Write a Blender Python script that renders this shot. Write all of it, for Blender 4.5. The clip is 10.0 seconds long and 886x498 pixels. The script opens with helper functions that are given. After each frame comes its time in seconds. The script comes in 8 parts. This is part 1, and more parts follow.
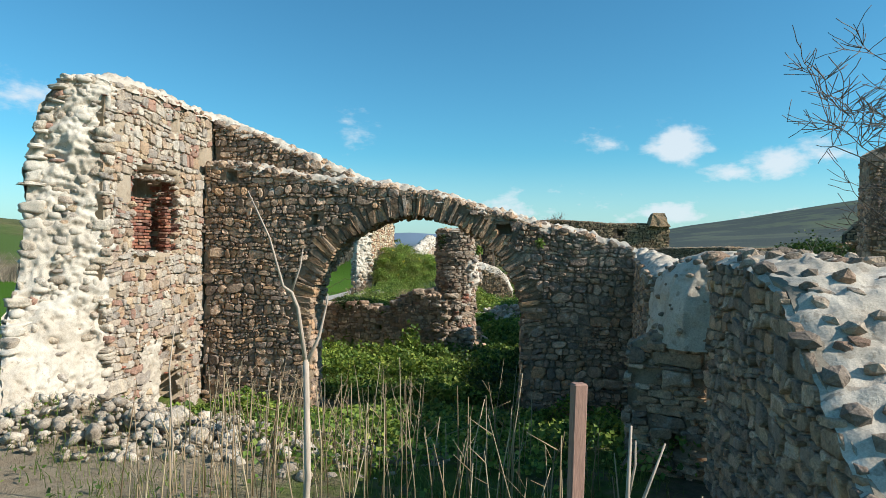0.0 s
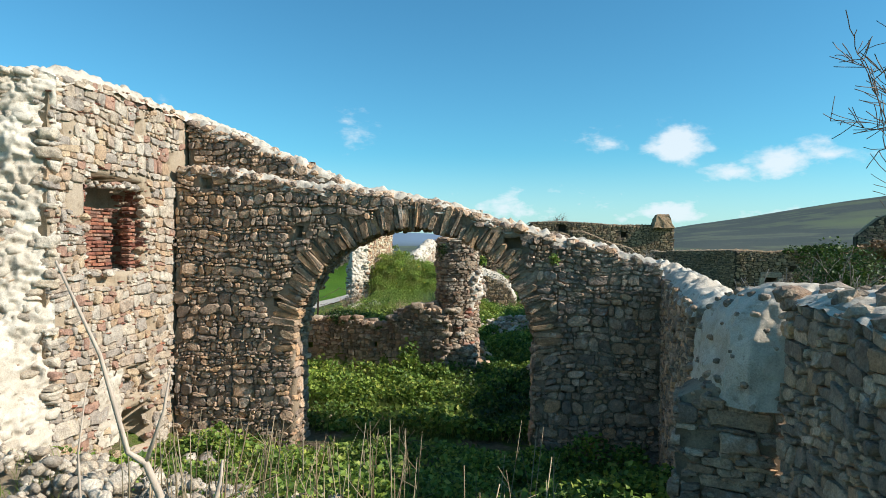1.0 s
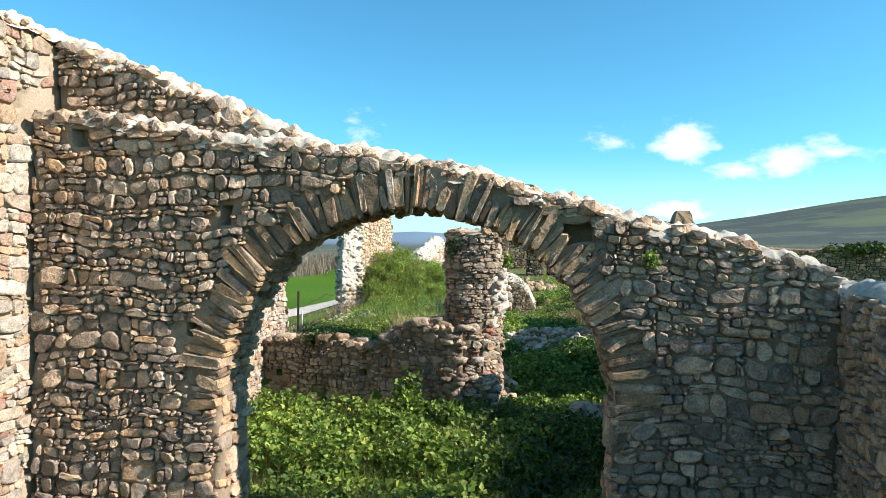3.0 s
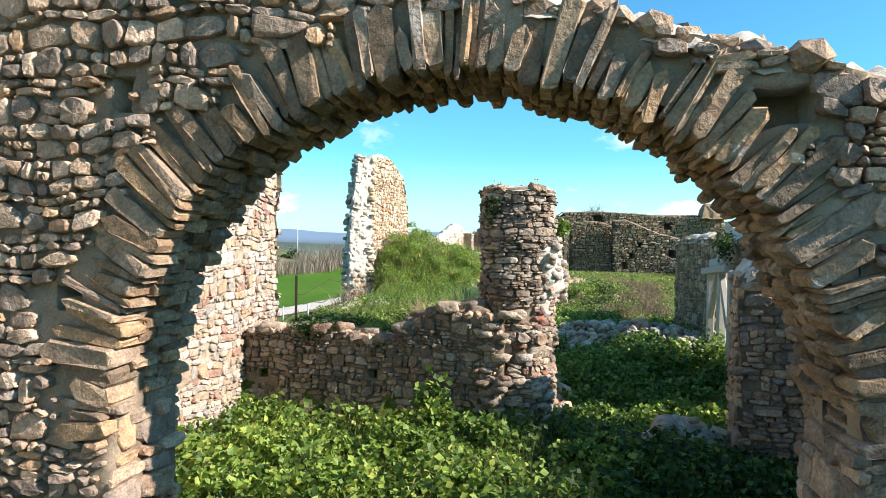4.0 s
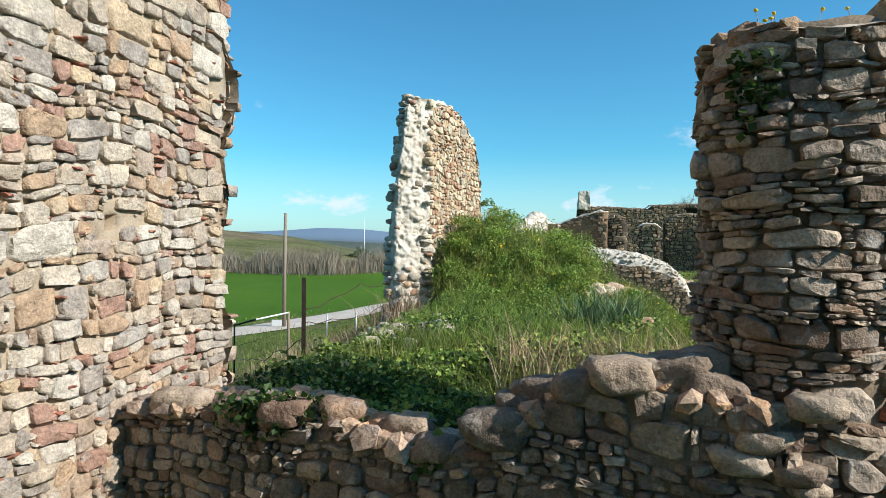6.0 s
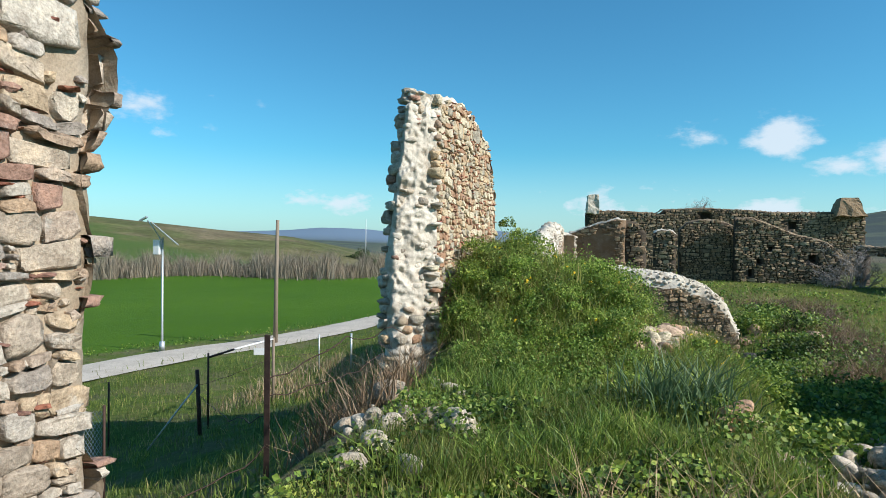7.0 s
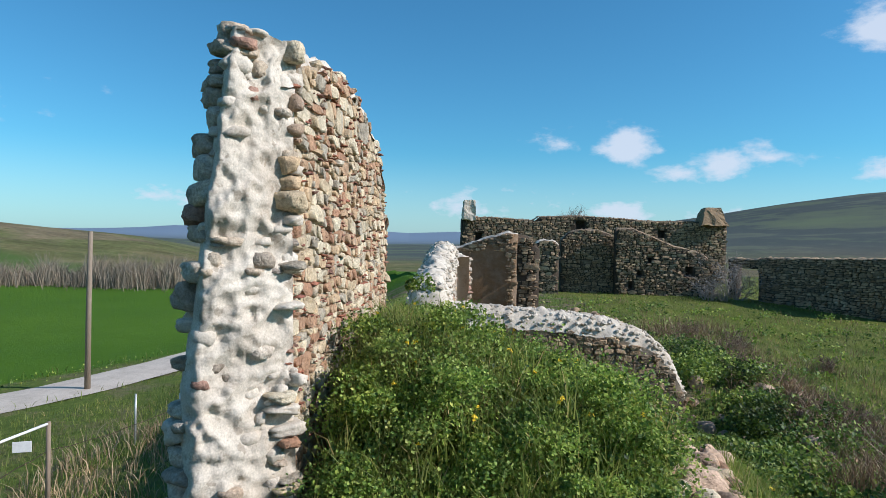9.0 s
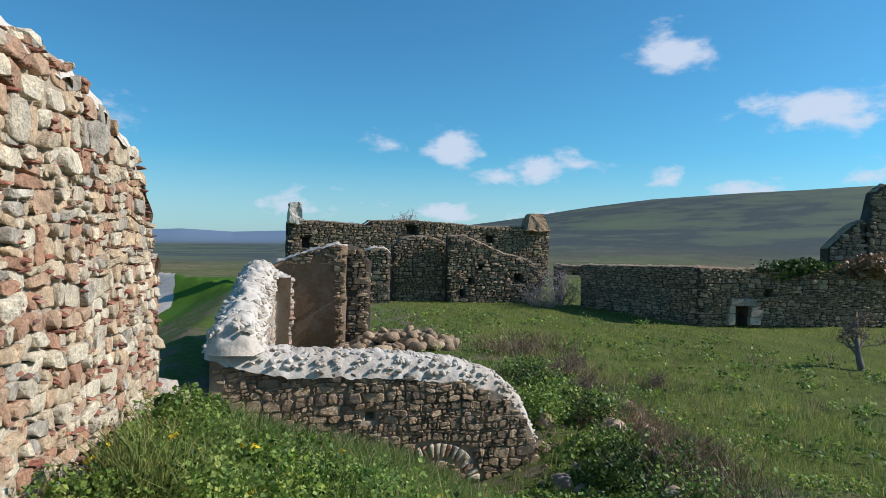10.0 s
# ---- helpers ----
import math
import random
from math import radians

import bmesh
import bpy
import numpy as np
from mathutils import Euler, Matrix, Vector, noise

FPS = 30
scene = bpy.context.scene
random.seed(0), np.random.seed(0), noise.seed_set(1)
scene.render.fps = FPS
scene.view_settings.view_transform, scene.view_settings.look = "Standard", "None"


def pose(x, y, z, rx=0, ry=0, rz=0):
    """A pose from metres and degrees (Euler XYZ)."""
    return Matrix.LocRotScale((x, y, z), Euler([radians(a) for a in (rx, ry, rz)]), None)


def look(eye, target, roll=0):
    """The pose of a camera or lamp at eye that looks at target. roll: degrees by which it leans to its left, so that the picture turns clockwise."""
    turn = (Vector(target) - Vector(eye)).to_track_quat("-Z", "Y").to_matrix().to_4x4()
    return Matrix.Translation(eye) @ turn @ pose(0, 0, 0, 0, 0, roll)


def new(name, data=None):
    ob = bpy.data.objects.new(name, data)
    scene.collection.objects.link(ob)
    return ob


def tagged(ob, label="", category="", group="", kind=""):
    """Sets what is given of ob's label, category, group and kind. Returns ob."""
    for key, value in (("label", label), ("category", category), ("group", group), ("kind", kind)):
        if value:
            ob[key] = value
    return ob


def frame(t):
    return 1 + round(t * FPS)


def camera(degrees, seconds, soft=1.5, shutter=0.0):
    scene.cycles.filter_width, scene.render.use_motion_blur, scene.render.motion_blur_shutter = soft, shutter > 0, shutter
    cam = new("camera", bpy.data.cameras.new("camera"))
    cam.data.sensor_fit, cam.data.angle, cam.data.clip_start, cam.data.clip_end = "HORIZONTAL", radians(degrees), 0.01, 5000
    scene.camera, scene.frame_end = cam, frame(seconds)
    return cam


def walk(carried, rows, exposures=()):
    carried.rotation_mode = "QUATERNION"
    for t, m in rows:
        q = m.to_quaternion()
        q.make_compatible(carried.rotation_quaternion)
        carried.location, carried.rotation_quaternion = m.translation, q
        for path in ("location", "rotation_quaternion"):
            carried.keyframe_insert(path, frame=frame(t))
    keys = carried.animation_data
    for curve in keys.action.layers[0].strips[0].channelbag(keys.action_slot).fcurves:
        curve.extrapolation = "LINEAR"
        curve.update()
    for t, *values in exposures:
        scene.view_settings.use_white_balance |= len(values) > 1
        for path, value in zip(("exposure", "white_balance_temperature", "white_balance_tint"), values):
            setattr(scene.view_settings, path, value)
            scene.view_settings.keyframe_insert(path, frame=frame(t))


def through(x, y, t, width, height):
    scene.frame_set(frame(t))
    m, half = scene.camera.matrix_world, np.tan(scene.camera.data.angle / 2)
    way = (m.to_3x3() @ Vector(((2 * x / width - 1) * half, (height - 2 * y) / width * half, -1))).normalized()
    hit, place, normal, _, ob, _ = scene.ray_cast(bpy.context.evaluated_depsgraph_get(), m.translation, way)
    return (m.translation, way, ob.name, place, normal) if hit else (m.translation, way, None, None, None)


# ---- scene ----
cam = camera(68.9, 10.0, 0.8)
METRES, EYE, TILT, LEAN, TURN = 28.0, 3.3, 0.0, 0.0, 0.0
ROWS = [
    (0.0, 0.0, 0.0, 0.0, 0.01, -0.79, -0.83),
    (0.5, -0.0006, 0.0279, 0.0055, 0.0, -0.79, -0.82),
    (1.0, -0.0007, 0.0577, 0.0105, 0.02, -0.81, -0.77),
    (1.5, -0.0004, 0.0914, 0.0144, 0.01, -0.82, -0.74),
    (2.0, -0.0, 0.1309, 0.0137, 0.0, -0.84, -0.74),
    (3.5, -0.0123, 0.2919, -0.0044, 1.03, -0.91, -0.75),
    (4.0, -0.0196, 0.3557, -0.019, 1.63, -0.91, -0.78),
    (4.5, -0.0247, 0.4235, -0.0322, 2.05, -0.94, -0.75),
    (5.0, -0.0318, 0.4891, -0.0397, 2.35, -0.96, -0.74),
    (5.5, -0.0366, 0.5476, -0.0397, 3.56, -0.96, -0.73),
    (6.0, -0.046, 0.601, -0.0317, 7.57, -1.01, -0.61),
    (7.5, -0.0719, 0.7463, -0.0062, 7.72, -1.02, -0.79),
    (8.0, -0.0786, 0.7935, -0.0001, 5.5, -1.0, -0.85),
    (8.5, -0.085, 0.8399, 0.0068, 1.78, -0.99, -0.98),
    (9.0, -0.0896, 0.8869, 0.0151, -4.06, -0.9, -1.1),
    (9.5, -0.0836, 0.9343, 0.0255, -11.2, -0.76, -1.14),
    (10.0, -0.0727, 0.98, 0.0354, -19.1, -0.67, -1.24),
]
walk(cam, [(t, pose(0, 0, EYE, TILT, LEAN, TURN) @ pose(METRES * x, METRES * y, METRES * z, 90 + pitch, roll, yaw)) for t, x, y, z, yaw, pitch, roll in ROWS],
     [(0.0, 0.33, 6600, 10), (1.0, 0.45, 6650, 10), (2.0, 0.60, 6700, 10), (3.5, 1.0, 6600, 12), (4.2, 1.08, 6550, 14), (4.5, 1.12, 6550, 14), (4.75, 0.92, 6500, 12), (5.0, 0.70, 6450, 10), (5.5, 0.56, 6400, 10), (6.2, 0.42, 6350, 10), (7.4, 0.29, 6350, 11), (8.5, 0.20, 6200, 15), (10.0, 0.06, 6100, 17)])

# ---- world, sun ----
SUN_AZ, SUN_EL = 105.0, 33.0          # degrees clockwise from +y, degrees up
world = bpy.data.worlds.new("world")
scene.world = world
world.use_nodes = True


def sky_world():
    nt = world.node_tree
    nt.nodes.clear()
    N, L = nt.nodes.new, nt.links.new
    out, bg = N("ShaderNodeOutputWorld"), N("ShaderNodeBackground")
    sky = N("ShaderNodeTexSky")
    sky.sky_type, sky.sun_disc = "NISHITA", False
    sky.sun_elevation, sky.sun_rotation = radians(SUN_EL), radians(SUN_AZ)
    sky.air_density, sky.dust_density, sky.ozone_density, sky.altitude = 1.0, 0.6, 1.8, 300
    tc = N("ShaderNodeTexCoord")
    sep = N("ShaderNodeSeparateXYZ")
    L(tc.outputs["Generated"], sep.inputs[0])

    def m(op, a, b=None, c=None):
        n = N("ShaderNodeMath")
        n.operation = op
        for i, v in enumerate((a, b, c)):
            if v is None:
                continue
            if isinstance(v, (int, float)):
                n.inputs[i].default_value = v
            else:
                L(v, n.inputs[i])
        return n.outputs[0]

    az = m("MULTIPLY", m("ARCTAN2", sep.outputs[0], sep.outputs[1]), 57.2958)
    el = m("MULTIPLY", m("ARCSINE", sep.outputs[2]), 57.2958)
    noise_in = N("ShaderNodeVectorMath")
    noise_in.operation = "MULTIPLY"
    noise_in.inputs[1].default_value = (1, 1, 2.0)
    L(tc.outputs["Generated"], noise_in.inputs[0])
    n1 = N("ShaderNodeTexNoise")
    n1.inputs["Scale"].default_value, n1.inputs["Detail"].default_value, n1.inputs["Roughness"].default_value = 16, 7, 0.6
    L(noise_in.outputs[0], n1.inputs["Vector"])
    wob = m("SUBTRACT", n1.outputs["Fac"], 0.5)
    total = None
    # small fair-weather clouds, others added: azimuth, elevation, half width, half height, weight
    for a, e, w, h, k in ((14.2, 8.5, 1.7, 0.9, 0.6), (19.6, 8.0, 2.4, 1.6, 0.95), (24.0, 5.8, 2.2, 0.7, 0.8), (27.4, 6.4, 2.4, 1.1, 1.0), (31.0, 6.8, 2.6, 1.1, 1.0),
                          (38.3, 16.0, 3.0, 1.7, 0.9), (49.5, 10.6, 5.0, 1.5, 1.1), (19.5, 2.6, 4.5, 0.9, 0.75), (27.0, 2.4, 3.0, 0.8, 0.6),
                          (38.5, 5.6, 1.3, 0.7, 0.55), (44.5, 4.6, 4.0, 0.9, 0.7), (-41.8, 9.5, 3.2, 2.0, 0.55), (-34.5, 10.1, 3.6, 1.0, 0.25),
                          (-16.5, 3.0, 4.0, 1.0, 0.6), (-7.3, 9.1, 1.7, 0.9, 0.35), (6.0, 3.0, 6.0, 1.1, 0.45), (52.0, 5.6, 3.0, 0.8, 0.6),
                          # added beyond the view; the large ones fill shaded walls with white light
                          (75.0, 9.0, 9.0, 2.5, 0.8), (-80.0, 7.0, 9.0, 2.0, 0.8), (130.0, 14.0, 16.0, 5.0, 1.0), (-140.0, 12.0, 16.0, 5.0, 1.0), (168.0, 24.0, 14.0, 6.0, 1.0),
                          (125.0, 40.0, 16.0, 5.0, 0.9)):
        da = m("DIVIDE", m("SUBTRACT", az, a), w * 1.25)
        de = m("DIVIDE", m("SUBTRACT", el, e), h * 1.25)
        r = m("SQRT", m("ADD", m("MULTIPLY", da, da), m("MULTIPLY", de, de)))
        v = m("MULTIPLY", m("SUBTRACT", 1.0, r), k)
        total = v if total is None else m("MAXIMUM", total, v)
    dens = N("ShaderNodeMapRange")
    dens.interpolation_type = "SMOOTHSTEP"
    dens.inputs["From Min"].default_value, dens.inputs["From Max"].default_value = -0.05, 0.75
    L(m("ADD", total, m("MULTIPLY", wob, 2.6)), dens.inputs["Value"])
    band = N("ShaderNodeMapRange")       # thin veil of cloud low over the horizon
    band.interpolation_type = "SMOOTHSTEP"
    band.inputs["From Min"].default_value, band.inputs["From Max"].default_value = 8.0, 0.5
    band.inputs["To Max"].default_value = 0.36
    L(el, band.inputs["Value"])
    cover = m("MAXIMUM", m("MULTIPLY", dens.outputs[0], 0.85), band.outputs[0])
    tint = N("ShaderNodeMix")
    tint.data_type, tint.blend_type = "RGBA", "MULTIPLY"
    tint.inputs[0].default_value = 1.0
    L(sky.outputs[0], tint.inputs[6])
    tint.inputs[7].default_value = (0.385, 0.97, 1.12, 1)
    mix = N("ShaderNodeMix")
    mix.data_type = "RGBA"
    L(cover, mix.inputs[0])
    L(tint.outputs[2], mix.inputs[6])
    mix.inputs[7].default_value = (6.0, 6.7, 7.3, 1)
    L(mix.outputs[2], bg.inputs[0])
    bg.inputs[1].default_value = 0.105
    L(bg.outputs[0], out.inputs[0])


sky_world()
sun_data = bpy.data.lights.new("sun", "SUN")
sun_data.energy, sun_data.angle, sun_data.color = 5.0, radians(0.53), (1.0, 0.945, 0.87)
sun = new("sun", sun_data)
_a, _e = radians(SUN_AZ), radians(SUN_EL)
sun.matrix_world = look((30 * math.sin(_a) * math.cos(_e), 20 + 30 * math.cos(_a) * math.cos(_e), 30 * math.sin(_e)), (0, 20, 0))


# ---- materials ----
class Mat:
    """A small helper round one node material."""

    def __init__(self, name, rough=0.9, spec=0.25):
        self.mat = bpy.data.materials.new(name)
        self.mat.use_nodes = True
        self.nt = self.mat.node_tree
        self.bsdf = self.nt.nodes["Principled BSDF"]
        self.bsdf.inputs["Roughness"].default_value = rough
        self.bsdf.inputs["Specular IOR Level"].default_value = spec
        geo = self.nt.nodes.new("ShaderNodeNewGeometry")
        self.pos, self.island, self.normal = geo.outputs["Position"], geo.outputs["Random Per Island"], geo.outputs["Normal"]

    def node(self, kind):
        return self.nt.nodes.new(kind)

    def link(self, a, b):
        self.nt.links.new(a, b)

    def noise(self, scale, detail=4, rough=0.6, stretch=None):
        n = self.node("ShaderNodeTexNoise")
        n.inputs["Scale"].default_value, n.inputs["Detail"].default_value, n.inputs["Roughness"].default_value = scale, detail, rough
        vec = self.pos
        if stretch:
            s = self.node("ShaderNodeVectorMath")
            s.operation = "MULTIPLY"
            s.inputs[1].default_value = stretch
            self.link(vec, s.inputs[0])
            vec = s.outputs[0]
        self.link(vec, n.inputs["Vector"])
        return n.outputs["Fac"]

    def ramp(self, fac, stops, mode="LINEAR"):
        r = self.node("ShaderNodeValToRGB")
        r.color_ramp.interpolation = mode
        els = r.color_ramp.elements
        while len(els) < len(stops):
            els.new(0.5)
        for e, (p, c) in zip(els, stops):
            e.position = p
            e.color = (*c, 1) if len(c) == 3 else c
        self.link(fac, r.inputs[0])
        return r.outputs[0]

    def mix(self, fac, a, b, blend="MIX"):
        n = self.node("ShaderNodeMix")
        n.data_type, n.blend_type = "RGBA", blend
        for i, v in ((0, fac), (6, a), (7, b)):
            if isinstance(v, tuple):
                n.inputs[i].default_value = (*v, 1)
            elif isinstance(v, (int, float)):
                n.inputs[i].default_value = v
            else:
                self.link(v, n.inputs[i])
        return n.outputs[2]

    def math(self, op, a, b):
        n = self.node("ShaderNodeMath")
        n.operation = op
        for i, v in enumerate((a, b)):
            if isinstance(v, (int, float)):
                n.inputs[i].default_value = v
            else:
                self.link(v, n.inputs[i])
        return n.outputs[0]

    def step(self, fac, lo, hi):
        n = self.node("ShaderNodeMapRange")
        n.interpolation_type = "SMOOTHSTEP"
        n.inputs["From Min"].default_value, n.inputs["From Max"].default_value = lo, hi
        self.link(fac, n.inputs["Value"])
        return n.outputs[0]

    def random(self):
        ob = self.node("ShaderNodeObjectInfo")
        return self.math("FRACT", self.math("ADD", ob.outputs["Random"], self.island), 0)

    def colour(self, c):
        if isinstance(c, tuple):
            self.bsdf.inputs["Base Color"].default_value = (*c, 1)
        else:
            self.link(c, self.bsdf.inputs["Base Color"])

    def bump(self, height, strength, distance):
        b = self.node("ShaderNodeBump")
        b.inputs["Strength"].default_value, b.inputs["Distance"].default_value = strength, distance
        self.link(height, b.inputs["Height"])
        self.link(b.outputs[0], self.bsdf.inputs["Normal"])


def stone_material(name, palette, lichen=0.25, grain=1.0):
    """Field stones: a colour for each stone, veins and grain, pale lichen and dark dirt."""
    m = Mat(name, 0.88, 0.3)
    n = len(palette)
    c = m.ramp(m.random(), [(i / n, p) for i, p in enumerate(palette)], "CONSTANT")
    big, fine = m.noise(7, 5, 0.65), m.noise(45, 5, 0.7)
    c = m.mix(1.0, c, m.ramp(big, [(0.25, (0.56, 0.53, 0.50)), (0.5, (1, 1, 1)), (0.72, (1.38, 1.33, 1.25))]), "MULTIPLY")
    c = m.mix(1.0, c, m.ramp(fine, [(0.3, (0.62, 0.61, 0.60)), (0.64, (1.20, 1.20, 1.20))]), "MULTIPLY")
    c = m.mix(m.math("MULTIPLY", m.step(m.noise(4.0, 6, 0.7), 0.56, 0.68), lichen), c, (0.62, 0.60, 0.54))
    c = m.mix(m.math("MULTIPLY", m.step(m.noise(2.3, 5, 0.7), 0.58, 0.75), 0.5), c, (0.07, 0.06, 0.05))
    m.colour(c)
    m.bump(m.math("ADD", m.math("MULTIPLY", m.noise(12, 4, 0.6), 2.0), m.math("MULTIPLY", fine, 0.5)), 0.8 * grain, 0.026)
    return m.mat


def mortar_material(name, a, b, dark, strength=1.0, fleck=None):
    m = Mat(name, 0.95, 0.15)
    c = m.mix(m.step(m.noise(1.1, 6, 0.7), 0.38, 0.64), a, b)
    c = m.mix(m.math("MULTIPLY", m.step(m.noise(5, 5, 0.7), 0.5, 0.72), 0.6), c, dark)
    if fleck:
        c = m.mix(m.math("MULTIPLY", m.step(m.noise(8.5, 3, 0.55), 0.61, 0.68), 0.6), c, fleck)
    c = m.mix(1.0, c, m.ramp(m.noise(60, 4, 0.7), [(0.3, (0.75, 0.75, 0.75)), (0.65, (1.1, 1.1, 1.1))]), "MULTIPLY")
    m.colour(c)
    m.bump(m.math("ADD", m.noise(11, 5, 0.65), m.math("MULTIPLY", m.noise(70, 3, 0.7), 0.08)), min(0.7, strength), 0.025)
    return m.mat


def leaf_material(name, stops, brown=0.0, through=0.35):
    m = Mat(name, 0.55, 0.35)
    c = m.ramp(m.island, stops)
    c = m.mix(1.0, c, m.ramp(m.noise(1.3, 4, 0.6), [(0.3, (0.6, 0.65, 0.6)), (0.65, (1.2, 1.15, 1.0))]), "MULTIPLY")
    c = m.mix(1.0, c, m.ramp(m.noise(0.21, 4, 0.6), [(0.35, (0.68, 0.74, 0.75)), (0.65, (1.32, 1.2, 1.1))]), "MULTIPLY")
    if brown:
        c = m.mix(m.math("MULTIPLY", m.step(m.noise(0.5, 6, 0.7), 0.5, 0.66), brown * 1.4), c, (0.19, 0.14, 0.075))
    m.colour(c)
    tr = m.node("ShaderNodeBsdfTranslucent")
    m.link(c, tr.inputs[0])
    mx = m.node("ShaderNodeMixShader")
    mx.inputs[0].default_value = through
    m.link(m.bsdf.outputs[0], mx.inputs[1])
    m.link(tr.outputs[0], mx.inputs[2])
    m.link(mx.outputs[0], m.nt.nodes["Material Output"].inputs[0])
    return m.mat


def plain_material(name, colour, rough=0.7, metal=0.0, var=0.25, scale=9, stretch=None, bump=0.3):
    m = Mat(name, rough, 0.3)
    n = m.noise(scale, 5, 0.65, stretch)
    c = m.mix(1.0, colour, m.ramp(n, [(0.25, (1 - var,) * 3), (0.75, (1 + var,) * 3)]), "MULTIPLY")
    m.colour(c)
    m.bsdf.inputs["Metallic"].default_value = metal
    if bump:
        m.bump(n, bump, 0.01)
    return m.mat


STONE_GREY = stone_material("grey_brown_stone", [(0.319, 0.234, 0.168), (0.430, 0.304, 0.209), (0.264, 0.201, 0.154), (0.492, 0.349, 0.242), (0.379, 0.265, 0.178), (0.305, 0.234, 0.180), (0.574, 0.414, 0.294), (0.408, 0.260, 0.162), (0.351, 0.258, 0.194), (0.460, 0.325, 0.221), (0.241, 0.181, 0.138), (0.515, 0.325, 0.190)], 0.35)
STONE_CREAM = stone_material("cream_ochre_stone", [(0.433, 0.355, 0.269), (0.380, 0.313, 0.241), (0.487, 0.416, 0.326), (0.359, 0.262, 0.185), (0.420, 0.372, 0.312), (0.332, 0.287, 0.242), (0.454, 0.347, 0.232), (0.338, 0.206, 0.152), (0.509, 0.452, 0.373), (0.397, 0.314, 0.242), (0.315, 0.270, 0.226), (0.400, 0.280, 0.182), (0.454, 0.392, 0.316)], 0.3)
STONE_RED = stone_material("cream_and_reddish_stone", [(0.501, 0.402, 0.266), (0.423, 0.284, 0.176), (0.565, 0.481, 0.338), (0.376, 0.229, 0.140), (0.471, 0.402, 0.287), (0.353, 0.312, 0.241), (0.493, 0.362, 0.222), (0.580, 0.505, 0.366), (0.353, 0.201, 0.122), (0.455, 0.362, 0.237)], 0.3)
STONE_ARCH = stone_material("brown_arch_slabs", [(0.246, 0.167, 0.105), (0.339, 0.226, 0.138), (0.205, 0.144, 0.096), (0.389, 0.272, 0.172), (0.287, 0.186, 0.110), (0.308, 0.226, 0.160), (0.431, 0.272, 0.151), (0.359, 0.258, 0.176)], 0.35)
STONE_DARK = stone_material("dark_weathered_stone", [(0.250, 0.181, 0.114), (0.332, 0.235, 0.144), (0.199, 0.149, 0.099), (0.397, 0.283, 0.174), (0.282, 0.195, 0.114), (0.448, 0.324, 0.198)], 0.3)
STONE_MIX = stone_material("mixed_grey_brown_stone", [(0.324, 0.262, 0.202), (0.220, 0.163, 0.117), (0.381, 0.300, 0.221), (0.183, 0.146, 0.112), (0.303, 0.207, 0.140), (0.279, 0.217, 0.159), (0.441, 0.354, 0.267), (0.226, 0.148, 0.105), (0.349, 0.267, 0.192), (0.222, 0.176, 0.137)], 0.35)
STONE_PALE = stone_material("pale_rubble_stone", [(0.517, 0.447, 0.355), (0.434, 0.370, 0.286), (0.573, 0.499, 0.402), (0.370, 0.310, 0.239), (0.480, 0.396, 0.294), (0.323, 0.275, 0.217)], 0.3)
BRICK_RED = stone_material("red_brick", [(0.30, 0.12, 0.075), (0.36, 0.16, 0.10), (0.25, 0.10, 0.07), (0.33, 0.19, 0.13), (0.22, 0.12, 0.09)], 0.15)
MORTAR_DARK = mortar_material("dark_earthy_mortar", (0.25, 0.19, 0.13), (0.35, 0.275, 0.195), (0.12, 0.092, 0.066))
MORTAR_EARTH = mortar_material("earthy_tan_mortar", (0.215, 0.162, 0.108), (0.29, 0.228, 0.163), (0.10, 0.075, 0.053))
# near-black, so the gaps between the far walls' stones come out dark
MORTAR_DEEP = mortar_material("dark_gap_mortar", (0.065, 0.05, 0.037), (0.105, 0.083, 0.062), (0.035, 0.028, 0.021))
MORTAR_TAN = mortar_material("tan_lime_mortar", (0.35, 0.275, 0.19), (0.41, 0.335, 0.25), (0.19, 0.135, 0.09))
MORTAR_BROWN = mortar_material("brown_render", (0.20, 0.125, 0.07), (0.26, 0.19, 0.13), (0.10, 0.08, 0.06))
LIME = mortar_material("white_lime_mortar", (0.63, 0.57, 0.475), (0.49, 0.425, 0.34), (0.34, 0.285, 0.215), 1.0, (0.27, 0.22, 0.165))
MORTAR_PALE = mortar_material("pale_grey_mortar", (0.33, 0.285, 0.22), (0.27, 0.23, 0.175), (0.13, 0.11, 0.085))


# ---- mesh helpers ----
def mesh_object(name, verts, faces, material, parent=None, label="", smooth=True):
    me = bpy.data.meshes.new(name)
    me.from_pydata(verts, [], faces)
    me.materials.append(material)
    if smooth == "quads":       # rounded edges, flat worn faces
        me.polygons.foreach_set("use_smooth", [len(f) == 4 for f in faces])
    elif smooth:
        me.polygons.foreach_set("use_smooth", [True] * len(me.polygons))
    me.update()
    ob = new(name, me)
    if parent is not None:
        ob.parent = parent
    if label:
        ob["label"] = label
    return ob


def part(name, bm, material, parent, label=""):
    me = bpy.data.meshes.new(name)
    bm.to_mesh(me)
    bm.free()
    me.materials.append(material)
    ob = new(name, me)
    ob.parent = parent
    if label:
        ob["label"] = label
    return ob


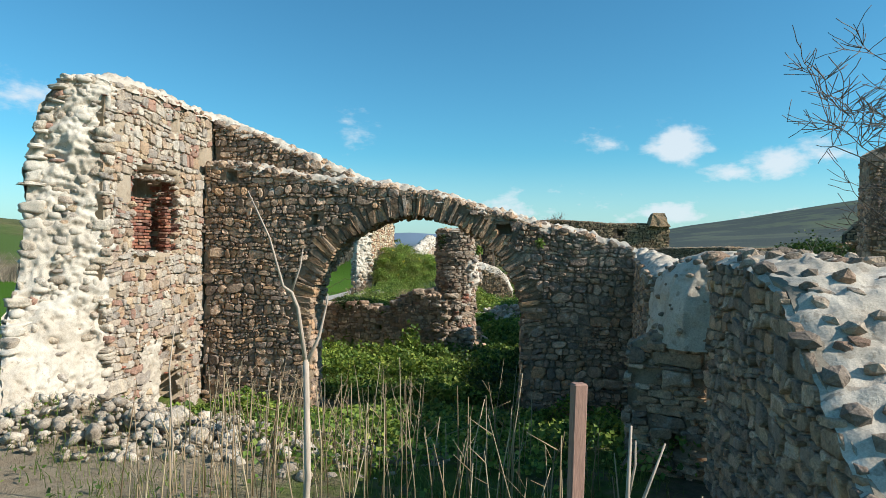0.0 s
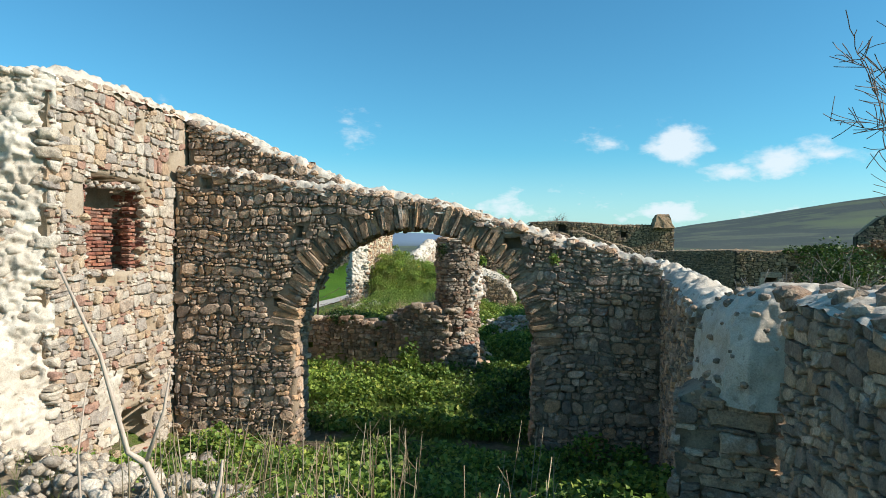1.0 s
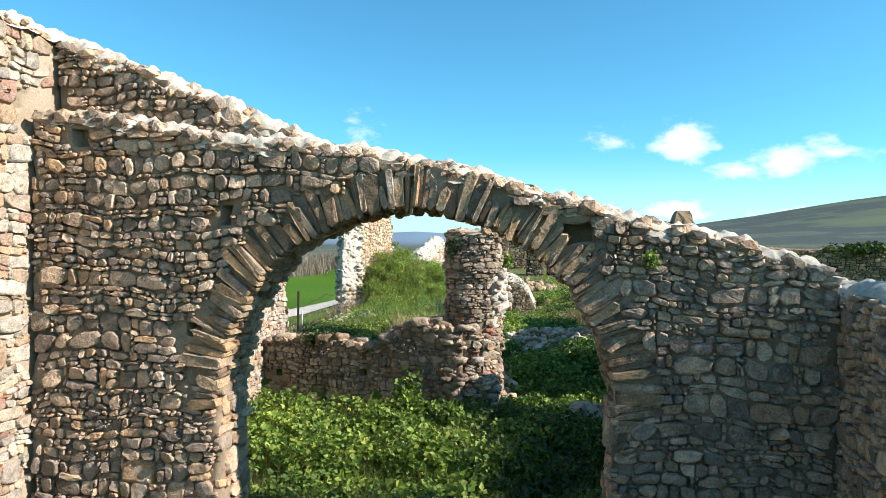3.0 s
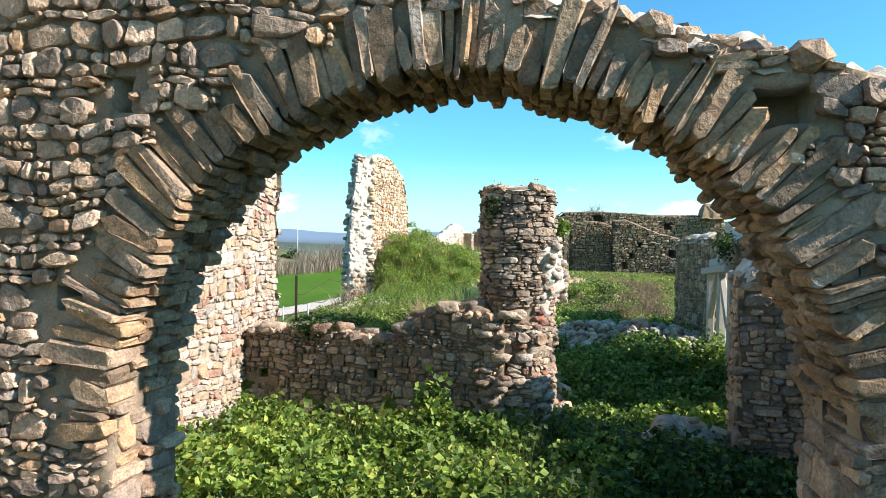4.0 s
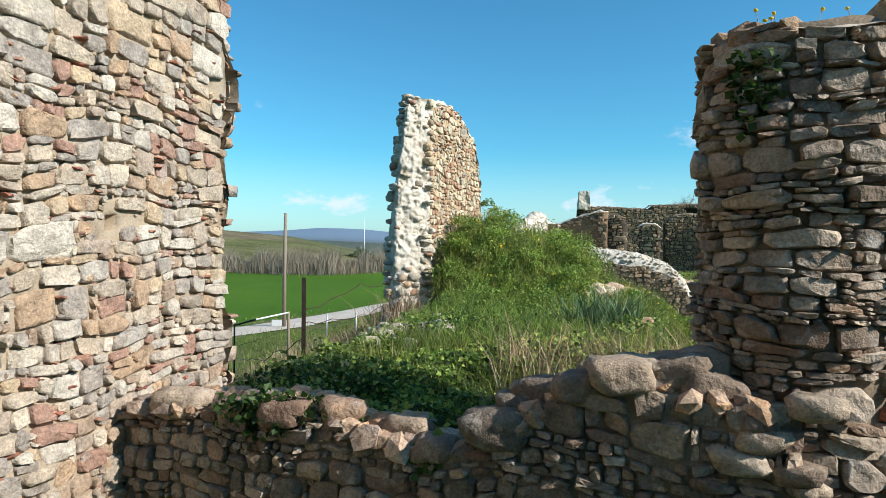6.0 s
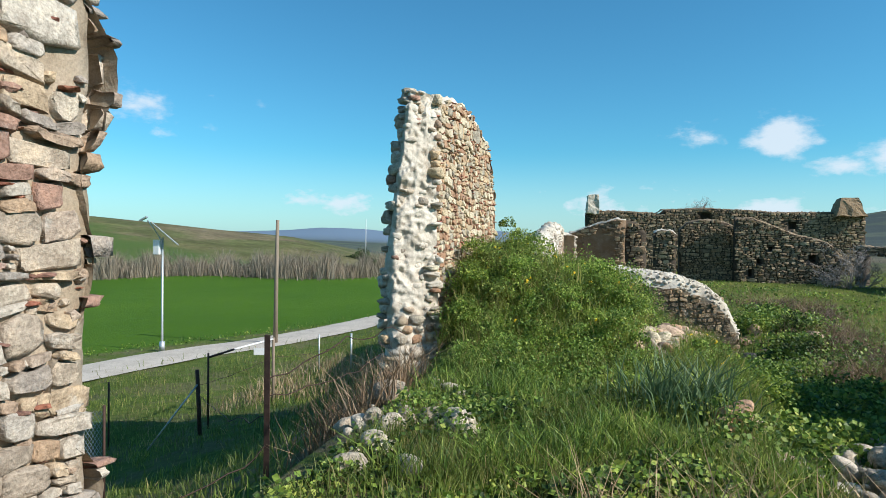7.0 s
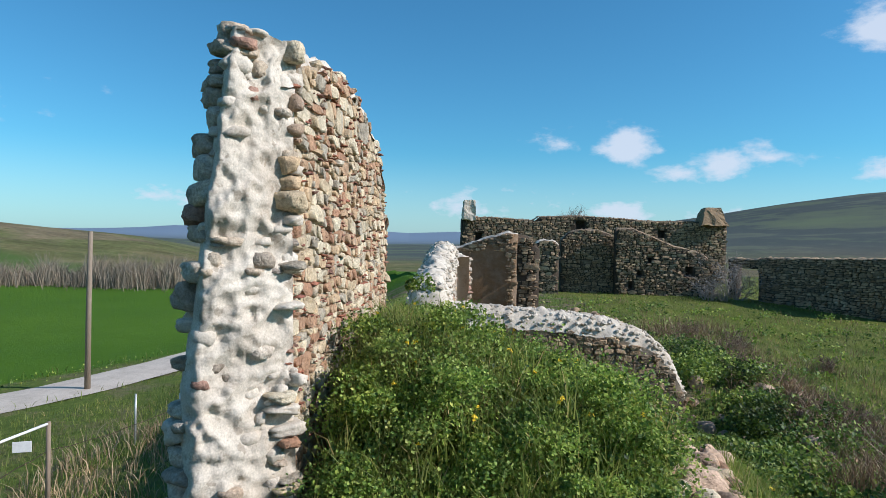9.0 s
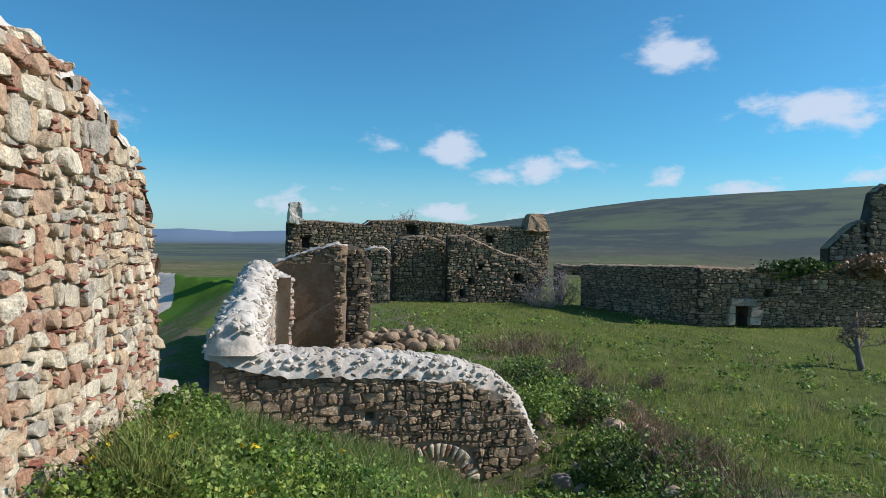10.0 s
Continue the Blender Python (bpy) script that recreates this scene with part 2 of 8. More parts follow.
def bulk(name, co, quads, material, parent=None, label="", smooth=False):
    """A large mesh of four-cornered faces from arrays."""
    me = bpy.data.meshes.new(name)
    nf = len(quads)
    me.vertices.add(len(co))
    me.vertices.foreach_set("co", np.asarray(co, np.float32).ravel())
    me.loops.add(nf * 4)
    me.loops.foreach_set("vertex_index", np.asarray(quads, np.int32).ravel())
    me.polygons.add(nf)
    me.polygons.foreach_set("loop_start", np.arange(0, nf * 4, 4, dtype=np.int32))
    me.polygons.foreach_set("loop_total", np.full(nf, 4, np.int32))
    me.polygons.foreach_set("use_smooth", np.full(nf, smooth))
    me.materials.append(material)
    me.update(calc_edges=True)
    ob = new(name, me)
    if parent is not None:
        ob.parent = parent
    if label:
        ob["label"] = label
    return ob


def prof(*pts):
    """A profile: straight lines through the points (u, z)."""
    xs, zs = [p[0] for p in pts], [p[1] for p in pts]
    return lambda u: float(np.interp(u, xs, zs))


def wobble(p, scale, amp):
    return amp * noise.noise(Vector(p) * scale)


def wobble3(p, scale, amp):
    return noise.noise_vector(Vector(p) * scale) * amp


def rubble_cells(u0, u1, v0, v1, su, sv, rng, cut=(0.06, 0.34)):
    """Rough courses of uneven height; stones split, stacked and pinned as a mason left them. One polygon each."""
    cells = []
    ph = [rng.uniform(0, 6.28) for _ in range(6)]

    def wave(u, v):
        a = u / su
        return sv * (0.30 * math.sin(0.31 * a + ph[0] + 0.9 * v / sv * 0.2) + 0.20 * math.sin(0.83 * a + ph[1] - 0.35 * v / sv) + 0.13 * math.sin(1.9 * a + ph[2] + v / sv))

    def block(ua, ub, va, vb, slant):
        """A four-sided stone with cut corners and uneven edges."""
        w, h = ub - ua, vb - va
        ja, jb = slant
        q = [(ua + ja, va + wave(ua + ja, va)), (ub + jb, va + wave(ub + jb, va)), (ub - jb * 0.7, vb + wave(ub, vb)), (ua - ja * 0.7, vb + wave(ua, vb))]
        q = [(x + rng.uniform(-0.06, 0.06) * w, y + rng.uniform(-0.08, 0.08) * h) for x, y in q]
        out = []
        for k in range(4):
            (px, py), (ax, ay), (bx, by) = q[k - 1], q[k], q[(k + 1) % 4]
            f, e = rng.uniform(*cut), rng.uniform(*cut)
            if rng.random() < 0.28 - cut[0]:
                out.append((ax, ay))
            else:
                out += [(ax + (px - ax) * f, ay + (py - ay) * f), (ax + (bx - ax) * e, ay + (by - ay) * e)]
            if rng.random() < 0.5:
                t = rng.uniform(0.42, 0.58)
                b = rng.uniform(-0.02, 0.10)
                mx, my = ax + (bx - ax) * t, ay + (by - ay) * t
                cx, cy = (ua + ub) / 2, (va + vb) / 2
                out.append((mx + (mx - cx) * b, my + (my - cy) * b))
        cells.append(out)

    v = v0 - sv
    while v < v1 + sv:
        r = rng.random()
        rh = sv * (0.38 + 0.25 * rng.random() if r < 0.27 else 0.8 + 0.45 * rng.random() if r < 0.72 else 1.3 + 0.75 * rng.random())
        u = u0 - su * (1 + rng.random())
        ws = 0.62 + 0.42 * rh / sv
        js = 0.0
        while u < u1 + su:
            w = su * ws * rng.choice((0.45, 0.6, 0.75, 0.9, 1.0, 1.1, 1.35, 1.8))
            je = rng.uniform(-0.10, 0.10) * rh
            r = rng.random()
            tall = rh > 0.95 * sv
            if tall and r < 0.34:
                k = rng.uniform(0.3, 0.7)
                block(u, u + w, v, v + rh * k, (js, je * 0.3))
                if w > 0.9 * su and rng.random() < 0.6:
                    t = rng.uniform(0.35, 0.65)
                    block(u, u + w * t, v + rh * k, v + rh, (js * 0.3, 0))
                    block(u + w * t, u + w, v + rh * k, v + rh, (0, je))
                else:
                    block(u, u + w, v + rh * k, v + rh, (js * 0.3, je))
            elif tall and r < 0.46:
                w = su * rng.uniform(0.22, 0.34)
                n = rng.choice((2, 3, 3))
                for q in range(n):
                    block(u, u + w, v + rh * q / n, v + rh * (q + 1) / n, (js / 3, je / 3))
            else:
                block(u, u + w, v, v + rh, (js, je))
            u += w
            js = je
        v += rh
    return cells


def stone_shape(poly, place, rng, proud, gap, lite=False):
    """One lumpy stone over its polygon: three rings and a crown. Returns vertices, faces, and its middle."""
    n = len(poly)
    cx, cy = sum(p[0] for p in poly) / n, sum(p[1] for p in poly) / n
    size = max(0.02, math.sqrt(sum((p[0] - cx) ** 2 + (p[1] - cy) ** 2 for p in poly) / n))
    s0 = max(0.55, 1 - gap / size) * rng.uniform(0.94, 1.0)
    h = proud * rng.uniform(0.3, 1.3)
    tu, tv = rng.uniform(-0.5, 0.5) * h / size, rng.uniform(-0.55, 0.4) * h / size
    flat = rng.uniform(0.80, 0.92)
    verts = []
    rings = ((s0, -0.05), (s0 * flat, 0.9)) if lite else ((s0, -0.05), (s0 * 0.99, 0.7), (s0 * flat, 0.98))
    for scale, dep in rings:
        for x, y in poly:
            dx, dy = (x - cx) * scale, (y - cy) * scale
            j = size * 0.085
            z = dep * h if dep < 0 else dep * h * (1 + rng.uniform(-0.16, 0.16)) + (tu * dx + tv * dy) * dep
            verts.append(place(cx + dx + rng.uniform(-j, j), cy + dy + rng.uniform(-j, j), z if dep > 0 else -0.04))
    verts.append(place(cx + rng.uniform(-0.3, 0.3) * size, cy + rng.uniform(-0.3, 0.3) * size, h * rng.uniform(0.98, 1.12)))
    faces = []
    last = len(rings) - 1
    for r in range(last):
        for i in range(n):
            k = (i + 1) % n
            faces.append((r * n + i, r * n + k, (r + 1) * n + k, (r + 1) * n + i))
    faces += [(last * n + i, last * n + (i + 1) % n, (last + 1) * n) for i in range(n)]
    return verts, faces, place(cx, cy, 0)


class Stones:
    """Collects the stones of one wall; those nearest to a place become parts of their own."""

    def __init__(self):
        self.items = []

    def add(self, item):
        self.items.append(item)

    def build(self, parent, material, focus, single=300, name="stone"):
        items = self.items
        if focus is not None:
            f = Vector(focus)
            items = sorted(items, key=lambda s: (Vector(s[2]) - f).length_squared)
        else:
            single = 0
        for verts, faces, mid in items[:single]:
            mesh_object(name, verts, faces, material, parent, smooth="quads")
        verts, faces = [], []
        for vs, fs, mid in items[single:]:
            o = len(verts)
            verts += vs
            faces += [tuple(i + o for i in f) for f in fs]
        if verts:
            tagged(mesh_object(name + "s", verts, faces, material, parent, smooth="quads"), kind="stuff")


def lay(stones, u0, u1, v0, v1, su, sv, place, mask, rng, proud=0.04, gap=0.012, cut=(0.06, 0.34), lite=False):
    for poly in rubble_cells(u0, u1, v0, v1, su, sv, rng, cut):
        n = len(poly)
        cx, cy = sum(p[0] for p in poly) / n, sum(p[1] for p in poly) / n
        if not mask(cx, cy):
            continue
        if not all(mask(cx + (x - cx) * 0.55, cy + (y - cy) * 0.55) for x, y in poly):
            continue
        stones.add(stone_shape(poly, place, rng, proud, gap, lite))


def core_mesh(segs, holes, thick, to_world, step=0.16, amp=0.05, sink=0.03):
    """The mortar body of a wall. segs: (u0, u1, bottom, top); holes: (u0, u1, v0, v1, depth)."""
    verts, faces = [], []
    for u0, u1, bot, top in segs:
        nu = max(2, int((u1 - u0) / step))
        us = sorted({round(u0 + (u1 - u0) * i / nu, 4) for i in range(nu + 1)} | {round(h[i], 4) for h in holes for i in (0, 1) if u0 < h[i] < u1})
        lo, hi = min(bot(u) for u in us), max(top(u) for u in us)
        nv = max(2, int((hi - lo) / step))
        vs = sorted({round(lo + (hi - lo) * i / nv, 4) for i in range(nv + 1)} | {round(h[i], 4) for h in holes for i in (2, 3) if lo < h[i] < hi})

        def deep(i, j):
            if not (0 <= i < len(us) - 1 and 0 <= j < len(vs) - 1):
                return 0.0
            u, v = (us[i] + us[i + 1]) / 2, (vs[j] + vs[j + 1]) / 2
            return max([h[4] for h in holes if h[0] < u < h[1] and h[2] < v < h[3]] + [0.0])

        index = {}

        def vert(i, j, d):
            key = (i, j, round(d, 3))
            if key not in index:
                u = us[i]
                v = min(max(vs[j], bot(u)), top(u))
                p = to_world(u, v, -d - (sink if d < thick else -0.02))
                if d < thick:
                    p = p + wobble3(p, 2.2, amp) + wobble3(p, 7.0, amp * 0.5) + wobble3(p, 19.0, 0.024 if step < 0.1 else 0.0)
                index[key] = len(verts)
                verts.append(tuple(p))
            return index[key]

        def quad(*q):
            if len(set(q)) >= 3:
                faces.append(q)

        for i in range(len(us) - 1):
            for j in range(len(vs) - 1):
                if vs[j] >= top(us[i]) and vs[j] >= top(us[i + 1]):
                    continue
                if vs[j + 1] <= bot(us[i]) and vs[j + 1] <= bot(us[i + 1]):
                    continue
                d = deep(i, j)
                quad(vert(i, j, d), vert(i + 1, j, d), vert(i + 1, j + 1, d), vert(i, j + 1, d))
                for di, dj, a, b in ((1, 0, (i + 1, j), (i + 1, j + 1)), (0, 1, (i + 1, j + 1), (i, j + 1))):
                    e = deep(i + di, j + dj)
                    if abs(e - d) > 1e-6 and i + di < len(us) - 1 and j + dj < len(vs) - 1:
                        quad(vert(*a, d), vert(*a, e), vert(*b, e), vert(*b, d))
                quad(vert(i + 1, j, thick), vert(i, j, thick), vert(i, j + 1, thick), vert(i + 1, j + 1, thick))
        last = len(vs) - 1
        mids = [0.0, thick]
        for i in range(len(us) - 1):
            quad(vert(i, last, 0), vert(i + 1, last, 0), vert(i + 1, last, thick), vert(i, last, thick))
            quad(vert(i + 1, 0, 0), vert(i, 0, 0), vert(i, 0, thick), vert(i + 1, 0, thick))
        for i in (0, len(us) - 1):
            for j in range(last):
                quad(vert(i, j, 0), vert(i, j, thick), vert(i, j + 1, thick), vert(i, j + 1, 0))
    return verts, faces


class Wall:
    """A rubble wall from p0 along the ground towards p1; its front looks to the right of that way."""

    def __init__(self, name, p0, p1, segs, thick, mortar, label, holes=(), seed=1, step=0.16, amp=0.05, sink=0.03):
        self.p0 = Vector((p0[0], p0[1], 0))
        d = Vector((p1[0] - p0[0], p1[1] - p0[1], 0))
        self.length = d.length
        self.U = d.normalized()
        self.N = Vector((self.U.y, -self.U.x, 0))
        self.segs = [(a, b, (lambda u, c=c: c) if isinstance(c, (int, float)) else c, (lambda u, e=e: e) if isinstance(e, (int, float)) else e) for a, b, c, e in segs]
        self.holes, self.thick, self.rng = holes, thick, random.Random(seed)
        v, f = core_mesh(self.segs, holes, thick, self.at, step, amp, sink)
        self.ob = mesh_object(name, v, f, mortar)
        tagged(self.ob, label, "wall", kind="structure")
        self.stones = Stones()

    def at(self, u, v, n):
        return self.p0 + self.U * u + self.N * n + Vector((0, 0, v))

    def inside(self, u, v, margin=0.0):
        for a, b, bot, top in self.segs:
            if a - margin <= u <= b + margin and bot(u) - 0.05 <= v <= top(u) + 0.02 + margin:
                return not any(h[0] - 0.02 < u < h[1] + 0.02 and h[2] - 0.02 < v < h[3] + 0.02 for h in self.holes)
        return False

    def front(self, su, sv, extra=None, proud=0.04, gap=0.012, lo=None, hi=None, cut=(0.06, 0.34), lite=False):
        u0, u1 = min(s[0] for s in self.segs), max(s[1] for s in self.segs)
        v0 = min(s[2](u) for s in self.segs for u in (s[0], s[1])) if lo is None else lo
        v1 = max(s[3](s[0] + (s[1] - s[0]) * i / 8) for s in self.segs for i in range(9)) if hi is None else hi
        lay(self.stones, u0, u1, v0, v1, su, sv, lambda u, v, n: tuple(self.at(u, v, n)),
            lambda u, v: v >= v0 and self.inside(u, v) and (extra is None or extra(u, v)), self.rng, proud, gap, cut, lite)

    def back(self, su, sv, lo=None, extra=None, proud=0.04, gap=0.012):
        u0, u1 = min(s[0] for s in self.segs), max(s[1] for s in self.segs)
        v0 = min(s[2](u) for s in self.segs for u in (s[0], s[1])) if lo is None else lo
        v1 = max(s[3](s[0] + (s[1] - s[0]) * i / 8) for s in self.segs for i in range(9))
        lay(self.stones, -u1, -u0, v0, v1, su, sv, lambda u, v, n: tuple(self.at(-u, v, -self.thick - n)),
            lambda u, v: v >= v0 and self.inside(-u, v) and (extra is None or extra(-u, v)), self.rng, proud, gap, lite=True)

    def end(self, u, outward, v0, v1, su, sv, proud=0.035, gap=0.012):
        """Stones on the end face at u; outward is +1 or -1 along the wall."""
        t = self.thick
        if outward > 0:
            place = lambda s, v, n: tuple(self.at(u + n, v, -s))
        else:
            place = lambda s, v, n: tuple(self.at(u - n, v, s - t))
        lay(self.stones, 0, t, v0, v1, su, sv, place, lambda s, v: -0.02 <= s <= t + 0.02 and v0 <= v <= v1, self.rng, proud, gap)


def coping(name, pts, material, parent=None, label="", height=0.16, amp=0.07, step=0.045, across=16, drop=0.12, seed=0):
    """A lumpy lime capping along pts: (x, y, z, width). Its sides hang down by drop."""
    P = [Vector(p[:3]) for p in pts]
    W = [p[3] for p in pts]
    dist = [0.0]
    for a, b in zip(P, P[1:]):
        dist.append(dist[-1] + (b - a).length)
    n = max(3, int(dist[-1] / step))
    verts, faces = [], []
    shift = Vector((seed * 7.3, seed * 3.1, 0))
    for i in range(n + 1):
        d = dist[-1] * i / n
        k = max(j for j in range(len(P) - 1) if dist[j] <= d + 1e-9)
        f = (d - dist[k]) / max(1e-6, dist[k + 1] - dist[k])
        c, w = P[k].lerp(P[k + 1], f), W[k] + (W[k + 1] - W[k]) * f
        t = P[k + 1] - P[k]
        side = Vector((t.y, -t.x, 0)).normalized()
        taper = min(1.0, min(i, n - i) / 3 + 0.25)
        for j in range(across + 1):
            a = -1 + 2 * j / across
            rise = (1 - abs(a) ** 3.2) * (height + drop) - drop
            p = c + side * (a * w / 2 * (0.75 + 0.25 * taper)) + Vector((0, 0, rise * taper if rise > 0 else rise))
            q = p + shift
            lump = abs(noise.noise(q * 3.2)) * 1.1 + (noise.noise(q * 6.1) * 1.0 + noise.noise(q * 10.3) * 0.75 if step < 0.08 else noise.noise(q * 4.3) * 0.9)
            p = p + Vector((0, 0, 1)) * (lump * amp * 1.15 * (1 - 0.5 * abs(a))) + side * (math.copysign(1, a) * abs(a) * (noise.noise(q * 4.0) + 0.3 * noise.noise(q * 9.0)) * amp)
            verts.append(tuple(p))
    m = across + 1
    for i in range(n):
        for j in range(across):
            faces.append((i * m + j, (i + 1) * m + j, (i + 1) * m + j + 1, i * m + j + 1))
    faces.append(tuple(range(m)))
    faces.append(tuple(n * m + j for j in reversed(range(m))))
    return mesh_object(name, verts, faces, material, parent, label)


def boulder(rng, size, squash=0.65, sub=2):
    """Vertices and faces of one angular, worn stone about its middle."""
    bm = bmesh.new()
    bmesh.ops.create_icosphere(bm, subdivisions=sub, radius=1.0)
    planes = [(Vector((rng.gauss(0, 1), rng.gauss(0, 1), rng.gauss(0, 1))).normalized(), rng.uniform(0.58, 0.88)) for _ in range(6)]
    k = rng.uniform(2.0, 3.6)
    off = Vector((rng.uniform(0, 50), rng.uniform(0, 50), 0))
    sx, sy, sz = size * rng.uniform(0.8, 1.25), size * rng.uniform(0.65, 1.0), size * squash * rng.uniform(0.75, 1.2)
    verts = []
    for v in bm.verts:
        d = v.co
        p = d / (abs(d.x) ** k + abs(d.y) ** k + abs(d.z) ** k) ** (1 / k)
        for nrm, d in planes:
            e = p.dot(nrm) - d
            if e > 0:
                p -= nrm * e * 0.86
        p += p.normalized() * noise.noise(p * 1.8 + off) * 0.10
        verts.append((p.x * sx, p.y * sy, p.z * sz))
    faces = [tuple(v.index for v in f.verts) for f in bm.faces]
    bm.free()
    return verts, faces


def turn_verts(verts, m):
    return [tuple(m @ Vector(v)) for v in verts]


# ---- the ground: one sheet to the horizon ----
def sstep(a, b, x):
    t = np.clip((np.asarray(x, float) - a) / (b - a), 0, 1)
    return t * t * (3 - 2 * t)


def bell(x, y, cx, cy, rx, ry):
    return np.exp(-((x - cx) / rx) ** 2 - ((y - cy) / ry) ** 2)


def wall_line(y):
    return -5.72 + 0.136 * (y - 12.5)


def ground_z(x, y):
    x, y = np.asarray(x, float), np.asarray(y, float)
    # inside the ruin and the yard to the right of it
    z = np.interp(y, [-30, 0, 5, 9, 12.5, 15, 21, 24, 28, 33, 38, 46, 60, 70, 100, 160], [1.0, 0.9, 0.7, 0.35, -0.35, -0.55, -0.5, -0.2, 0.15, -0.2, -0.8, -0.95, -0.8, -0.25, -0.3, -3.0])
    # terrace behind the low wall, and the overgrown heap beside the tall slab
    edge = np.interp(y, [20, 24, 29, 31, 33, 36, 38], [0.6, 0.75, 0.6, 1.3, 1.6, 0.6, -0.8])
    front = y + 0.255 * (x + 2.0)
    terr = sstep(20.97, 21.15, front) * sstep(edge + np.interp(y, [26, 30], [0.35, 1.5]), edge - 0.3, x) * sstep(39.0, 35.5, y)
    top = 1.0 + 0.95 * sstep(28.8, 31.5, y) * sstep(1.4, -1.2, x) * sstep(38, 33.5, y) + 0.5 * sstep(30, 32.5, y) * sstep(-0.8, -2.6, x) * sstep(37.5, 35, y)
    z = z + terr * (top - z)
    # bank in front of the far white-capped wall, and the rubble slopes beside it
    z = z + 0.9 * bell(x, y, 5.6, 41.5, 2.6, 4.5) + 0.7 * bell(x, y, 7.0, 50, 5, 7) + 0.5 * bell(x, y, 9.5, 62, 8, 7)
    # heaps of earth at the feet of the start
    z = z + 0.55 * bell(x, y, -5.6, 9.6, 1.7, 1.6) + 0.25 * bell(x, y, -3.0, 8.6, 1.6, 1.0)
    # outer slope down to the track
    d = wall_line(y) - x
    d = d + np.interp(y, [25, 40, 60, 90, 130], [0, 0, -2.5, -4, -30])
    low = np.interp(d, [0, 1.0, 5, 10, 16, 60, 200], [0.25, 0.1, -1.75, -2.85, -3.05, -3.6, -4.2])
    out = sstep(-0.3, 0.5, d)
    z = z * (1 - out) + np.minimum(low, z + 0.6) * out
    z = z - 0.45 * bell(x, y, -6.1, 13.0, 0.8, 1.3)
    # far land
    r = np.hypot(x, y)
    az = np.degrees(np.arctan2(x, y))
    far = sstep(120, 260, r)
    plain = -6 - 0.012 * np.minimum(r, 1500)
    plain = plain + np.interp(az, [-60, -46, -42, -36.7, -30.7, -26.3, -22.6, -20, -16, -12], [24.5, 25.6, 24.5, 24.1, 20.2, 16.9, 14.8, 13.0, 7.0, 0.0]) * sstep(170, 420, r)
    z = z * (1 - far) + plain * far
    crest = np.interp(az, [-180, -130, -60, -25, -5, 5, 14, 20, 26, 31, 37, 44, 54, 75, 110, 150, 180], [1.5, 1.5, 0.4, 0.0, 0.0, 0.2, 0.9, 1.7, 2.5, 3.4, 4.1, 4.5, 4.9, 4.6, 3.0, 2.0, 1.5])
    z = z + np.tan(np.radians(crest)) * 1750 * sstep(420, 1700, r) + 15 * sstep(10, 22, az) * sstep(80, 55, az) * sstep(300, 700, r)
    blue = np.interp(az, [-60, -26, -21, -18.5, -15, -12, -8, -3, 1, 5, 12, 20], [0.2, 0.2, 0.45, 0.75, 0.8, 0.6, 0.55, 0.8, 0.6, 0.75, 0.5, 0.5])
    z = z + (np.tan(np.radians(blue)) * 3900 + 14) * sstep(2700, 3900, r)
    # the green rise behind the long wall
    z = z + 9.5 * sstep(31, 58, az) * sstep(66, 130, r) * sstep(500, 160, r)
    return z


def spread(marks):
    out = []
    for a, b, step in marks:
        out += list(np.arange(a, b, step))
    return np.array(out)


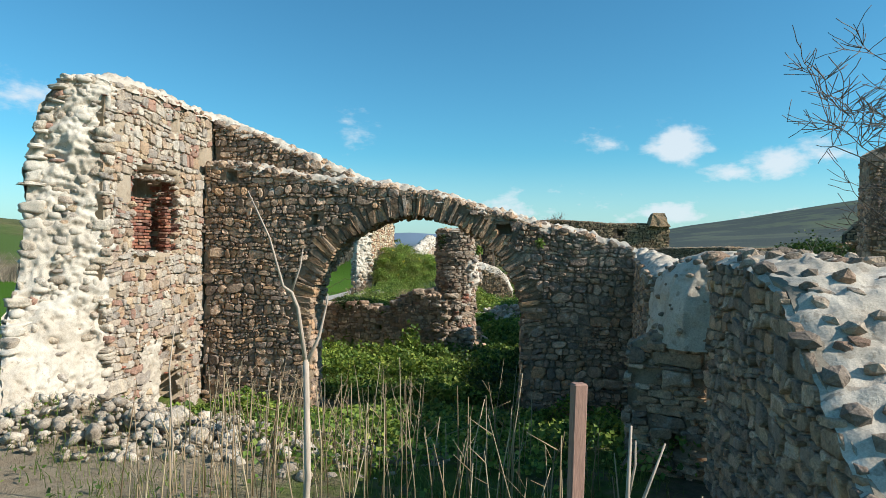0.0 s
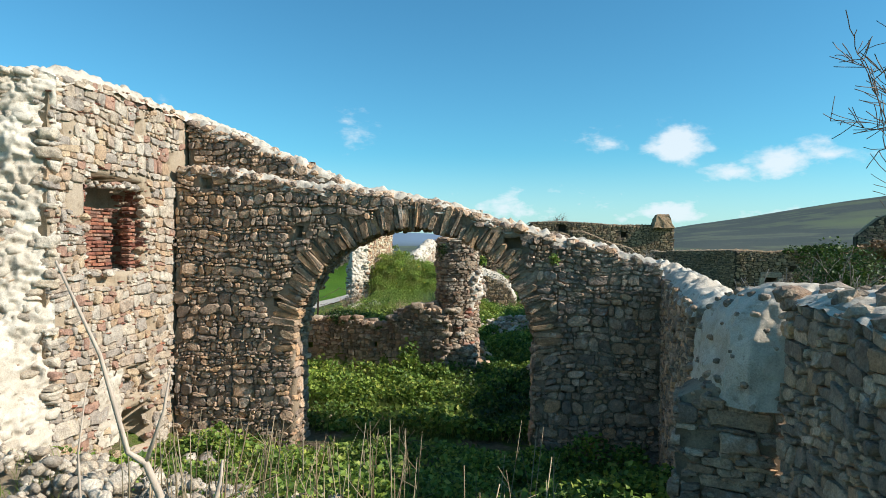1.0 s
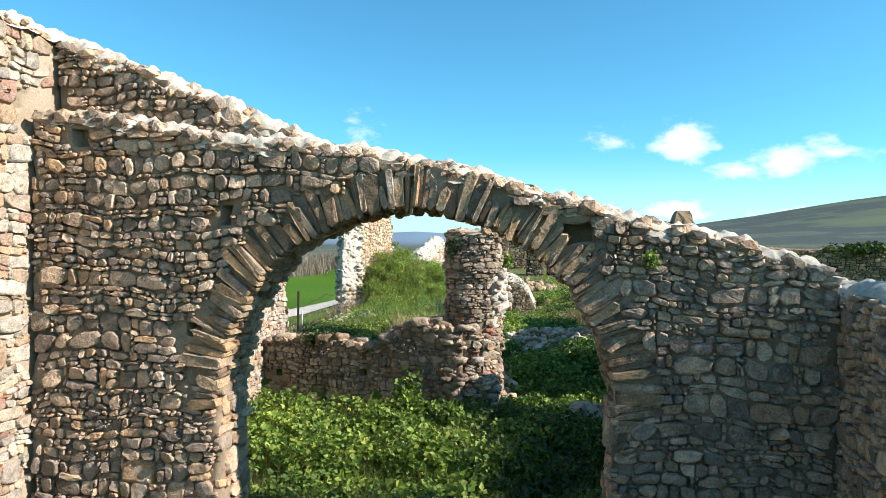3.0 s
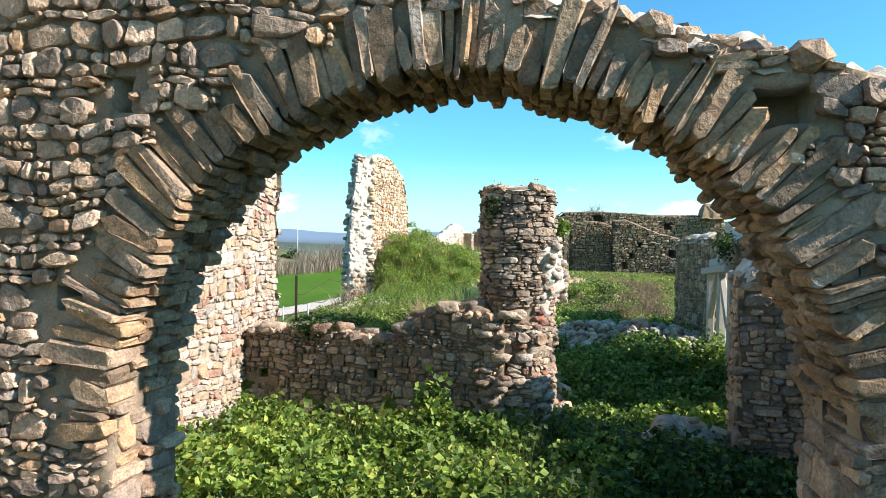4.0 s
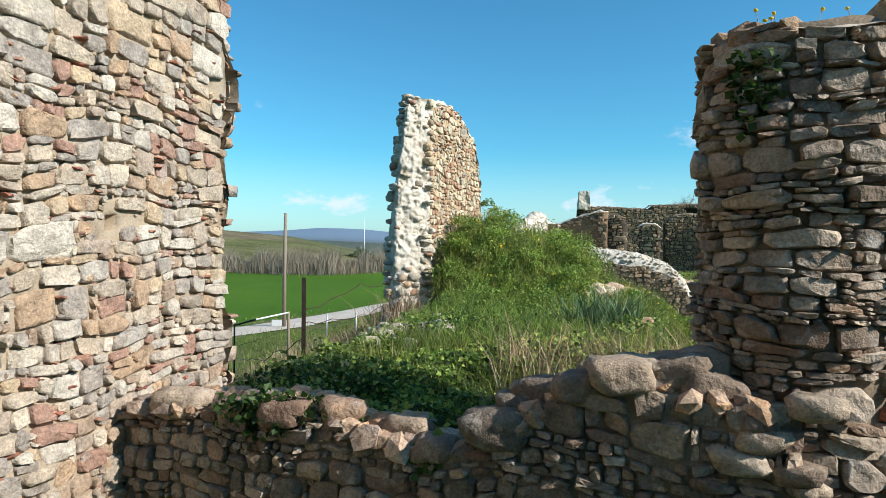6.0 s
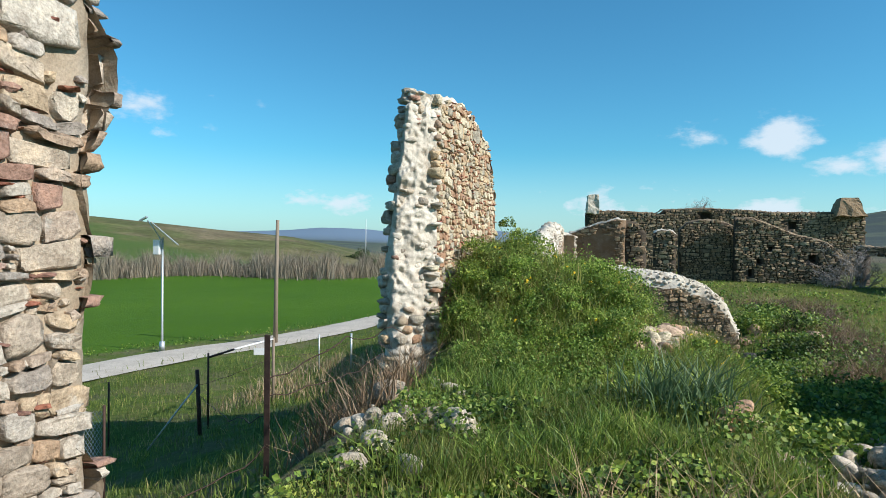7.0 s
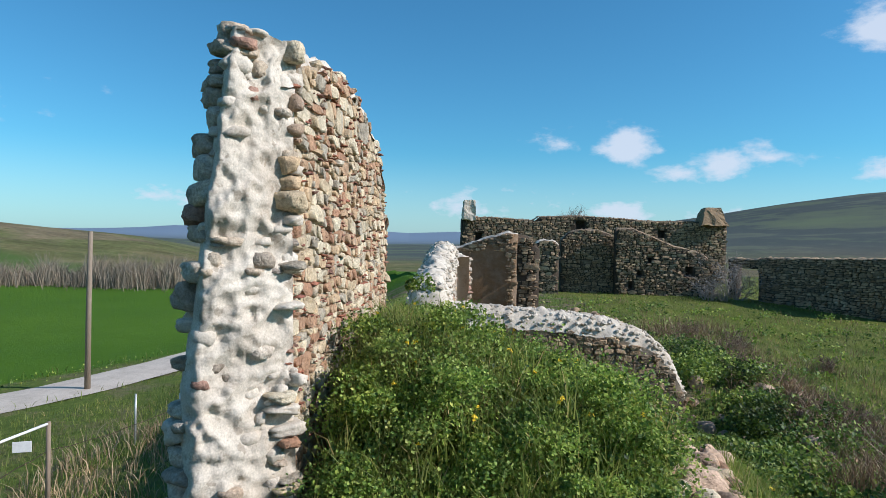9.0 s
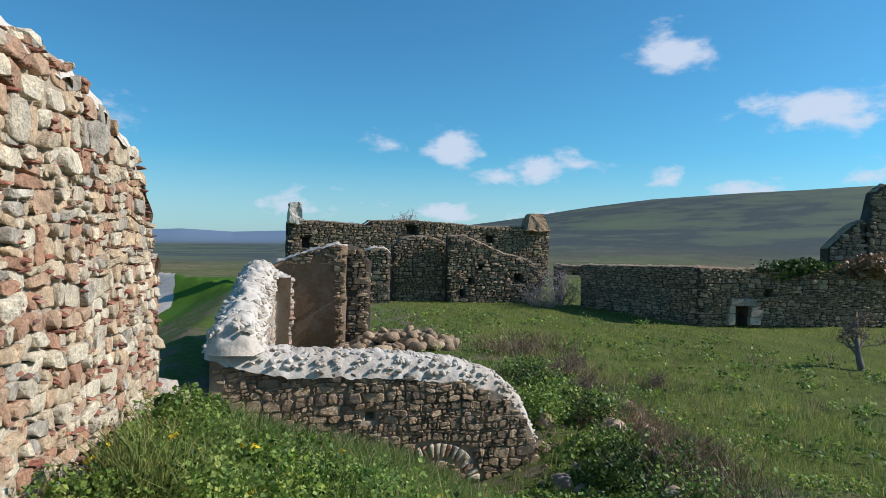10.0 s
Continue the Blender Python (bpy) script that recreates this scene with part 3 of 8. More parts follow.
def ground_material():
    m = Mat("grass_and_earth", 0.95, 0.1)
    sep = m.node("ShaderNodeSeparateXYZ")
    m.link(m.pos, sep.inputs[0])
    x, y = sep.outputs[0], sep.outputs[1]
    grass = m.ramp(m.noise(3.5, 6, 0.7), [(0.3, (0.055, 0.085, 0.018)), (0.5, (0.095, 0.14, 0.028)), (0.7, (0.15, 0.175, 0.045))])
    earth = m.ramp(m.noise(6, 6, 0.7), [(0.3, (0.11, 0.085, 0.055)), (0.7, (0.24, 0.19, 0.125))])
    lawn = m.math("MULTIPLY", m.step(m.math("ADD", x, m.math("MULTIPLY", m.noise(0.4, 4, 0.6), 4.0)), 9.5, 12.5), m.step(y, 30, 40))
    grass = m.mix(m.math("MULTIPLY", lawn, 0.75), grass, m.ramp(m.noise(0.8, 6, 0.7, (1.0, 0.35, 1.0)), [(0.3, (0.07, 0.088, 0.018)), (0.55, (0.125, 0.148, 0.026)), (0.75, (0.195, 0.178, 0.05))]))
    bank = m.math("MULTIPLY", m.step(x, -6.0, -7.5), m.step(y, 20, 26))
    c = m.mix(m.math("MULTIPLY", m.step(m.noise(0.55, 6, 0.7), 0.46, 0.60), m.math("SUBTRACT", 1.0, m.math("ADD", m.math("MULTIPLY", lawn, 0.85), m.math("MULTIPLY", bank, 0.5)))), grass, earth)
    bare = m.node("ShaderNodeVectorMath")       # trodden sandy earth at the rubble
    bare.operation = "DISTANCE"
    m.link(m.pos, bare.inputs[0])
    bare.inputs[1].default_value = (-4.6, 8.4, 0.6)
    sand = m.ramp(m.noise(5, 6, 0.7), [(0.3, (0.25, 0.19, 0.125)), (0.7, (0.42, 0.34, 0.24))])
    c = m.mix(m.math("MULTIPLY", m.step(m.math("ADD", bare.outputs["Value"], m.math("MULTIPLY", m.noise(1.5, 5, 0.7), 3.0)), 5.2, 4.0), 0.9), c, sand)
    # sown field beyond the track
    line = m.math("ADD", m.math("MULTIPLY", x, -0.82), m.math("MULTIPLY", y, 0.57))     # distance across the track
    r = m.node("ShaderNodeVectorMath")
    r.operation = "LENGTH"
    m.link(m.pos, r.inputs[0])
    crop = m.ramp(m.noise(0.05, 5, 0.6), [(0.3, (0.052, 0.125, 0.010)), (0.7, (0.082, 0.165, 0.014))])
    c = m.mix(m.step(line, 46.8, 47.6), c, crop)
    # beyond the field: bare scrub, ploughland and pasture in broad patches
    hills = m.ramp(m.noise(0.0075, 5, 0.6), [(0.36, (0.185, 0.145, 0.085)), (0.44, (0.15, 0.135, 0.062)), (0.52, (0.11, 0.122, 0.045)), (0.60, (0.195, 0.155, 0.095)), (0.7, (0.12, 0.128, 0.048))])
    hills = m.mix(1.0, hills, m.ramp(m.noise(0.05, 5, 0.7), [(0.3, (0.6, 0.6, 0.6)), (0.7, (1.3, 1.3, 1.3))]), "MULTIPLY")
    hills = m.mix(1.0, hills, m.ramp(m.noise(0.35, 5, 0.7), [(0.3, (0.65, 0.65, 0.6)), (0.7, (1.25, 1.25, 1.25))]), "MULTIPLY")
    band = m.math("ADD", m.math("MULTIPLY", x, 0.5), m.math("ADD", y, m.math("MULTIPLY", m.noise(0.02, 4, 0.6), 60.0)))     # a sown strip along the hillside
    hills = m.mix(m.math("MULTIPLY", m.step(band, 150, 170), m.step(band, 215, 195)), hills, (0.075, 0.12, 0.03))
    c = m.mix(m.step(r.outputs["Value"], 135, 175), c, hills)
    rise = m.math("MULTIPLY", m.step(m.math("ADD", m.math("MULTIPLY", y, -0.78), x), 2.0, 8.0), m.math("MULTIPLY", m.step(r.outputs["Value"], 72, 80), m.step(r.outputs["Value"], 330, 280)))
    c = m.mix(rise, c, m.ramp(m.noise(0.3, 5, 0.7), [(0.3, (0.075, 0.17, 0.02)), (0.7, (0.12, 0.22, 0.035))]))
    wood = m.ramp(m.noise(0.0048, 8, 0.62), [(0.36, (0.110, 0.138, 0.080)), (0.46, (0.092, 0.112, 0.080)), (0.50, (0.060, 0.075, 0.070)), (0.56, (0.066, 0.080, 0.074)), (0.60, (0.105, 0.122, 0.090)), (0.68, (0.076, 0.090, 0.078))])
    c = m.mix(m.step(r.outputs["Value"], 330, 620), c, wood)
    # distance haze painted into the colour of the farthest hills
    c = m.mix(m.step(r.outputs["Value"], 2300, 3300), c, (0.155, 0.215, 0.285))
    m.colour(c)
    m.bump(m.math("ADD", m.noise(9, 6, 0.7), m.noise(35, 4, 0.7)), 0.8, 0.06)
    return m.mat


GROUND = ground_material()


def build_ground():
    xs = spread([(-4600, -400, 140), (-400, -120, 20), (-120, -30, 3.0), (-30, -12, 0.8), (-12, 12, 0.36), (12, 45, 0.8), (45, 150, 4), (150, 600, 20), (600, 4601, 140)])
    ys = spread([(-4600, -300, 160), (-300, -20, 20), (-20, -2, 1.0), (-2, 48, 0.36), (48, 75, 0.8), (75, 160, 3.0), (160, 600, 16), (600, 4601, 120)])
    X, Y = np.meshgrid(xs, ys)
    Z = ground_z(X, Y)
    near = (np.abs(X) < 60) & (Y > -20) & (Y < 120)
    bumps = np.zeros_like(Z)
    for k, (a, b, ph) in enumerate(((0.9, 0.7, 0.3), (1.7, 2.1, 1.2), (3.3, 2.6, 2.2), (5.1, 4.3, 0.7))):
        bumps += np.sin(X * a + 1.3 * np.sin(Y * b * 0.6 + ph)) * np.sin(Y * b + 1.1 * np.sin(X * a * 0.7 + ph)) / (k + 1.6)
    Z = Z + np.where(near, bumps * 0.055, 0)
    nx, ny = len(xs), len(ys)
    idx = np.arange(nx * ny).reshape(ny, nx)
    quads = np.stack([idx[:-1, :-1], idx[:-1, 1:], idx[1:, 1:], idx[1:, :-1]], -1).reshape(-1, 4)
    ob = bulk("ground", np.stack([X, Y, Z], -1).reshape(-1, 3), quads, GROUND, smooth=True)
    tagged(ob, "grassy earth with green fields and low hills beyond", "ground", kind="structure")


build_ground()


def strip(name, pts, width, material, lift, label, category, segs=5, step=0.7):
    """A track laid on the ground along pts."""
    P = [Vector((*p, 0)) for p in pts]
    line = []
    for a, b in zip(P, P[1:]):
        n = max(1, int((b - a).length / step))
        line += [a.lerp(b, i / n) for i in range(n)]
    line.append(P[-1])
    for _ in range(6):
        line = [line[0]] + [(line[i - 1] + line[i] * 2 + line[i + 1]) / 4 for i in range(1, len(line) - 1)] + [line[-1]]
    verts, faces = [], []
    for i, p in enumerate(line):
        t = line[min(i + 1, len(line) - 1)] - line[max(i - 1, 0)]
        s = Vector((t.y, -t.x, 0)).normalized()
        w = width * (1 + 0.08 * noise.noise(p * 0.4))
        for j in range(segs + 1):
            q = p + s * (w * (j / segs - 0.5))
            verts.append((q.x, q.y, float(ground_z(q.x, q.y)) + lift + 0.05 * (1 - (2 * j / segs - 1) ** 2)))
    m = segs + 1
    for i in range(len(line) - 1):
        for j in range(segs):
            faces.append((i * m + j, i * m + j + 1, (i + 1) * m + j + 1, (i + 1) * m + j))
    ob = mesh_object(name, verts, faces, material)
    return tagged(ob, label, category, kind="structure")


TRACK = mortar_material("pale_gravel", (0.56, 0.50, 0.425), (0.47, 0.415, 0.35), (0.37, 0.325, 0.26), 0.6)
strip("road", [(-52, 14), (-34, 30), (-21.3, 42.4), (-18.9, 49.3), (-16.2, 52.9), (-13.3, 59.2), (-10.0, 70), (-7.6, 90), (-8.2, 106), (-13, 125), (-24, 150)], 3.3, TRACK, 0.07,
      "pale gravel farm track beside a green field", "road")


# ---- walls of the ruin ----
# the arch wall: front leaf with the arch, and a higher leaf behind
AX0, AY0 = -5.4, 14.606
ARCH_C, ARCH_Z, ARCH_R = 4.83, 1.45, 2.33       # middle along the wall, springing, radius


def arch_under(u):
    d = abs(u - ARCH_C)
    return ARCH_Z + math.sqrt(max(0.0, (ARCH_R + 0.10) ** 2 - d * d))


front_top = prof((0, 4.90), (0.7, 4.93), (2.3, 4.64), (3.0, 4.54), (3.8, 4.50), (4.7, 4.36), (5.5, 4.18), (6.2, 3.98), (6.8, 3.82), (7.7, 3.58), (8.5, 3.40), (9.5, 3.08))
rear_top = prof((0, 5.95), (0.3, 5.85), (1.4, 5.50), (2.7, 4.93), (3.4, 4.62), (3.9, 4.48), (4.7, 4.34), (5.5, 4.16), (6.2, 3.96), (6.8, 3.80), (7.7, 3.56), (8.5, 3.38), (9.5, 3.06))


def arch_segs(top):
    l, r = ARCH_C - ARCH_R, ARCH_C + ARCH_R
    return [(0, l, -0.9, top), (l, r, arch_under, top), (r, 9.45, -0.9, top)]


ARCH_HOLES = [(2.52, 2.66, 3.60, 3.86, 0.35), (2.05, 2.25, 2.20, 2.38, 0.3), (6.58, 6.90, 3.42, 3.66, 0.39), (0.55, 0.75, 4.55, 4.80, 0.2)]
arch_wall = Wall("wall_arch", (AX0, AY0), (AX0 + 1, AY0 - 0.14), arch_segs(front_top), 0.40, MORTAR_DARK,
                 "roofless grey-brown rubble wall with a round arch", ARCH_HOLES, seed=11, step=0.08)


def off_arch(u, v):
    if v < ARCH_Z:
        return abs(u - ARCH_C) > ARCH_R + 0.01
    return math.hypot(u - ARCH_C, v - ARCH_Z) > ARCH_R + 0.38 + 0.06 * math.sin(u * 9) + 0.04 * math.sin(u * 23)


arch_wall.front(0.165, 0.120, off_arch, 0.05, 0.010, cut=(0.12, 0.40))
arch_wall.stones.build(arch_wall.ob, STONE_GREY, (0.0, 13.5, 3.0), 300)

rear = Wall("wall_arch_rear_leaf", (AX0 + 0.056, AY0 + 0.404), (AX0 + 1.056, AY0 + 0.264), arch_segs(rear_top), 0.40, MORTAR_DARK,
            "higher rear leaf of the arch wall, grey rubble", (), seed=12)
rear.front(0.17, 0.125, lambda u, v: v > front_top(u) + 0.02, 0.045, 0.013, cut=(0.16, 0.42))
rear.back(0.26, 0.18, -0.6, off_arch, 0.045, 0.013)
rear.stones.build(rear.ob, STONE_GREY, None)


def jamb(u, outward, material, seed):
    """Dressed edge of the arch opening, through both leaves."""
    st = Stones()
    t, rng = 0.82, random.Random(seed)
    place = (lambda s, v, n: tuple(arch_wall.at(u + n, v, -s))) if outward > 0 else (lambda s, v, n: tuple(arch_wall.at(u - n, v, s - t)))
    lay(st, 0, t, -0.6, ARCH_Z + 0.1, 0.27, 0.15, place, lambda s, v: -0.03 <= s <= t + 0.03 and -0.7 <= v <= ARCH_Z + 0.15, rng, 0.05, 0.012)
    st.build(arch_wall.ob, material, (arch_wall.at(u, 1, -0.4)), 60, "jamb_stone")


jamb(ARCH_C - ARCH_R, 1, STONE_GREY, 5)
jamb(ARCH_C + ARCH_R, -1, STONE_GREY, 6)


def voussoirs():
    """Rough slabs set on edge round the arch, several deep through the wall."""
    rng = random.Random(77)
    for row, (n0, n1) in enumerate(((0.025, -0.26), (-0.20, -0.42), (-0.38, -0.60), (-0.56, -0.76), (-0.70, -0.87))):
        a = -0.03 - 0.02 * row
        while a < math.pi + 0.03:
            w = (rng.uniform(0.06, 0.13) if row else rng.choice((0.035, 0.045, 0.055, 0.065, 0.08, 0.10, 0.13))) / ARCH_R
            gap = rng.choice((-0.003, 0.0, 0.002, 0.005))
            a0, a1 = a + gap, a + w - gap
            r0 = ARCH_R + rng.uniform(-0.05, 0.045)
            r1 = ARCH_R + (rng.choice((0.30, 0.38, 0.42, 0.47, 0.52, 0.56, 0.60)) if row == 0 else 0.26)
            lean = rng.uniform(-0.02, 0.02)
            am, t = (a0 + a1) / 2, rng.uniform(0.02, 0.05)
            outline = []
            for aa, rr in ((a0, r0 + t), (am - 0.25 * w, r0), (am + 0.25 * w, r0 + rng.uniform(0, 0.015)), (a1, r0 + t), (a1 + lean * 0.5, (r0 + r1) / 2), (a1 + lean, r1 - t),
                           (am + lean, r1 + rng.uniform(-0.02, 0.04)), (a0 + lean, r1 - t), (a0 + lean * 0.5, (r0 + r1) / 2)):
                outline.append((ARCH_C - math.cos(aa) * rr, ARCH_Z + math.sin(aa) * rr))
            k = len(outline)
            cx, cv = sum(p[0] for p in outline) / k, sum(p[1] for p in outline) / k
            out = n0 + (rng.uniform(-0.03, 0.03) if row == 0 else 0)
            tip = rng.uniform(-0.05, 0.035)
            verts, faces = [], []
            for n, s in ((out, 0.80), (out - 0.010, 0.92), (out - 0.045, 1.0), (n1, 1.0)):
                for p in outline:
                    far = (math.hypot(p[0] - ARCH_C, p[1] - ARCH_Z) - r0) / (r1 - r0)
                    verts.append(tuple(arch_wall.at(cx + (p[0] - cx) * (0.5 + s / 2 if s < 1 else 1) + rng.uniform(-0.011, 0.011), cv + (p[1] - cv) * (0.5 + s / 2 if s < 1 else 1) + rng.uniform(-0.006, 0.006), n + tip * (far - 0.5) * (n > n1) + rng.uniform(-0.009, 0.009))))
            for r in range(3):
                for i in range(k):
                    j = (i + 1) % k
                    faces.append((r * k + i, (r + 1) * k + i, (r + 1) * k + j, r * k + j))
            faces += [tuple(range(k)), tuple(3 * k + i for i in reversed(range(k)))]
            mesh_object("voussoir", verts, faces, STONE_ARCH, arch_wall.ob, smooth=False)
            a += w


voussoirs()


def pin_stones(wall, n, seed, material, size, keep=None, v0=-0.6, squash=0.7, name="pin_stones"):
    """Small stones and chips pushed into the joints."""
    rng = random.Random(seed)
    verts, faces = [], []
    made = 0
    lo, hi = min(s[0] for s in wall.segs), max(s[1] for s in wall.segs)
    while made < n:
        u, v = rng.uniform(lo, hi), rng.uniform(v0, 6.3)
        made += 1
        if not wall.inside(u, v) or (keep and not keep(u, v)):
            continue
        vv, fc = boulder(rng, size * rng.uniform(0.5, 1.5), squash, 1)
        tilt = 0.4 if squash > 0.5 else 0.12
        m = Matrix.Translation(wall.at(u, v, rng.uniform(-0.02, 0.01))) @ Euler((rng.uniform(-tilt, tilt), rng.uniform(-tilt, tilt), rng.uniform(0, 6.3))).to_matrix().to_4x4()
        o = len(verts)
        verts += turn_verts(vv, m)
        faces += [tuple(x + o for x in q) for q in fc]
    tagged(mesh_object(name, verts, faces, material, wall.ob, smooth=False), kind="stuff")


def hole_rim(wall, hole, n, seed, material, size, back=True):
    """Broken stones round and inside a hole."""
    rng = random.Random(seed)
    u0, u1, v0, v1, dep = hole
    for i in range(n):
        t = rng.uniform(0, 4)
        e, f = int(t), t - int(t)
        u, v = ((u0 + (u1 - u0) * f, v1), (u1, v0 + (v1 - v0) * f), (u0 + (u1 - u0) * f, v0), (u0, v0 + (v1 - v0) * f))[e]
        vv, fc = boulder(rng, size * rng.uniform(0.6, 1.4), 0.65)
        m = Matrix.Translation(wall.at(u + rng.uniform(-0.04, 0.04), v + rng.uniform(-0.04, 0.04), -rng.uniform(0.0, min(0.3, dep)))) @ Matrix.Rotation(rng.uniform(0, 6.3), 4, "Z")
        mesh_object("rim_stone", turn_verts(vv, m), fc, material, wall.ob, smooth=False)
    if back:
        st = Stones()
        lay(st, u0, u1, v0, v1, 0.15, 0.10, lambda u, v, k: tuple(wall.at(u, v, k - dep)), lambda u, v: u0 < u < u1 and v0 < v < v1, rng, 0.08, 0.01)
        st.build(wall.ob, material, None)


pin_stones(arch_wall, 1800, 501, STONE_GREY, 0.036, off_arch)


def top_line(wall, top, us, off, width, lift=0.0):
    out = []
    for u in us:
        p = wall.at(u, top(u) + lift, off)
        out.append((p.x, p.y, p.z, width))
    return out


def steps(a, b, n):
    return [a + (b - a) * i / n for i in range(n + 1)]


def cap_stones(wall, pts, n, seed, material, size=0.09, crown=0.0):
    """Stones half sunk into a capping."""
    rng = random.Random(seed)
    verts, faces = [], []
    for _ in range(n):
        i = rng.randrange(len(pts) - 1)
        f = rng.random()
        a, b = pts[i], pts[i + 1]
        t = Vector((b[0] - a[0], b[1] - a[1], 0)).normalized()
        s = Vector((t.y, -t.x, 0))
        k = rng.uniform(-0.5, 0.5)
        p = Vector(a[:3]).lerp(Vector(b[:3]), f) + s * (k * a[3])
        v, fc = boulder(rng, size * rng.uniform(0.6, 1.4), 0.7, 1)
        m = Matrix.Translation(p + Vector((0, 0, 0.05 * (1 - abs(k) * 1.6) + crown * (1 - abs(2 * k) ** 3.2)))) @ Euler((rng.uniform(-0.4, 0.4), rng.uniform(-0.4, 0.4), rng.uniform(0, 6.3))).to_matrix().to_4x4()
        o = len(verts)
        verts += turn_verts(v, m)
        faces += [tuple(x + o for x in q) for q in fc]
    tagged(mesh_object("cap_stones", verts, faces, material, wall, smooth=False), kind="stuff")


pts = top_line(arch_wall, front_top, steps(0.1, 3.9, 14), -0.2, 0.42)
coping("coping", pts, LIME, arch_wall.ob, "lumpy white lime mortar capping", 0.10, 0.08, seed=1)
cap_stones(arch_wall.ob, pts, 90, 3, STONE_GREY, 0.11)
pts = top_line(arch_wall, rear_top, steps(0.0, 3.9, 14), -0.62, 0.42)
coping("coping", pts, LIME, rear.ob, "lumpy white lime mortar capping", 0.10, 0.08, seed=2)
cap_stones(rear.ob, pts, 90, 4, STONE_GREY, 0.11)
pts = top_line(arch_wall, front_top, steps(3.7, 9.5, 22), -0.42, 0.80)
coping("coping", pts, LIME, arch_wall.ob, "lumpy white lime mortar capping", 0.10, 0.08, seed=3)
cap_stones(arch_wall.ob, pts, 190, 5, STONE_GREY, 0.11)


# the long left wall, sunlit, from its broken end to past the low wall
left_top = prof((0, 5.82), (0.4, 6.04), (1.2, 6.12), (2.3, 6.10), (3.4, 6.06), (5.0, 6.1), (8.0, 6.1), (10.5, 5.8), (11.6, 5.6), (11.9, 5.4), (12.1, 4.5))
NICHE = (0.84, 2.45, 2.95, 4.45, 0.70)
FIRE_HOLE, FIRE_RECESS, WALL_BREAK = (1.50, 2.70, -0.35, 0.48, 0.90), (1.75, 2.75, 0.62, 1.08, 0.26), (7.7, 8.1, 3.3, 3.75, 0.4)
LEFT_HOLES = [NICHE, (0.98, 2.38, 4.02, 4.60, 0.90), (0.78, 1.2, 3.9, 4.40, 0.6), (0.95, 1.6, 2.78, 3.0, 0.25), FIRE_HOLE, FIRE_RECESS, (1.9, 2.5, 1.05, 1.24, 0.25),
              (2.12, 2.36, 5.45, 5.75, 0.35), (0.20, 0.36, 5.12, 5.30, 0.3), (2.46, 2.68, 1.88, 2.06, 0.3), (3.2, 3.32, 5.0, 5.25, 0.3), (8.75, 9.0, 3.80, 4.05, 0.4),
              WALL_BREAK, (9.1, 9.25, 0.75, 0.9, 0.25), (8.0, 8.15, 2.3, 2.45, 0.25), (6.6, 6.75, 0.6, 0.75, 0.25), (10.3, 10.45, 2.45, 2.58, 0.25)]


left_wall = Wall("wall_left", (-5.90, 11.2), (-5.90 + 0.136, 12.2), [(0, 11.85, -0.9, left_top)], 0.95, MORTAR_TAN,
                 "tall sunlit cream and ochre rubble wall with a brick niche", LEFT_HOLES, seed=21, step=0.12, amp=0.035, sink=0.015)
left_wall.front(0.205, 0.145, lambda u, v: not ((3.47 < u < 4.2 and v < front_top(0)) or (3.88 < u < 4.25 and v < rear_top(0))), 0.044, 0.009, cut=(0.05, 0.30))
left_wall.stones.build(left_wall.ob, STONE_CREAM, (-4.7, 20.0, 2.5), 300)
st = Stones()
_pl = lambda s, v, n: tuple(left_wall.at(11.85 + n + 0.12 * math.sin(v * 2.1) + 0.1 * math.sin(v * 5.3), v, -s))
lay(st, -0.05, 0.95, 0.6, 6.2, 0.17, 0.12, _pl, lambda s, v: -0.05 <= s <= 0.98 and v < 6.1, random.Random(8), 0.09, 0.01)
st.build(left_wall.ob, STONE_CREAM, None)
pin_stones(left_wall, 1100, 505, BRICK_RED, 0.055, lambda u, v: not (3.4 < u < 4.3 and v < rear_top(0)), squash=0.25, name="tile_slivers")
pin_stones(left_wall, 1500, 502, STONE_CREAM, 0.04, lambda u, v: not (3.4 < u < 4.3 and v < rear_top(0)))
hole_rim(left_wall, NICHE, 84, 511, STONE_CREAM, 0.085, False)
hole_rim(left_wall, FIRE_HOLE, 24, 512, STONE_CREAM, 0.075, False)
hole_rim(left_wall, FIRE_RECESS, 54, 513, STONE_CREAM, 0.085)
hole_rim(left_wall, WALL_BREAK, 10, 514, STONE_CREAM, 0.09)
pts = top_line(left_wall, left_top, steps(0.1, 11.8, 30), -0.45, 1.0)
coping("coping", pts, LIME, left_wall.ob, "lumpy white lime mortar capping", 0.14, 0.10, seed=4)
cap_stones(left_wall.ob, pts, 60, 6, STONE_CREAM)


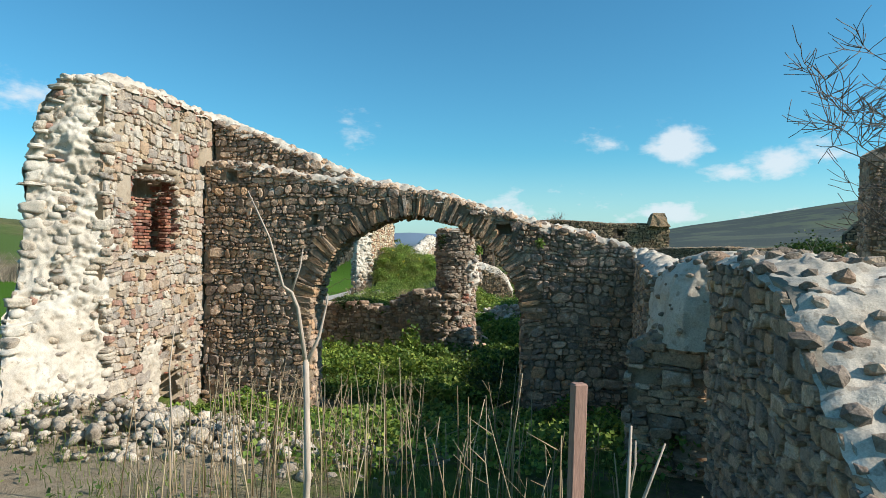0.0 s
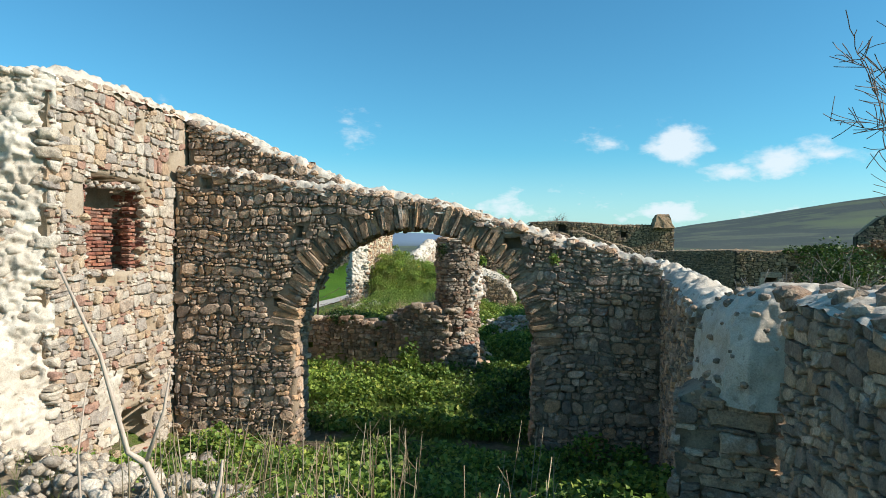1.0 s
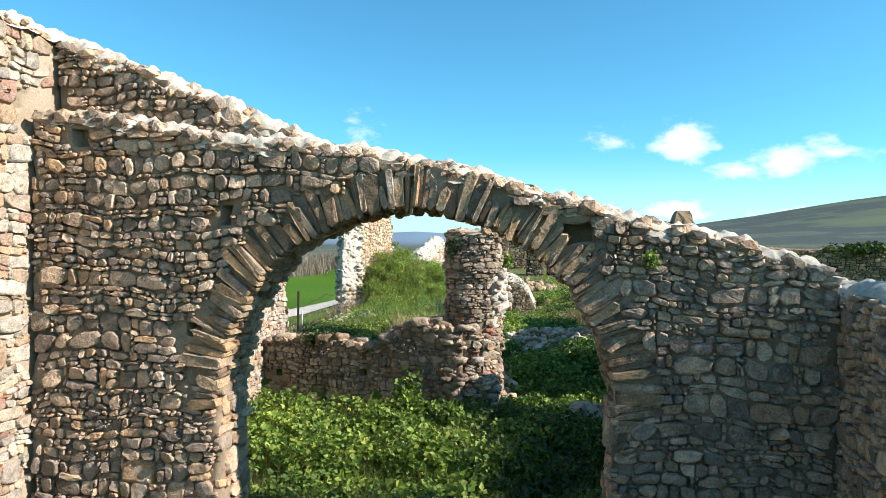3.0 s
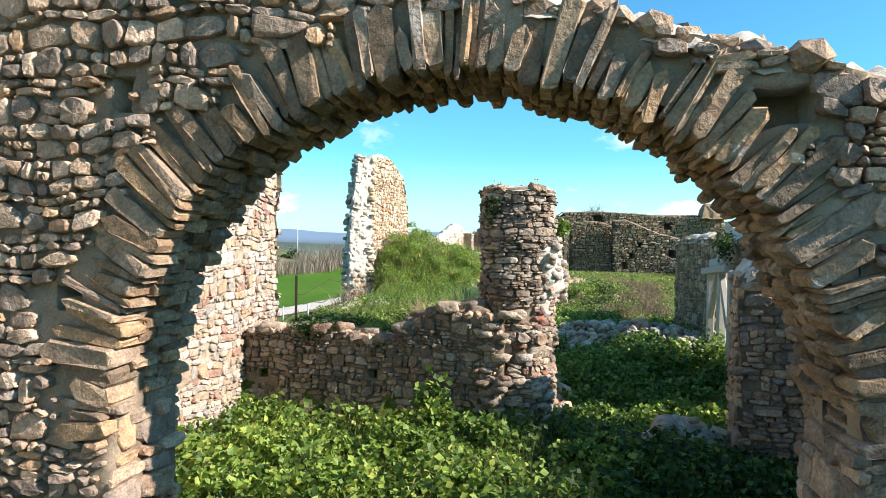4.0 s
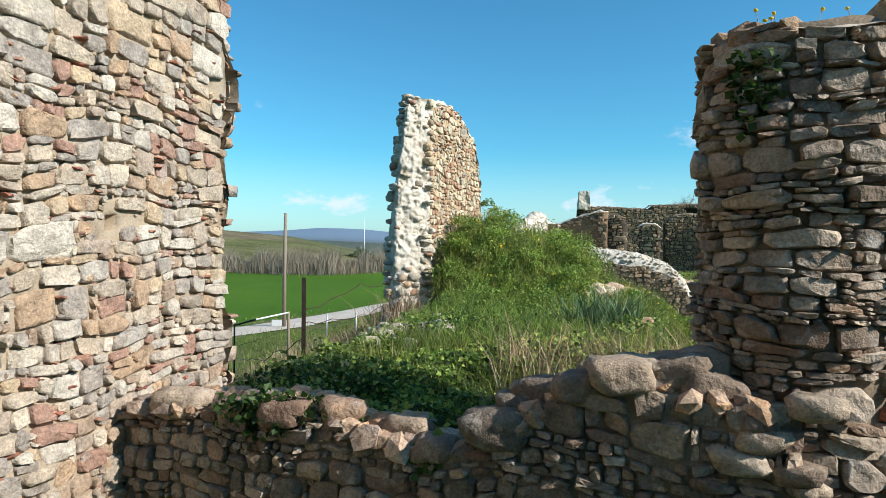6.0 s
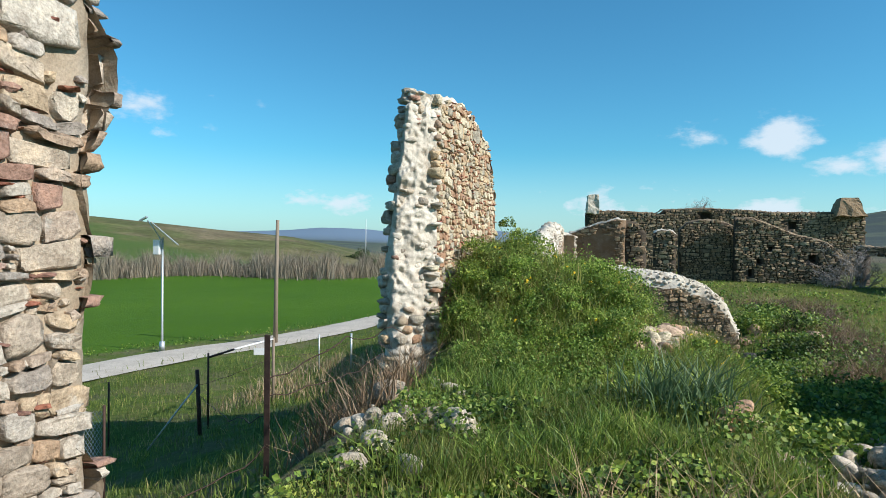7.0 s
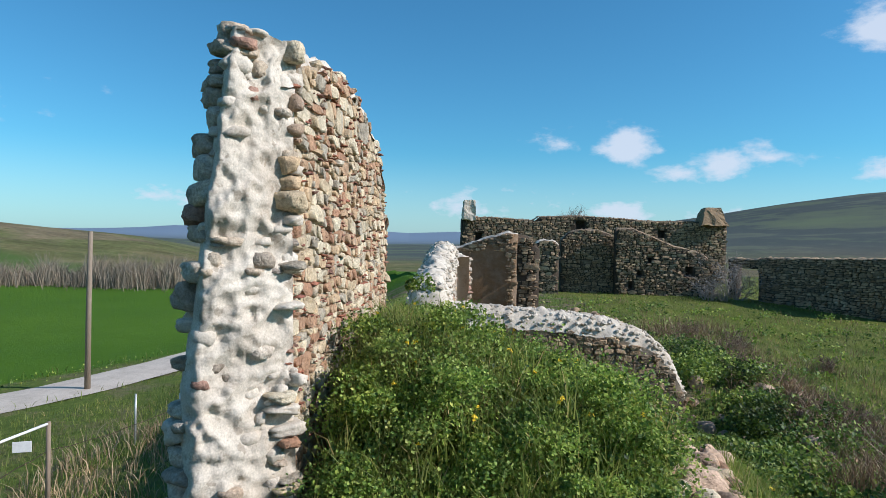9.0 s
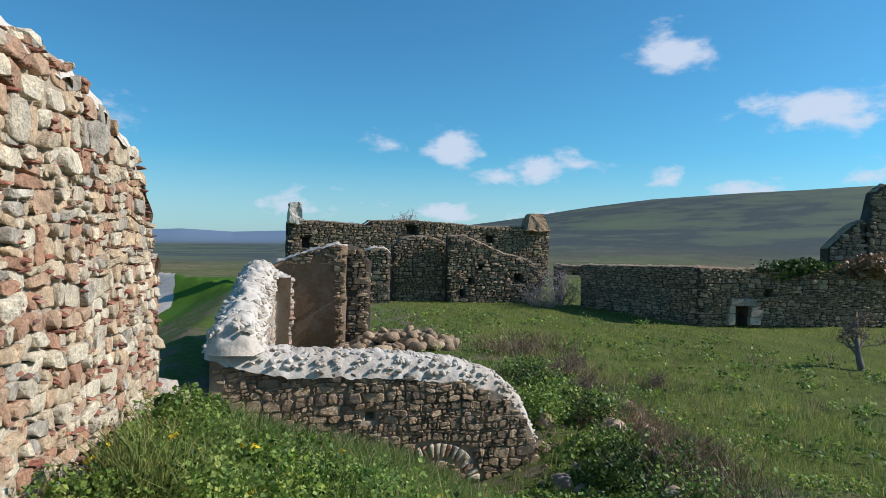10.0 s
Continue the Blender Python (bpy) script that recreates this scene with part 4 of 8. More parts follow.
def brick_courses(u0, u1, v0, v1, n0, seed, skip=None, ragged=0.06):
    """Courses of thin red brick, their faces at n0 from the wall face; skip(u, v) leaves a gap."""
    rng = random.Random(seed)
    turn = math.atan2(left_wall.U.y, left_wall.U.x)
    v, row = v0, 0
    while v < v1:
        u = u0 + (0.0 if row % 2 else -0.10) + rng.uniform(0, ragged)
        end = u1 - rng.uniform(0, ragged)
        while u < end - 0.04:
            w, h, o = min(rng.uniform(0.16, 0.26), end - u), rng.uniform(0.042, 0.058), rng.uniform(-0.03, 0.03)
            lo = max(u, u0)
            if u + w - lo > 0.04 and not (skip and skip((lo + u + w) / 2, v)) and rng.random() < 0.96:
                bm = bmesh.new()
                bmesh.ops.create_cube(bm, size=1, matrix=Matrix.Diagonal((u + w - lo, 0.16, h, 1)))
                bmesh.ops.bevel(bm, geom=bm.edges[:], offset=0.009, segments=1, affect="EDGES")
                for q in bm.verts:
                    q.co += Vector((rng.uniform(-0.006, 0.006), rng.uniform(-0.008, 0.008), rng.uniform(-0.005, 0.005)))
                base = left_wall.at((lo + u + w) / 2, v + h / 2, n0 - 0.08 + o)
                bmesh.ops.transform(bm, matrix=Matrix.Translation(base) @ Matrix.Rotation(turn + rng.uniform(-0.05, 0.05), 4, "Z") @ Matrix.Rotation(rng.uniform(-0.03, 0.03), 4, "Y"), verts=bm.verts)
                part("brick", bm, BRICK_RED, left_wall.ob)
            u += w + 0.012
        v += 0.066
        row += 1


brick_courses(1.25, 2.30, 2.98, 4.10, -0.52, 31, lambda u, v: 1.36 < u < 1.54 and 3.08 < v < 3.45)
brick_courses(0.88, 1.27, 3.02, 3.98, -0.22, 32, None, 0.10)
brick_courses(2.20, 2.46, 2.94, 4.08, -0.16, 33, None, 0.10)


def niche_flank(u, outward):
    u0, u1, v0, v1, dep = NICHE
    r = random.Random(37 + int(u * 10))
    st = Stones()
    place = (lambda s, v, n: tuple(left_wall.at(u + n, v, -s))) if outward > 0 else (lambda s, v, n: tuple(left_wall.at(u - n, v, s - dep)))
    lay(st, 0, dep, v0, v1, 0.2, 0.06, place, lambda s, v: 0 <= s <= dep and v0 < v < v1, r, 0.03, 0.008)
    st.build(left_wall.ob, BRICK_RED, None, name="flank_brick")


niche_flank(NICHE[0], 1)
niche_flank(NICHE[1], -1)


# broken ends: lime core full of stones
def block_stone(rng, lx, ly, lz, sub=2):
    """A squarish building stone with worn, uneven edges, about its middle."""
    bm = bmesh.new()
    bmesh.ops.create_icosphere(bm, subdivisions=sub, radius=1.0)
    k = rng.uniform(3.4, 7.0)
    off = Vector((rng.uniform(0, 60), rng.uniform(0, 60), rng.uniform(0, 60)))
    tilt = Euler((rng.uniform(-0.5, 0.5), rng.uniform(-0.5, 0.5), rng.uniform(-0.5, 0.5))).to_matrix()
    sh = [rng.uniform(-0.28, 0.28) for _ in range(4)]
    verts = []
    for v in bm.verts:
        d = tilt @ v.co
        p = d / (abs(d.x) ** k + abs(d.y) ** k + abs(d.z) ** k) ** (1 / k)
        p = Vector((p.x * (1 + sh[0] * p.z) + sh[1] * p.z, p.y, p.z * (1 + sh[2] * p.x) + sh[3] * p.x * 0.5))
        p += d * (0.20 * noise.noise(p * 1.3 + off) + 0.13 * noise.noise(p * 3.1 + off))
        verts.append((p.x * lx, p.y * ly, p.z * lz))
    faces = [tuple(v.index for v in f.verts) for f in bm.faces]
    bm.free()
    return verts, faces


def broken_end(name, foot, label, parent, material, cells=(70, 26), seed=0, push=(0.5, -0.85, 0.1), rough=1.0):
    """A ragged mortar face; foot(s, v) -> place for s 0..1 across and v 0..1 up."""
    nv, ns = cells
    verts, faces = [], []
    for j in range(nv + 1):
        for i in range(ns + 1):
            p = foot(i / ns, j / nv)
            q = Vector((p.x + seed * 3.7, p.y, p.z * 1.25))
            k = 0.12 * noise.noise(q * 2.3) + 0.15 * (0.35 - abs(noise.noise(q * 4.4))) + 0.075 * (0.3 - abs(noise.noise(q * 8.2))) + 0.022 * noise.noise(q * 17.0) + 0.006 * noise.noise(q * 38.0)
            verts.append(tuple(p + Vector(push) * (rough * k)))
    m = ns + 1
    for j in range(nv):
        for i in range(ns):
            faces.append((j * m + i, j * m + i + 1, (j + 1) * m + i + 1, (j + 1) * m + i))
    return mesh_object(name, verts, faces, material, parent, label)


def core_stones(parent, foot, span, height, seed, materials, keep, size=(0.07, 0.045), out=0.015):
    """Stones that show in a broken core, in rough courses. keep(s, v) is the share of the face that they cover."""
    rng = random.Random(seed)
    bins = [([], []) for _ in materials]
    v = 0.0
    while v < height:
        h = size[1] * rng.uniform(0.6, 1.7)
        x = rng.uniform(-0.05, 0.05)
        while x < span:
            w = size[0] * rng.uniform(0.6, 1.9)
            s, t = min(max((x + w) / span, 0.0), 1.0), min(v / height, 1.0)
            q = foot(s, t)
            if noise.noise(Vector((q.x * 2.1 + seed, q.y, q.z * 2.1))) * 0.9 + 0.5 < keep(s, t) and rng.random() < 0.85:
                along = foot(min(1, s + 0.03), t) - foot(max(0, s - 0.03), t)
                turn = math.atan2(along.y, along.x)
                vv, ff = block_stone(rng, w, rng.uniform(0.06, 0.11), h)
                face = Vector((math.sin(turn), -math.cos(turn), 0))
                m = Matrix.Translation(q + face * (out + rng.uniform(-0.085, 0.015))) @ Matrix.Rotation(turn + rng.uniform(-0.25, 0.25), 4, "Z") @ Matrix.Rotation(rng.uniform(-0.16, 0.16), 4, "Y")
                vs, fs = bins[rng.randrange(len(bins))]
                o = len(vs)
                vs += turn_verts(vv, m)
                fs += [tuple(i + o for i in f) for f in ff]
            x += 2 * w + rng.uniform(0.0, 0.05)
        v += 2 * h + rng.uniform(0.0, 0.03)
    for (vs, fs), mat in zip(bins, materials):
        if vs:
            tagged(mesh_object("core_stones", vs, fs, mat, parent), kind="stuff")


def edge_stones(parent, foot, side, height, seed, materials, reach, size=(0.09, 0.055), lo=0.0, bare=-0.25):
    """Flat stones that stick out along one upright edge of a broken end, each a part."""
    rng = random.Random(seed)
    v = lo
    while v < height:
        h = size[1] * rng.uniform(0.55, 1.9)
        t = min(1.0, (v + h) / height)
        p = foot(side, t)
        inner = foot(0.3 if side == 0 else 0.7, t)
        way = (p - inner)
        way.z = 0
        way.normalize()
        w = size[0] * rng.uniform(0.7, 1.8)
        if noise.noise(Vector((v * 1.7, seed, side * 9.0))) + rng.uniform(-0.35, 0.35) < bare:
            v += 1.6 * h
            continue
        vv, ff = block_stone(rng, w, rng.uniform(0.10, 0.18), h, 3)
        m = Matrix.Translation(p + way * (rng.uniform(-1.0, 2.0) * reach - w * 0.72)) @ Matrix.Rotation(math.atan2(way.y, way.x) + rng.uniform(-0.4, 0.4), 4, "Z") @ Matrix.Rotation(rng.uniform(-0.14, 0.14), 4, "Y")
        mesh_object("edge_stone", turn_verts(vv, m), ff, rng.choice(materials), parent)
        v += 2 * h * rng.uniform(0.85, 1.15)


def studded(wall, surface, n, seed, material, size, sunk=0.02):
    """Stones that stick out of a lump of mortar."""
    rng = random.Random(seed)
    verts, faces = [], []
    for _ in range(n):
        p = surface(rng.random(), rng.random() ** 1.4)
        k = size * rng.uniform(0.5, 1.4)
        vv, fc = block_stone(rng, k, k * 0.8, k * 0.6)
        m = Matrix.Translation(p + Vector((0.0, sunk, 0))) @ Euler((rng.uniform(-0.3, 0.3), rng.uniform(-0.3, 0.3), rng.uniform(0, 6.3))).to_matrix().to_4x4()
        o = len(verts)
        verts += turn_verts(vv, m)
        faces += [tuple(x + o for x in q) for q in fc]
    tagged(mesh_object("core_stones", verts, faces, material, wall), kind="stuff")


# the left wall's end: a broad mass of lime core that spreads towards its foot
def end_left(s, v):
    z = -0.2 + v * 6.25
    lev = [0, 0.6, 1.05, 1.76, 2.16, 2.8, 3.6, 4.6, 5.15, 5.75, 6.05]
    x0 = float(np.interp(z, lev, [-6.25, -6.38, -6.45, -6.78, -6.88, -6.92, -6.94, -6.96, -6.86, -6.70, -6.45]))
    y0 = float(np.interp(z, lev, [8.95, 9.15, 9.4, 9.95, 10.25, 10.55, 10.72, 10.82, 10.88, 10.93, 11.0]))
    x1, y1 = -5.87, 11.36
    bow = 0.10 * math.sin(math.pi * s)
    return Vector((x0 + (x1 - x0) * s, y0 + (y1 - y0) * s - bow, z - 0.10 * (2 * s - 1) ** 2))


broken_end("broken_end", end_left, "white lime core of the broken wall end", left_wall.ob, LIME, (210, 50))


def end_back(s, v):
    p = end_left(0, v)
    return Vector((p.x + 0.05 * s, p.y + 1.9 * s, p.z))


broken_end("broken_flank", end_back, "white lime core of the broken wall end", left_wall.ob, LIME, (80, 24), 3, (-0.9, 0.0, 0.1))
core_stones(left_wall.ob, end_left, 1.25, 6.2, 41, (LIME, STONE_PALE, STONE_CREAM), lambda s, v: 0.56 + 0.15 * s - 0.15 * (v < 0.2), (0.07, 0.045), -0.015)
edge_stones(left_wall.ob, end_left, 0, 6.15, 45, (STONE_PALE, LIME, LIME), 0.02, (0.11, 0.055), 1.2, 0.08)
edge_stones(left_wall.ob, end_left, 1, 6.1, 46, (STONE_PALE, STONE_CREAM), 0.0, (0.10, 0.055), 0.9, 0.05)
broken_end("broken_end", lambda s, v: left_wall.at(11.83 + 0.12 * math.sin((-0.6 + 6.15 * v) * 2.1) + 0.1 * math.sin((-0.6 + 6.15 * v) * 5.3), -0.6 + 6.15 * v, 0.02 - 0.97 * s), "tan mortar core of the broken wall end", left_wall.ob, MORTAR_TAN, (90, 16), 9, (0.0, 0.5, 0.0))


# the low wall under the terrace, dark grey rubble
low_top = prof((0, 1.04), (0.9, 1.13), (1.5, 1.20), (2.1, 1.12), (2.5, 1.02), (2.9, 1.06), (3.3, 1.38), (3.8, 1.58), (4.6, 1.52))
low_wall = Wall("wall_low", (-4.45, 21.56), (-4.45 + 1, 21.56 - 0.255), [(0, 4.75, -0.9, low_top)], 0.45, MORTAR_EARTH,
                "low grey-brown rubble wall holding up a grassy terrace", [(0.30, 0.47, 0.22, 0.38, 0.3), (2.40, 2.55, 0.34, 0.50, 0.3)], seed=31, step=0.1, amp=0.035, sink=0.01)
low_wall.front(0.165, 0.105, None, 0.055, 0.009, cut=(0.06, 0.34))
pin_stones(low_wall, 700, 503, STONE_GREY, 0.035, v0=-0.5)
low_wall.stones.build(low_wall.ob, STONE_MIX, (-2, 20.9, 0.6), 300)
cap_stones(low_wall.ob, top_line(low_wall, low_top, steps(0.05, 4.6, 16), -0.22, 0.5, -0.03), 150, 33, STONE_GREY, 0.10)
rng = random.Random(55)
for i in range(26):
    u = rng.uniform(0.1, 4.4) if i < 12 else rng.uniform(3.0, 4.5)
    k = rng.uniform(0.09, 0.17)
    v, f = block_stone(rng, k * 1.25, k, k * 0.72, 3)
    b = mesh_object("top_stone", turn_verts(v, Matrix.Translation(low_wall.at(u, low_top(u) + rng.uniform(-0.03, 0.08), -0.2 + rng.uniform(-0.15, 0.2))) @ Matrix.Rotation(rng.uniform(-0.5, 0.3), 4, "Z")), f, STONE_MIX, low_wall.ob)

for i in range(30):      # rough joint between the low wall and the pillar
    k = rng.uniform(0.06, 0.12)
    v, f = block_stone(rng, k * 1.3, k, k * 0.6)
    mesh_object("top_stone", turn_verts(v, Matrix.Translation(low_wall.at(rng.uniform(4.3, 4.8), -0.4 + 1.95 * (i + rng.random()) / 30, rng.uniform(-0.02, 0.05))) @ Matrix.Rotation(rng.uniform(-0.5, 0.3), 4, "Z")), f, STONE_MIX, low_wall.ob)


# the round pillar
def pillar():
    rng = random.Random(91)
    c, top = Vector((0.42, 21.15, 0)), 3.62

    def radius(v, a):
        return 0.60 + 0.05 * sstep(1.0, -0.5, v) + 0.03 * math.sin(3 * a + v) + 0.02 * math.sin(v * 7)

    verts, faces = [], []
    nz, na = 46, 40
    for j in range(nz + 1):
        v = -0.9 + (top + 0.9) * j / nz
        for i in range(na):
            a = 2 * math.pi * i / na
            p = c + Vector((math.cos(a), math.sin(a), 0)) * (float(radius(v, a)) - 0.02) + Vector((0, 0, v))
            verts.append(tuple(p + wobble3(p, 6, 0.035)))
    for j in range(nz):
        for i in range(na):
            faces.append((j * na + i, j * na + (i + 1) % na, (j + 1) * na + (i + 1) % na, (j + 1) * na + i))
    faces.append(tuple(nz * na + i for i in range(na)))
    body = mesh_object("pillar", verts, faces, MORTAR_EARTH)
    tagged(body, "round rubble pillar with a weedy broken top", "pillar")
    st = Stones()

    def place(u, v, n):
        a = u / 0.6
        r = float(radius(v, a)) + n
        return (c.x + math.cos(a) * r, c.y + math.sin(a) * r, v)

    lay(st, 0, 0.6 * 2 * math.pi - 0.02, 1.55, top - 0.03, 0.17, 0.070, place, lambda u, v: 0 <= u <= 3.76 and 1.55 + 0.1 * math.sin(u * 5) < v < top, rng, 0.06, 0.008, cut=(0.08, 0.34))
    st.build(body, STONE_MIX, (0.2, 20.3, 2.5), 280)
    st = Stones()
    lay(st, 0, 0.6 * 2 * math.pi - 0.02, -0.6, 1.6, 0.19, 0.125, place, lambda u, v: 0 <= u <= 3.76 and -0.7 < v < 1.58 + 0.1 * math.sin(u * 5), rng, 0.07, 0.008, cut=(0.12, 0.42))
    st.build(body, STONE_MIX, (0.2, 20.3, 1.0), 200)
    for a, v, w, h in ((-0.95, 1.46, 0.11, 0.05), (-0.78, 1.40, 0.09, 0.06), (-1.05, 1.34, 0.08, 0.035), (-0.7, 0.55, 0.09, 0.03), (-0.85, 1.56, 0.07, 0.03), (-1.5, 1.02, 0.08, 0.025)):
        b, f = block_stone(rng, w, 0.06, h)
        mesh_object("red_brick", turn_verts(b, Matrix.Translation(Vector(place(a * 0.6, v, 0.015))) @ Matrix.Rotation(a + math.pi / 2, 4, "Z")), f, BRICK_RED, body, "worn red brick")
    # stump of lime and stone where a vault sprang off to the right
    verts, faces = [], []
    nz, na = 60, 26
    for j in range(nz + 1):
        z = 1.35 + 1.8 * j / nz
        out = float(np.interp(z, [0.2, 0.4, 1.3, 1.7, 1.85, 2.0, 2.2, 2.5, 2.75, 3.1, 3.2], [0.0, 0.05, -0.05, 0.03, 0.10, 0.17, 0.19, 0.10, 0.05, 0.0, -0.04]))
        for i in range(na + 1):
            a = -0.95 + 1.9 * i / na
            k = max(0.0, 1 - (a / 0.95) ** 4)
            p = c + Vector((math.cos(a), math.sin(a), 0)) * (0.60 + out * k) + Vector((0, 0, z))
            k2 = 0.11 * noise.noise(p * 3.3) + 0.09 * noise.noise(p * 7.5) + 0.05 * noise.noise(p * 16)
            verts.append(tuple(p + Vector((math.cos(a), math.sin(a), 0)) * (k2 * k - 0.03 * (1 - k))))
    for j in range(nz):
        for i in range(na):
            o = j * (na + 1) + i
            faces.append((o, o + 1, o + na + 2, o + na + 1))
    mesh_object("vault_springer", verts, faces, LIME, body, "white lime stump of a vault")
    picks = [Vector(q) for q in verts]
    studded(body, lambda s, v: picks[min(len(picks) - 1, int(s * len(picks)))], 70, 92, STONE_CREAM, 0.075)
    pts = [(c.x + x, c.y, top - 0.03, 2 * math.sqrt(max(0.02, 0.36 - x * x))) for x in steps(-0.57, 0.57, 10)]
    coping("coping", pts, LIME, body, "lumpy pale mortar top", 0.07, 0.045, drop=0.02)
    cap_stones(body, pts, 40, 15, STONE_ARCH, 0.10)
    for i in range(22):
        a, v = rng.uniform(-1.9, 0.5), rng.uniform(-0.4, 1.3)
        k = rng.uniform(0.08, 0.14)
        b, f = block_stone(rng, k * 0.7, k * 1.2, k * 0.6)
        p = Vector(place(a * 0.6, v, 0.0))
        mesh_object("loose_stone", turn_verts(b, Matrix.Translation(p) @ Matrix.Rotation(a, 4, "Z")), f, STONE_CREAM, body)


pillar()


# the tall slab: a lone fragment of the left wall
slab_top = prof((0, 5.00), (0.3, 5.14), (1.2, 5.36), (2.2, 5.50), (3.3, 5.38), (4.3, 5.12), (4.9, 4.75), (5.35, 4.0), (5.6, 3.1))
slab = Wall("wall_slab", (-3.41, 30.05), (-3.41 + 0.13, 31.05), [(0.16, 5.55, -0.8, slab_top)], 0.48, MORTAR_TAN,
            "tall freestanding fragment of cream and reddish rubble wall", (), seed=41, step=0.1, amp=0.025, sink=0.01)
slab.front(0.20, 0.145, None, 0.045, 0.012, cut=(0.08, 0.34))
slab.stones.build(slab.ob, STONE_RED, (-3.3, 31, 3.4), 300)
st = Stones()
lay(st, -0.02, 0.48, 0.0, 5.3, 0.20, 0.13, lambda s, v, n: tuple(slab.at(5.55 + n + 0.14 * math.sin(v * 2.7) - 0.03 * v, v, -s)), lambda s, v: 0 <= s <= 0.48 and v < 3.4, random.Random(3), 0.1, 0.01)
slab.stones = Stones()
slab.back(0.32, 0.22, 0)
slab.stones.items += st.items
slab.stones.build(slab.ob, STONE_RED, None)
pts = top_line(slab, slab_top, steps(0.0, 5.52, 18), -0.24, 0.54)
coping("coping", pts, LIME, slab.ob, "pale lime mortar capping", 0.08, 0.07, seed=8)
cap_stones(slab.ob, pts, 50, 8, STONE_RED, 0.08)


def slab_end(s, v):
    z = -0.3 + v * 5.56
    left = float(np.interp(z, [0, 0.5, 1.9, 2.5, 3.1, 3.7, 4.6, 5.2], [-4.12, -4.12, -4.15, -4.18, -4.10, -4.03, -3.93, -3.83]))
    right = float(np.interp(z, [0, 0.5, 1.2, 2.5, 4.2, 5.2], [-3.10, -3.14, -3.27, -3.34, -3.38, -3.36]))
    back = (0.26 * (1 - s / 0.22) ** 2 if s < 0.22 else 0.48 * ((s - 0.22) / 0.78) ** 1.2)
    return Vector((left + (right - left) * s, 29.74 + back - 0.18 * (1 - min(1, z / 2.6)), z))


broken_end("broken_end", slab_end, "white lime core of the broken wall end", slab.ob, LIME, (230, 44), 5, (0.15, -0.8, 0.1), 0.95)
core_stones(slab.ob, slab_end, 0.75, 5.45, 43, (LIME, STONE_PALE, LIME, STONE_CREAM), lambda s, v: -1.0 if v < 0.34 else 0.58 + 0.3 * (s > 0.7) * (v < 0.5), (0.062, 0.042), -0.022)
core_stones(slab.ob, slab_end, 0.90, 5.45, 44, (STONE_RED, STONE_CREAM, STONE_MIX, STONE_RED, MORTAR_TAN), lambda s, v: 1.4 if v < 0.355 - 0.03 * math.sin(s * 9) else -1.0, (0.085, 0.055), 0.06)
edge_stones(slab.ob, slab_end, 0, 5.45, 66, (STONE_CREAM, STONE_PALE, STONE_CREAM, LIME, STONE_MIX), 0.022, (0.105, 0.058), 0.2, -0.24)
edge_stones(slab.ob, slab_end, 1, 4.9, 67, (STONE_RED, LIME, STONE_RED), -0.03, (0.08, 0.045), 0.2, 0.08)
broken_end("broken_end", lambda s, v: slab.at(5.53 + 0.14 * math.sin((-0.5 + 3.9 * v) * 2.7) - 0.03 * (-0.5 + 3.9 * v), -0.5 + 3.9 * v, 0.02 - 0.50 * s), "tan mortar core of the broken wall end", slab.ob, MORTAR_TAN, (60, 12), 10, (0.0, 0.5, 0.0))
pin_stones(slab, 1300, 504, BRICK_RED, 0.062, v0=0.0, squash=0.24, name="tile_slivers")
rng = random.Random(66)


stump_top = prof((0, 1.35), (1.0, 1.28), (2.0, 1.40), (3.0, 1.48), (3.9, 1.55))
stump = Wall("wall_slab_stump", (-2.55, 35.7), (-2.35, 39.6), [(0, 3.9, -1.2, stump_top)], 0.8, MORTAR_TAN, "broken stump of cream rubble wall beyond the tall slab", [(2.9, 3.25, 0.95, 1.3, 0.4)], seed=44)
stump.front(0.22, 0.15, None, 0.06, 0.012)
stump.stones.build(stump.ob, STONE_CREAM, None)


# the white-capped wall beyond, and the white wall that runs back from it
fw_top = prof((0, 2.2), (0.6, 1.95), (1.4, 1.80), (2.6, 1.74), (3.6, 1.68), (4.7, 1.52), (5.5, 1.25), (6.1, 0.75), (6.45, 0.05), (6.6, -0.6))
far_wall = Wall("wall_far_low", (-2.15, 39.6), (-2.15 + 1, 39.6 - 0.032), [(0, 6.6, -1.6, fw_top)], 0.75, MORTAR_TAN,
                "curving rubble wall with a thick white lime capping", [(2.8, 3.02, 0.82, 1.02, 0.3)], seed=51)


def off_relief(u, v):
    return math.hypot(u - 4.25, v + 0.62) > 0.95 or math.hypot(u - 4.25, v + 0.62) < 0.62


far_wall.front(0.19, 0.125, off_relief, 0.05, 0.014)
far_wall.stones.build(far_wall.ob, STONE_DARK, (1.0, 39.4, 0.8), 300)
for i in range(21):
    a = math.pi * (i + 0.5) / 21
    rr = [(0.64, -0.045), (0.64, 0.045), (0.93, 0.062), (0.93, -0.062)]
    outline = [(4.25 - math.cos(a + d) * r, -0.62 + math.sin(a + d) * r) for r, d in rr]
    vs, fs, _ = stone_shape(outline, lambda u, v, n: tuple(far_wall.at(u, v, n)), rng, 0.05, 0.006)
    mesh_object("arch_brick", vs, fs, STONE_RED, far_wall.ob)
pts = top_line(far_wall, lambda u: fw_top(u) + 0.02, steps(-0.1, 6.5, 20), -0.40, 0.95)
pts = [(x, y, z, 1.15 - 0.5 * i / 20) for i, (x, y, z, w) in enumerate(pts)]
coping("coping", pts, LIME, far_wall.ob, "thick lumpy white lime capping", 0.36, 0.055, seed=11, drop=0.1)
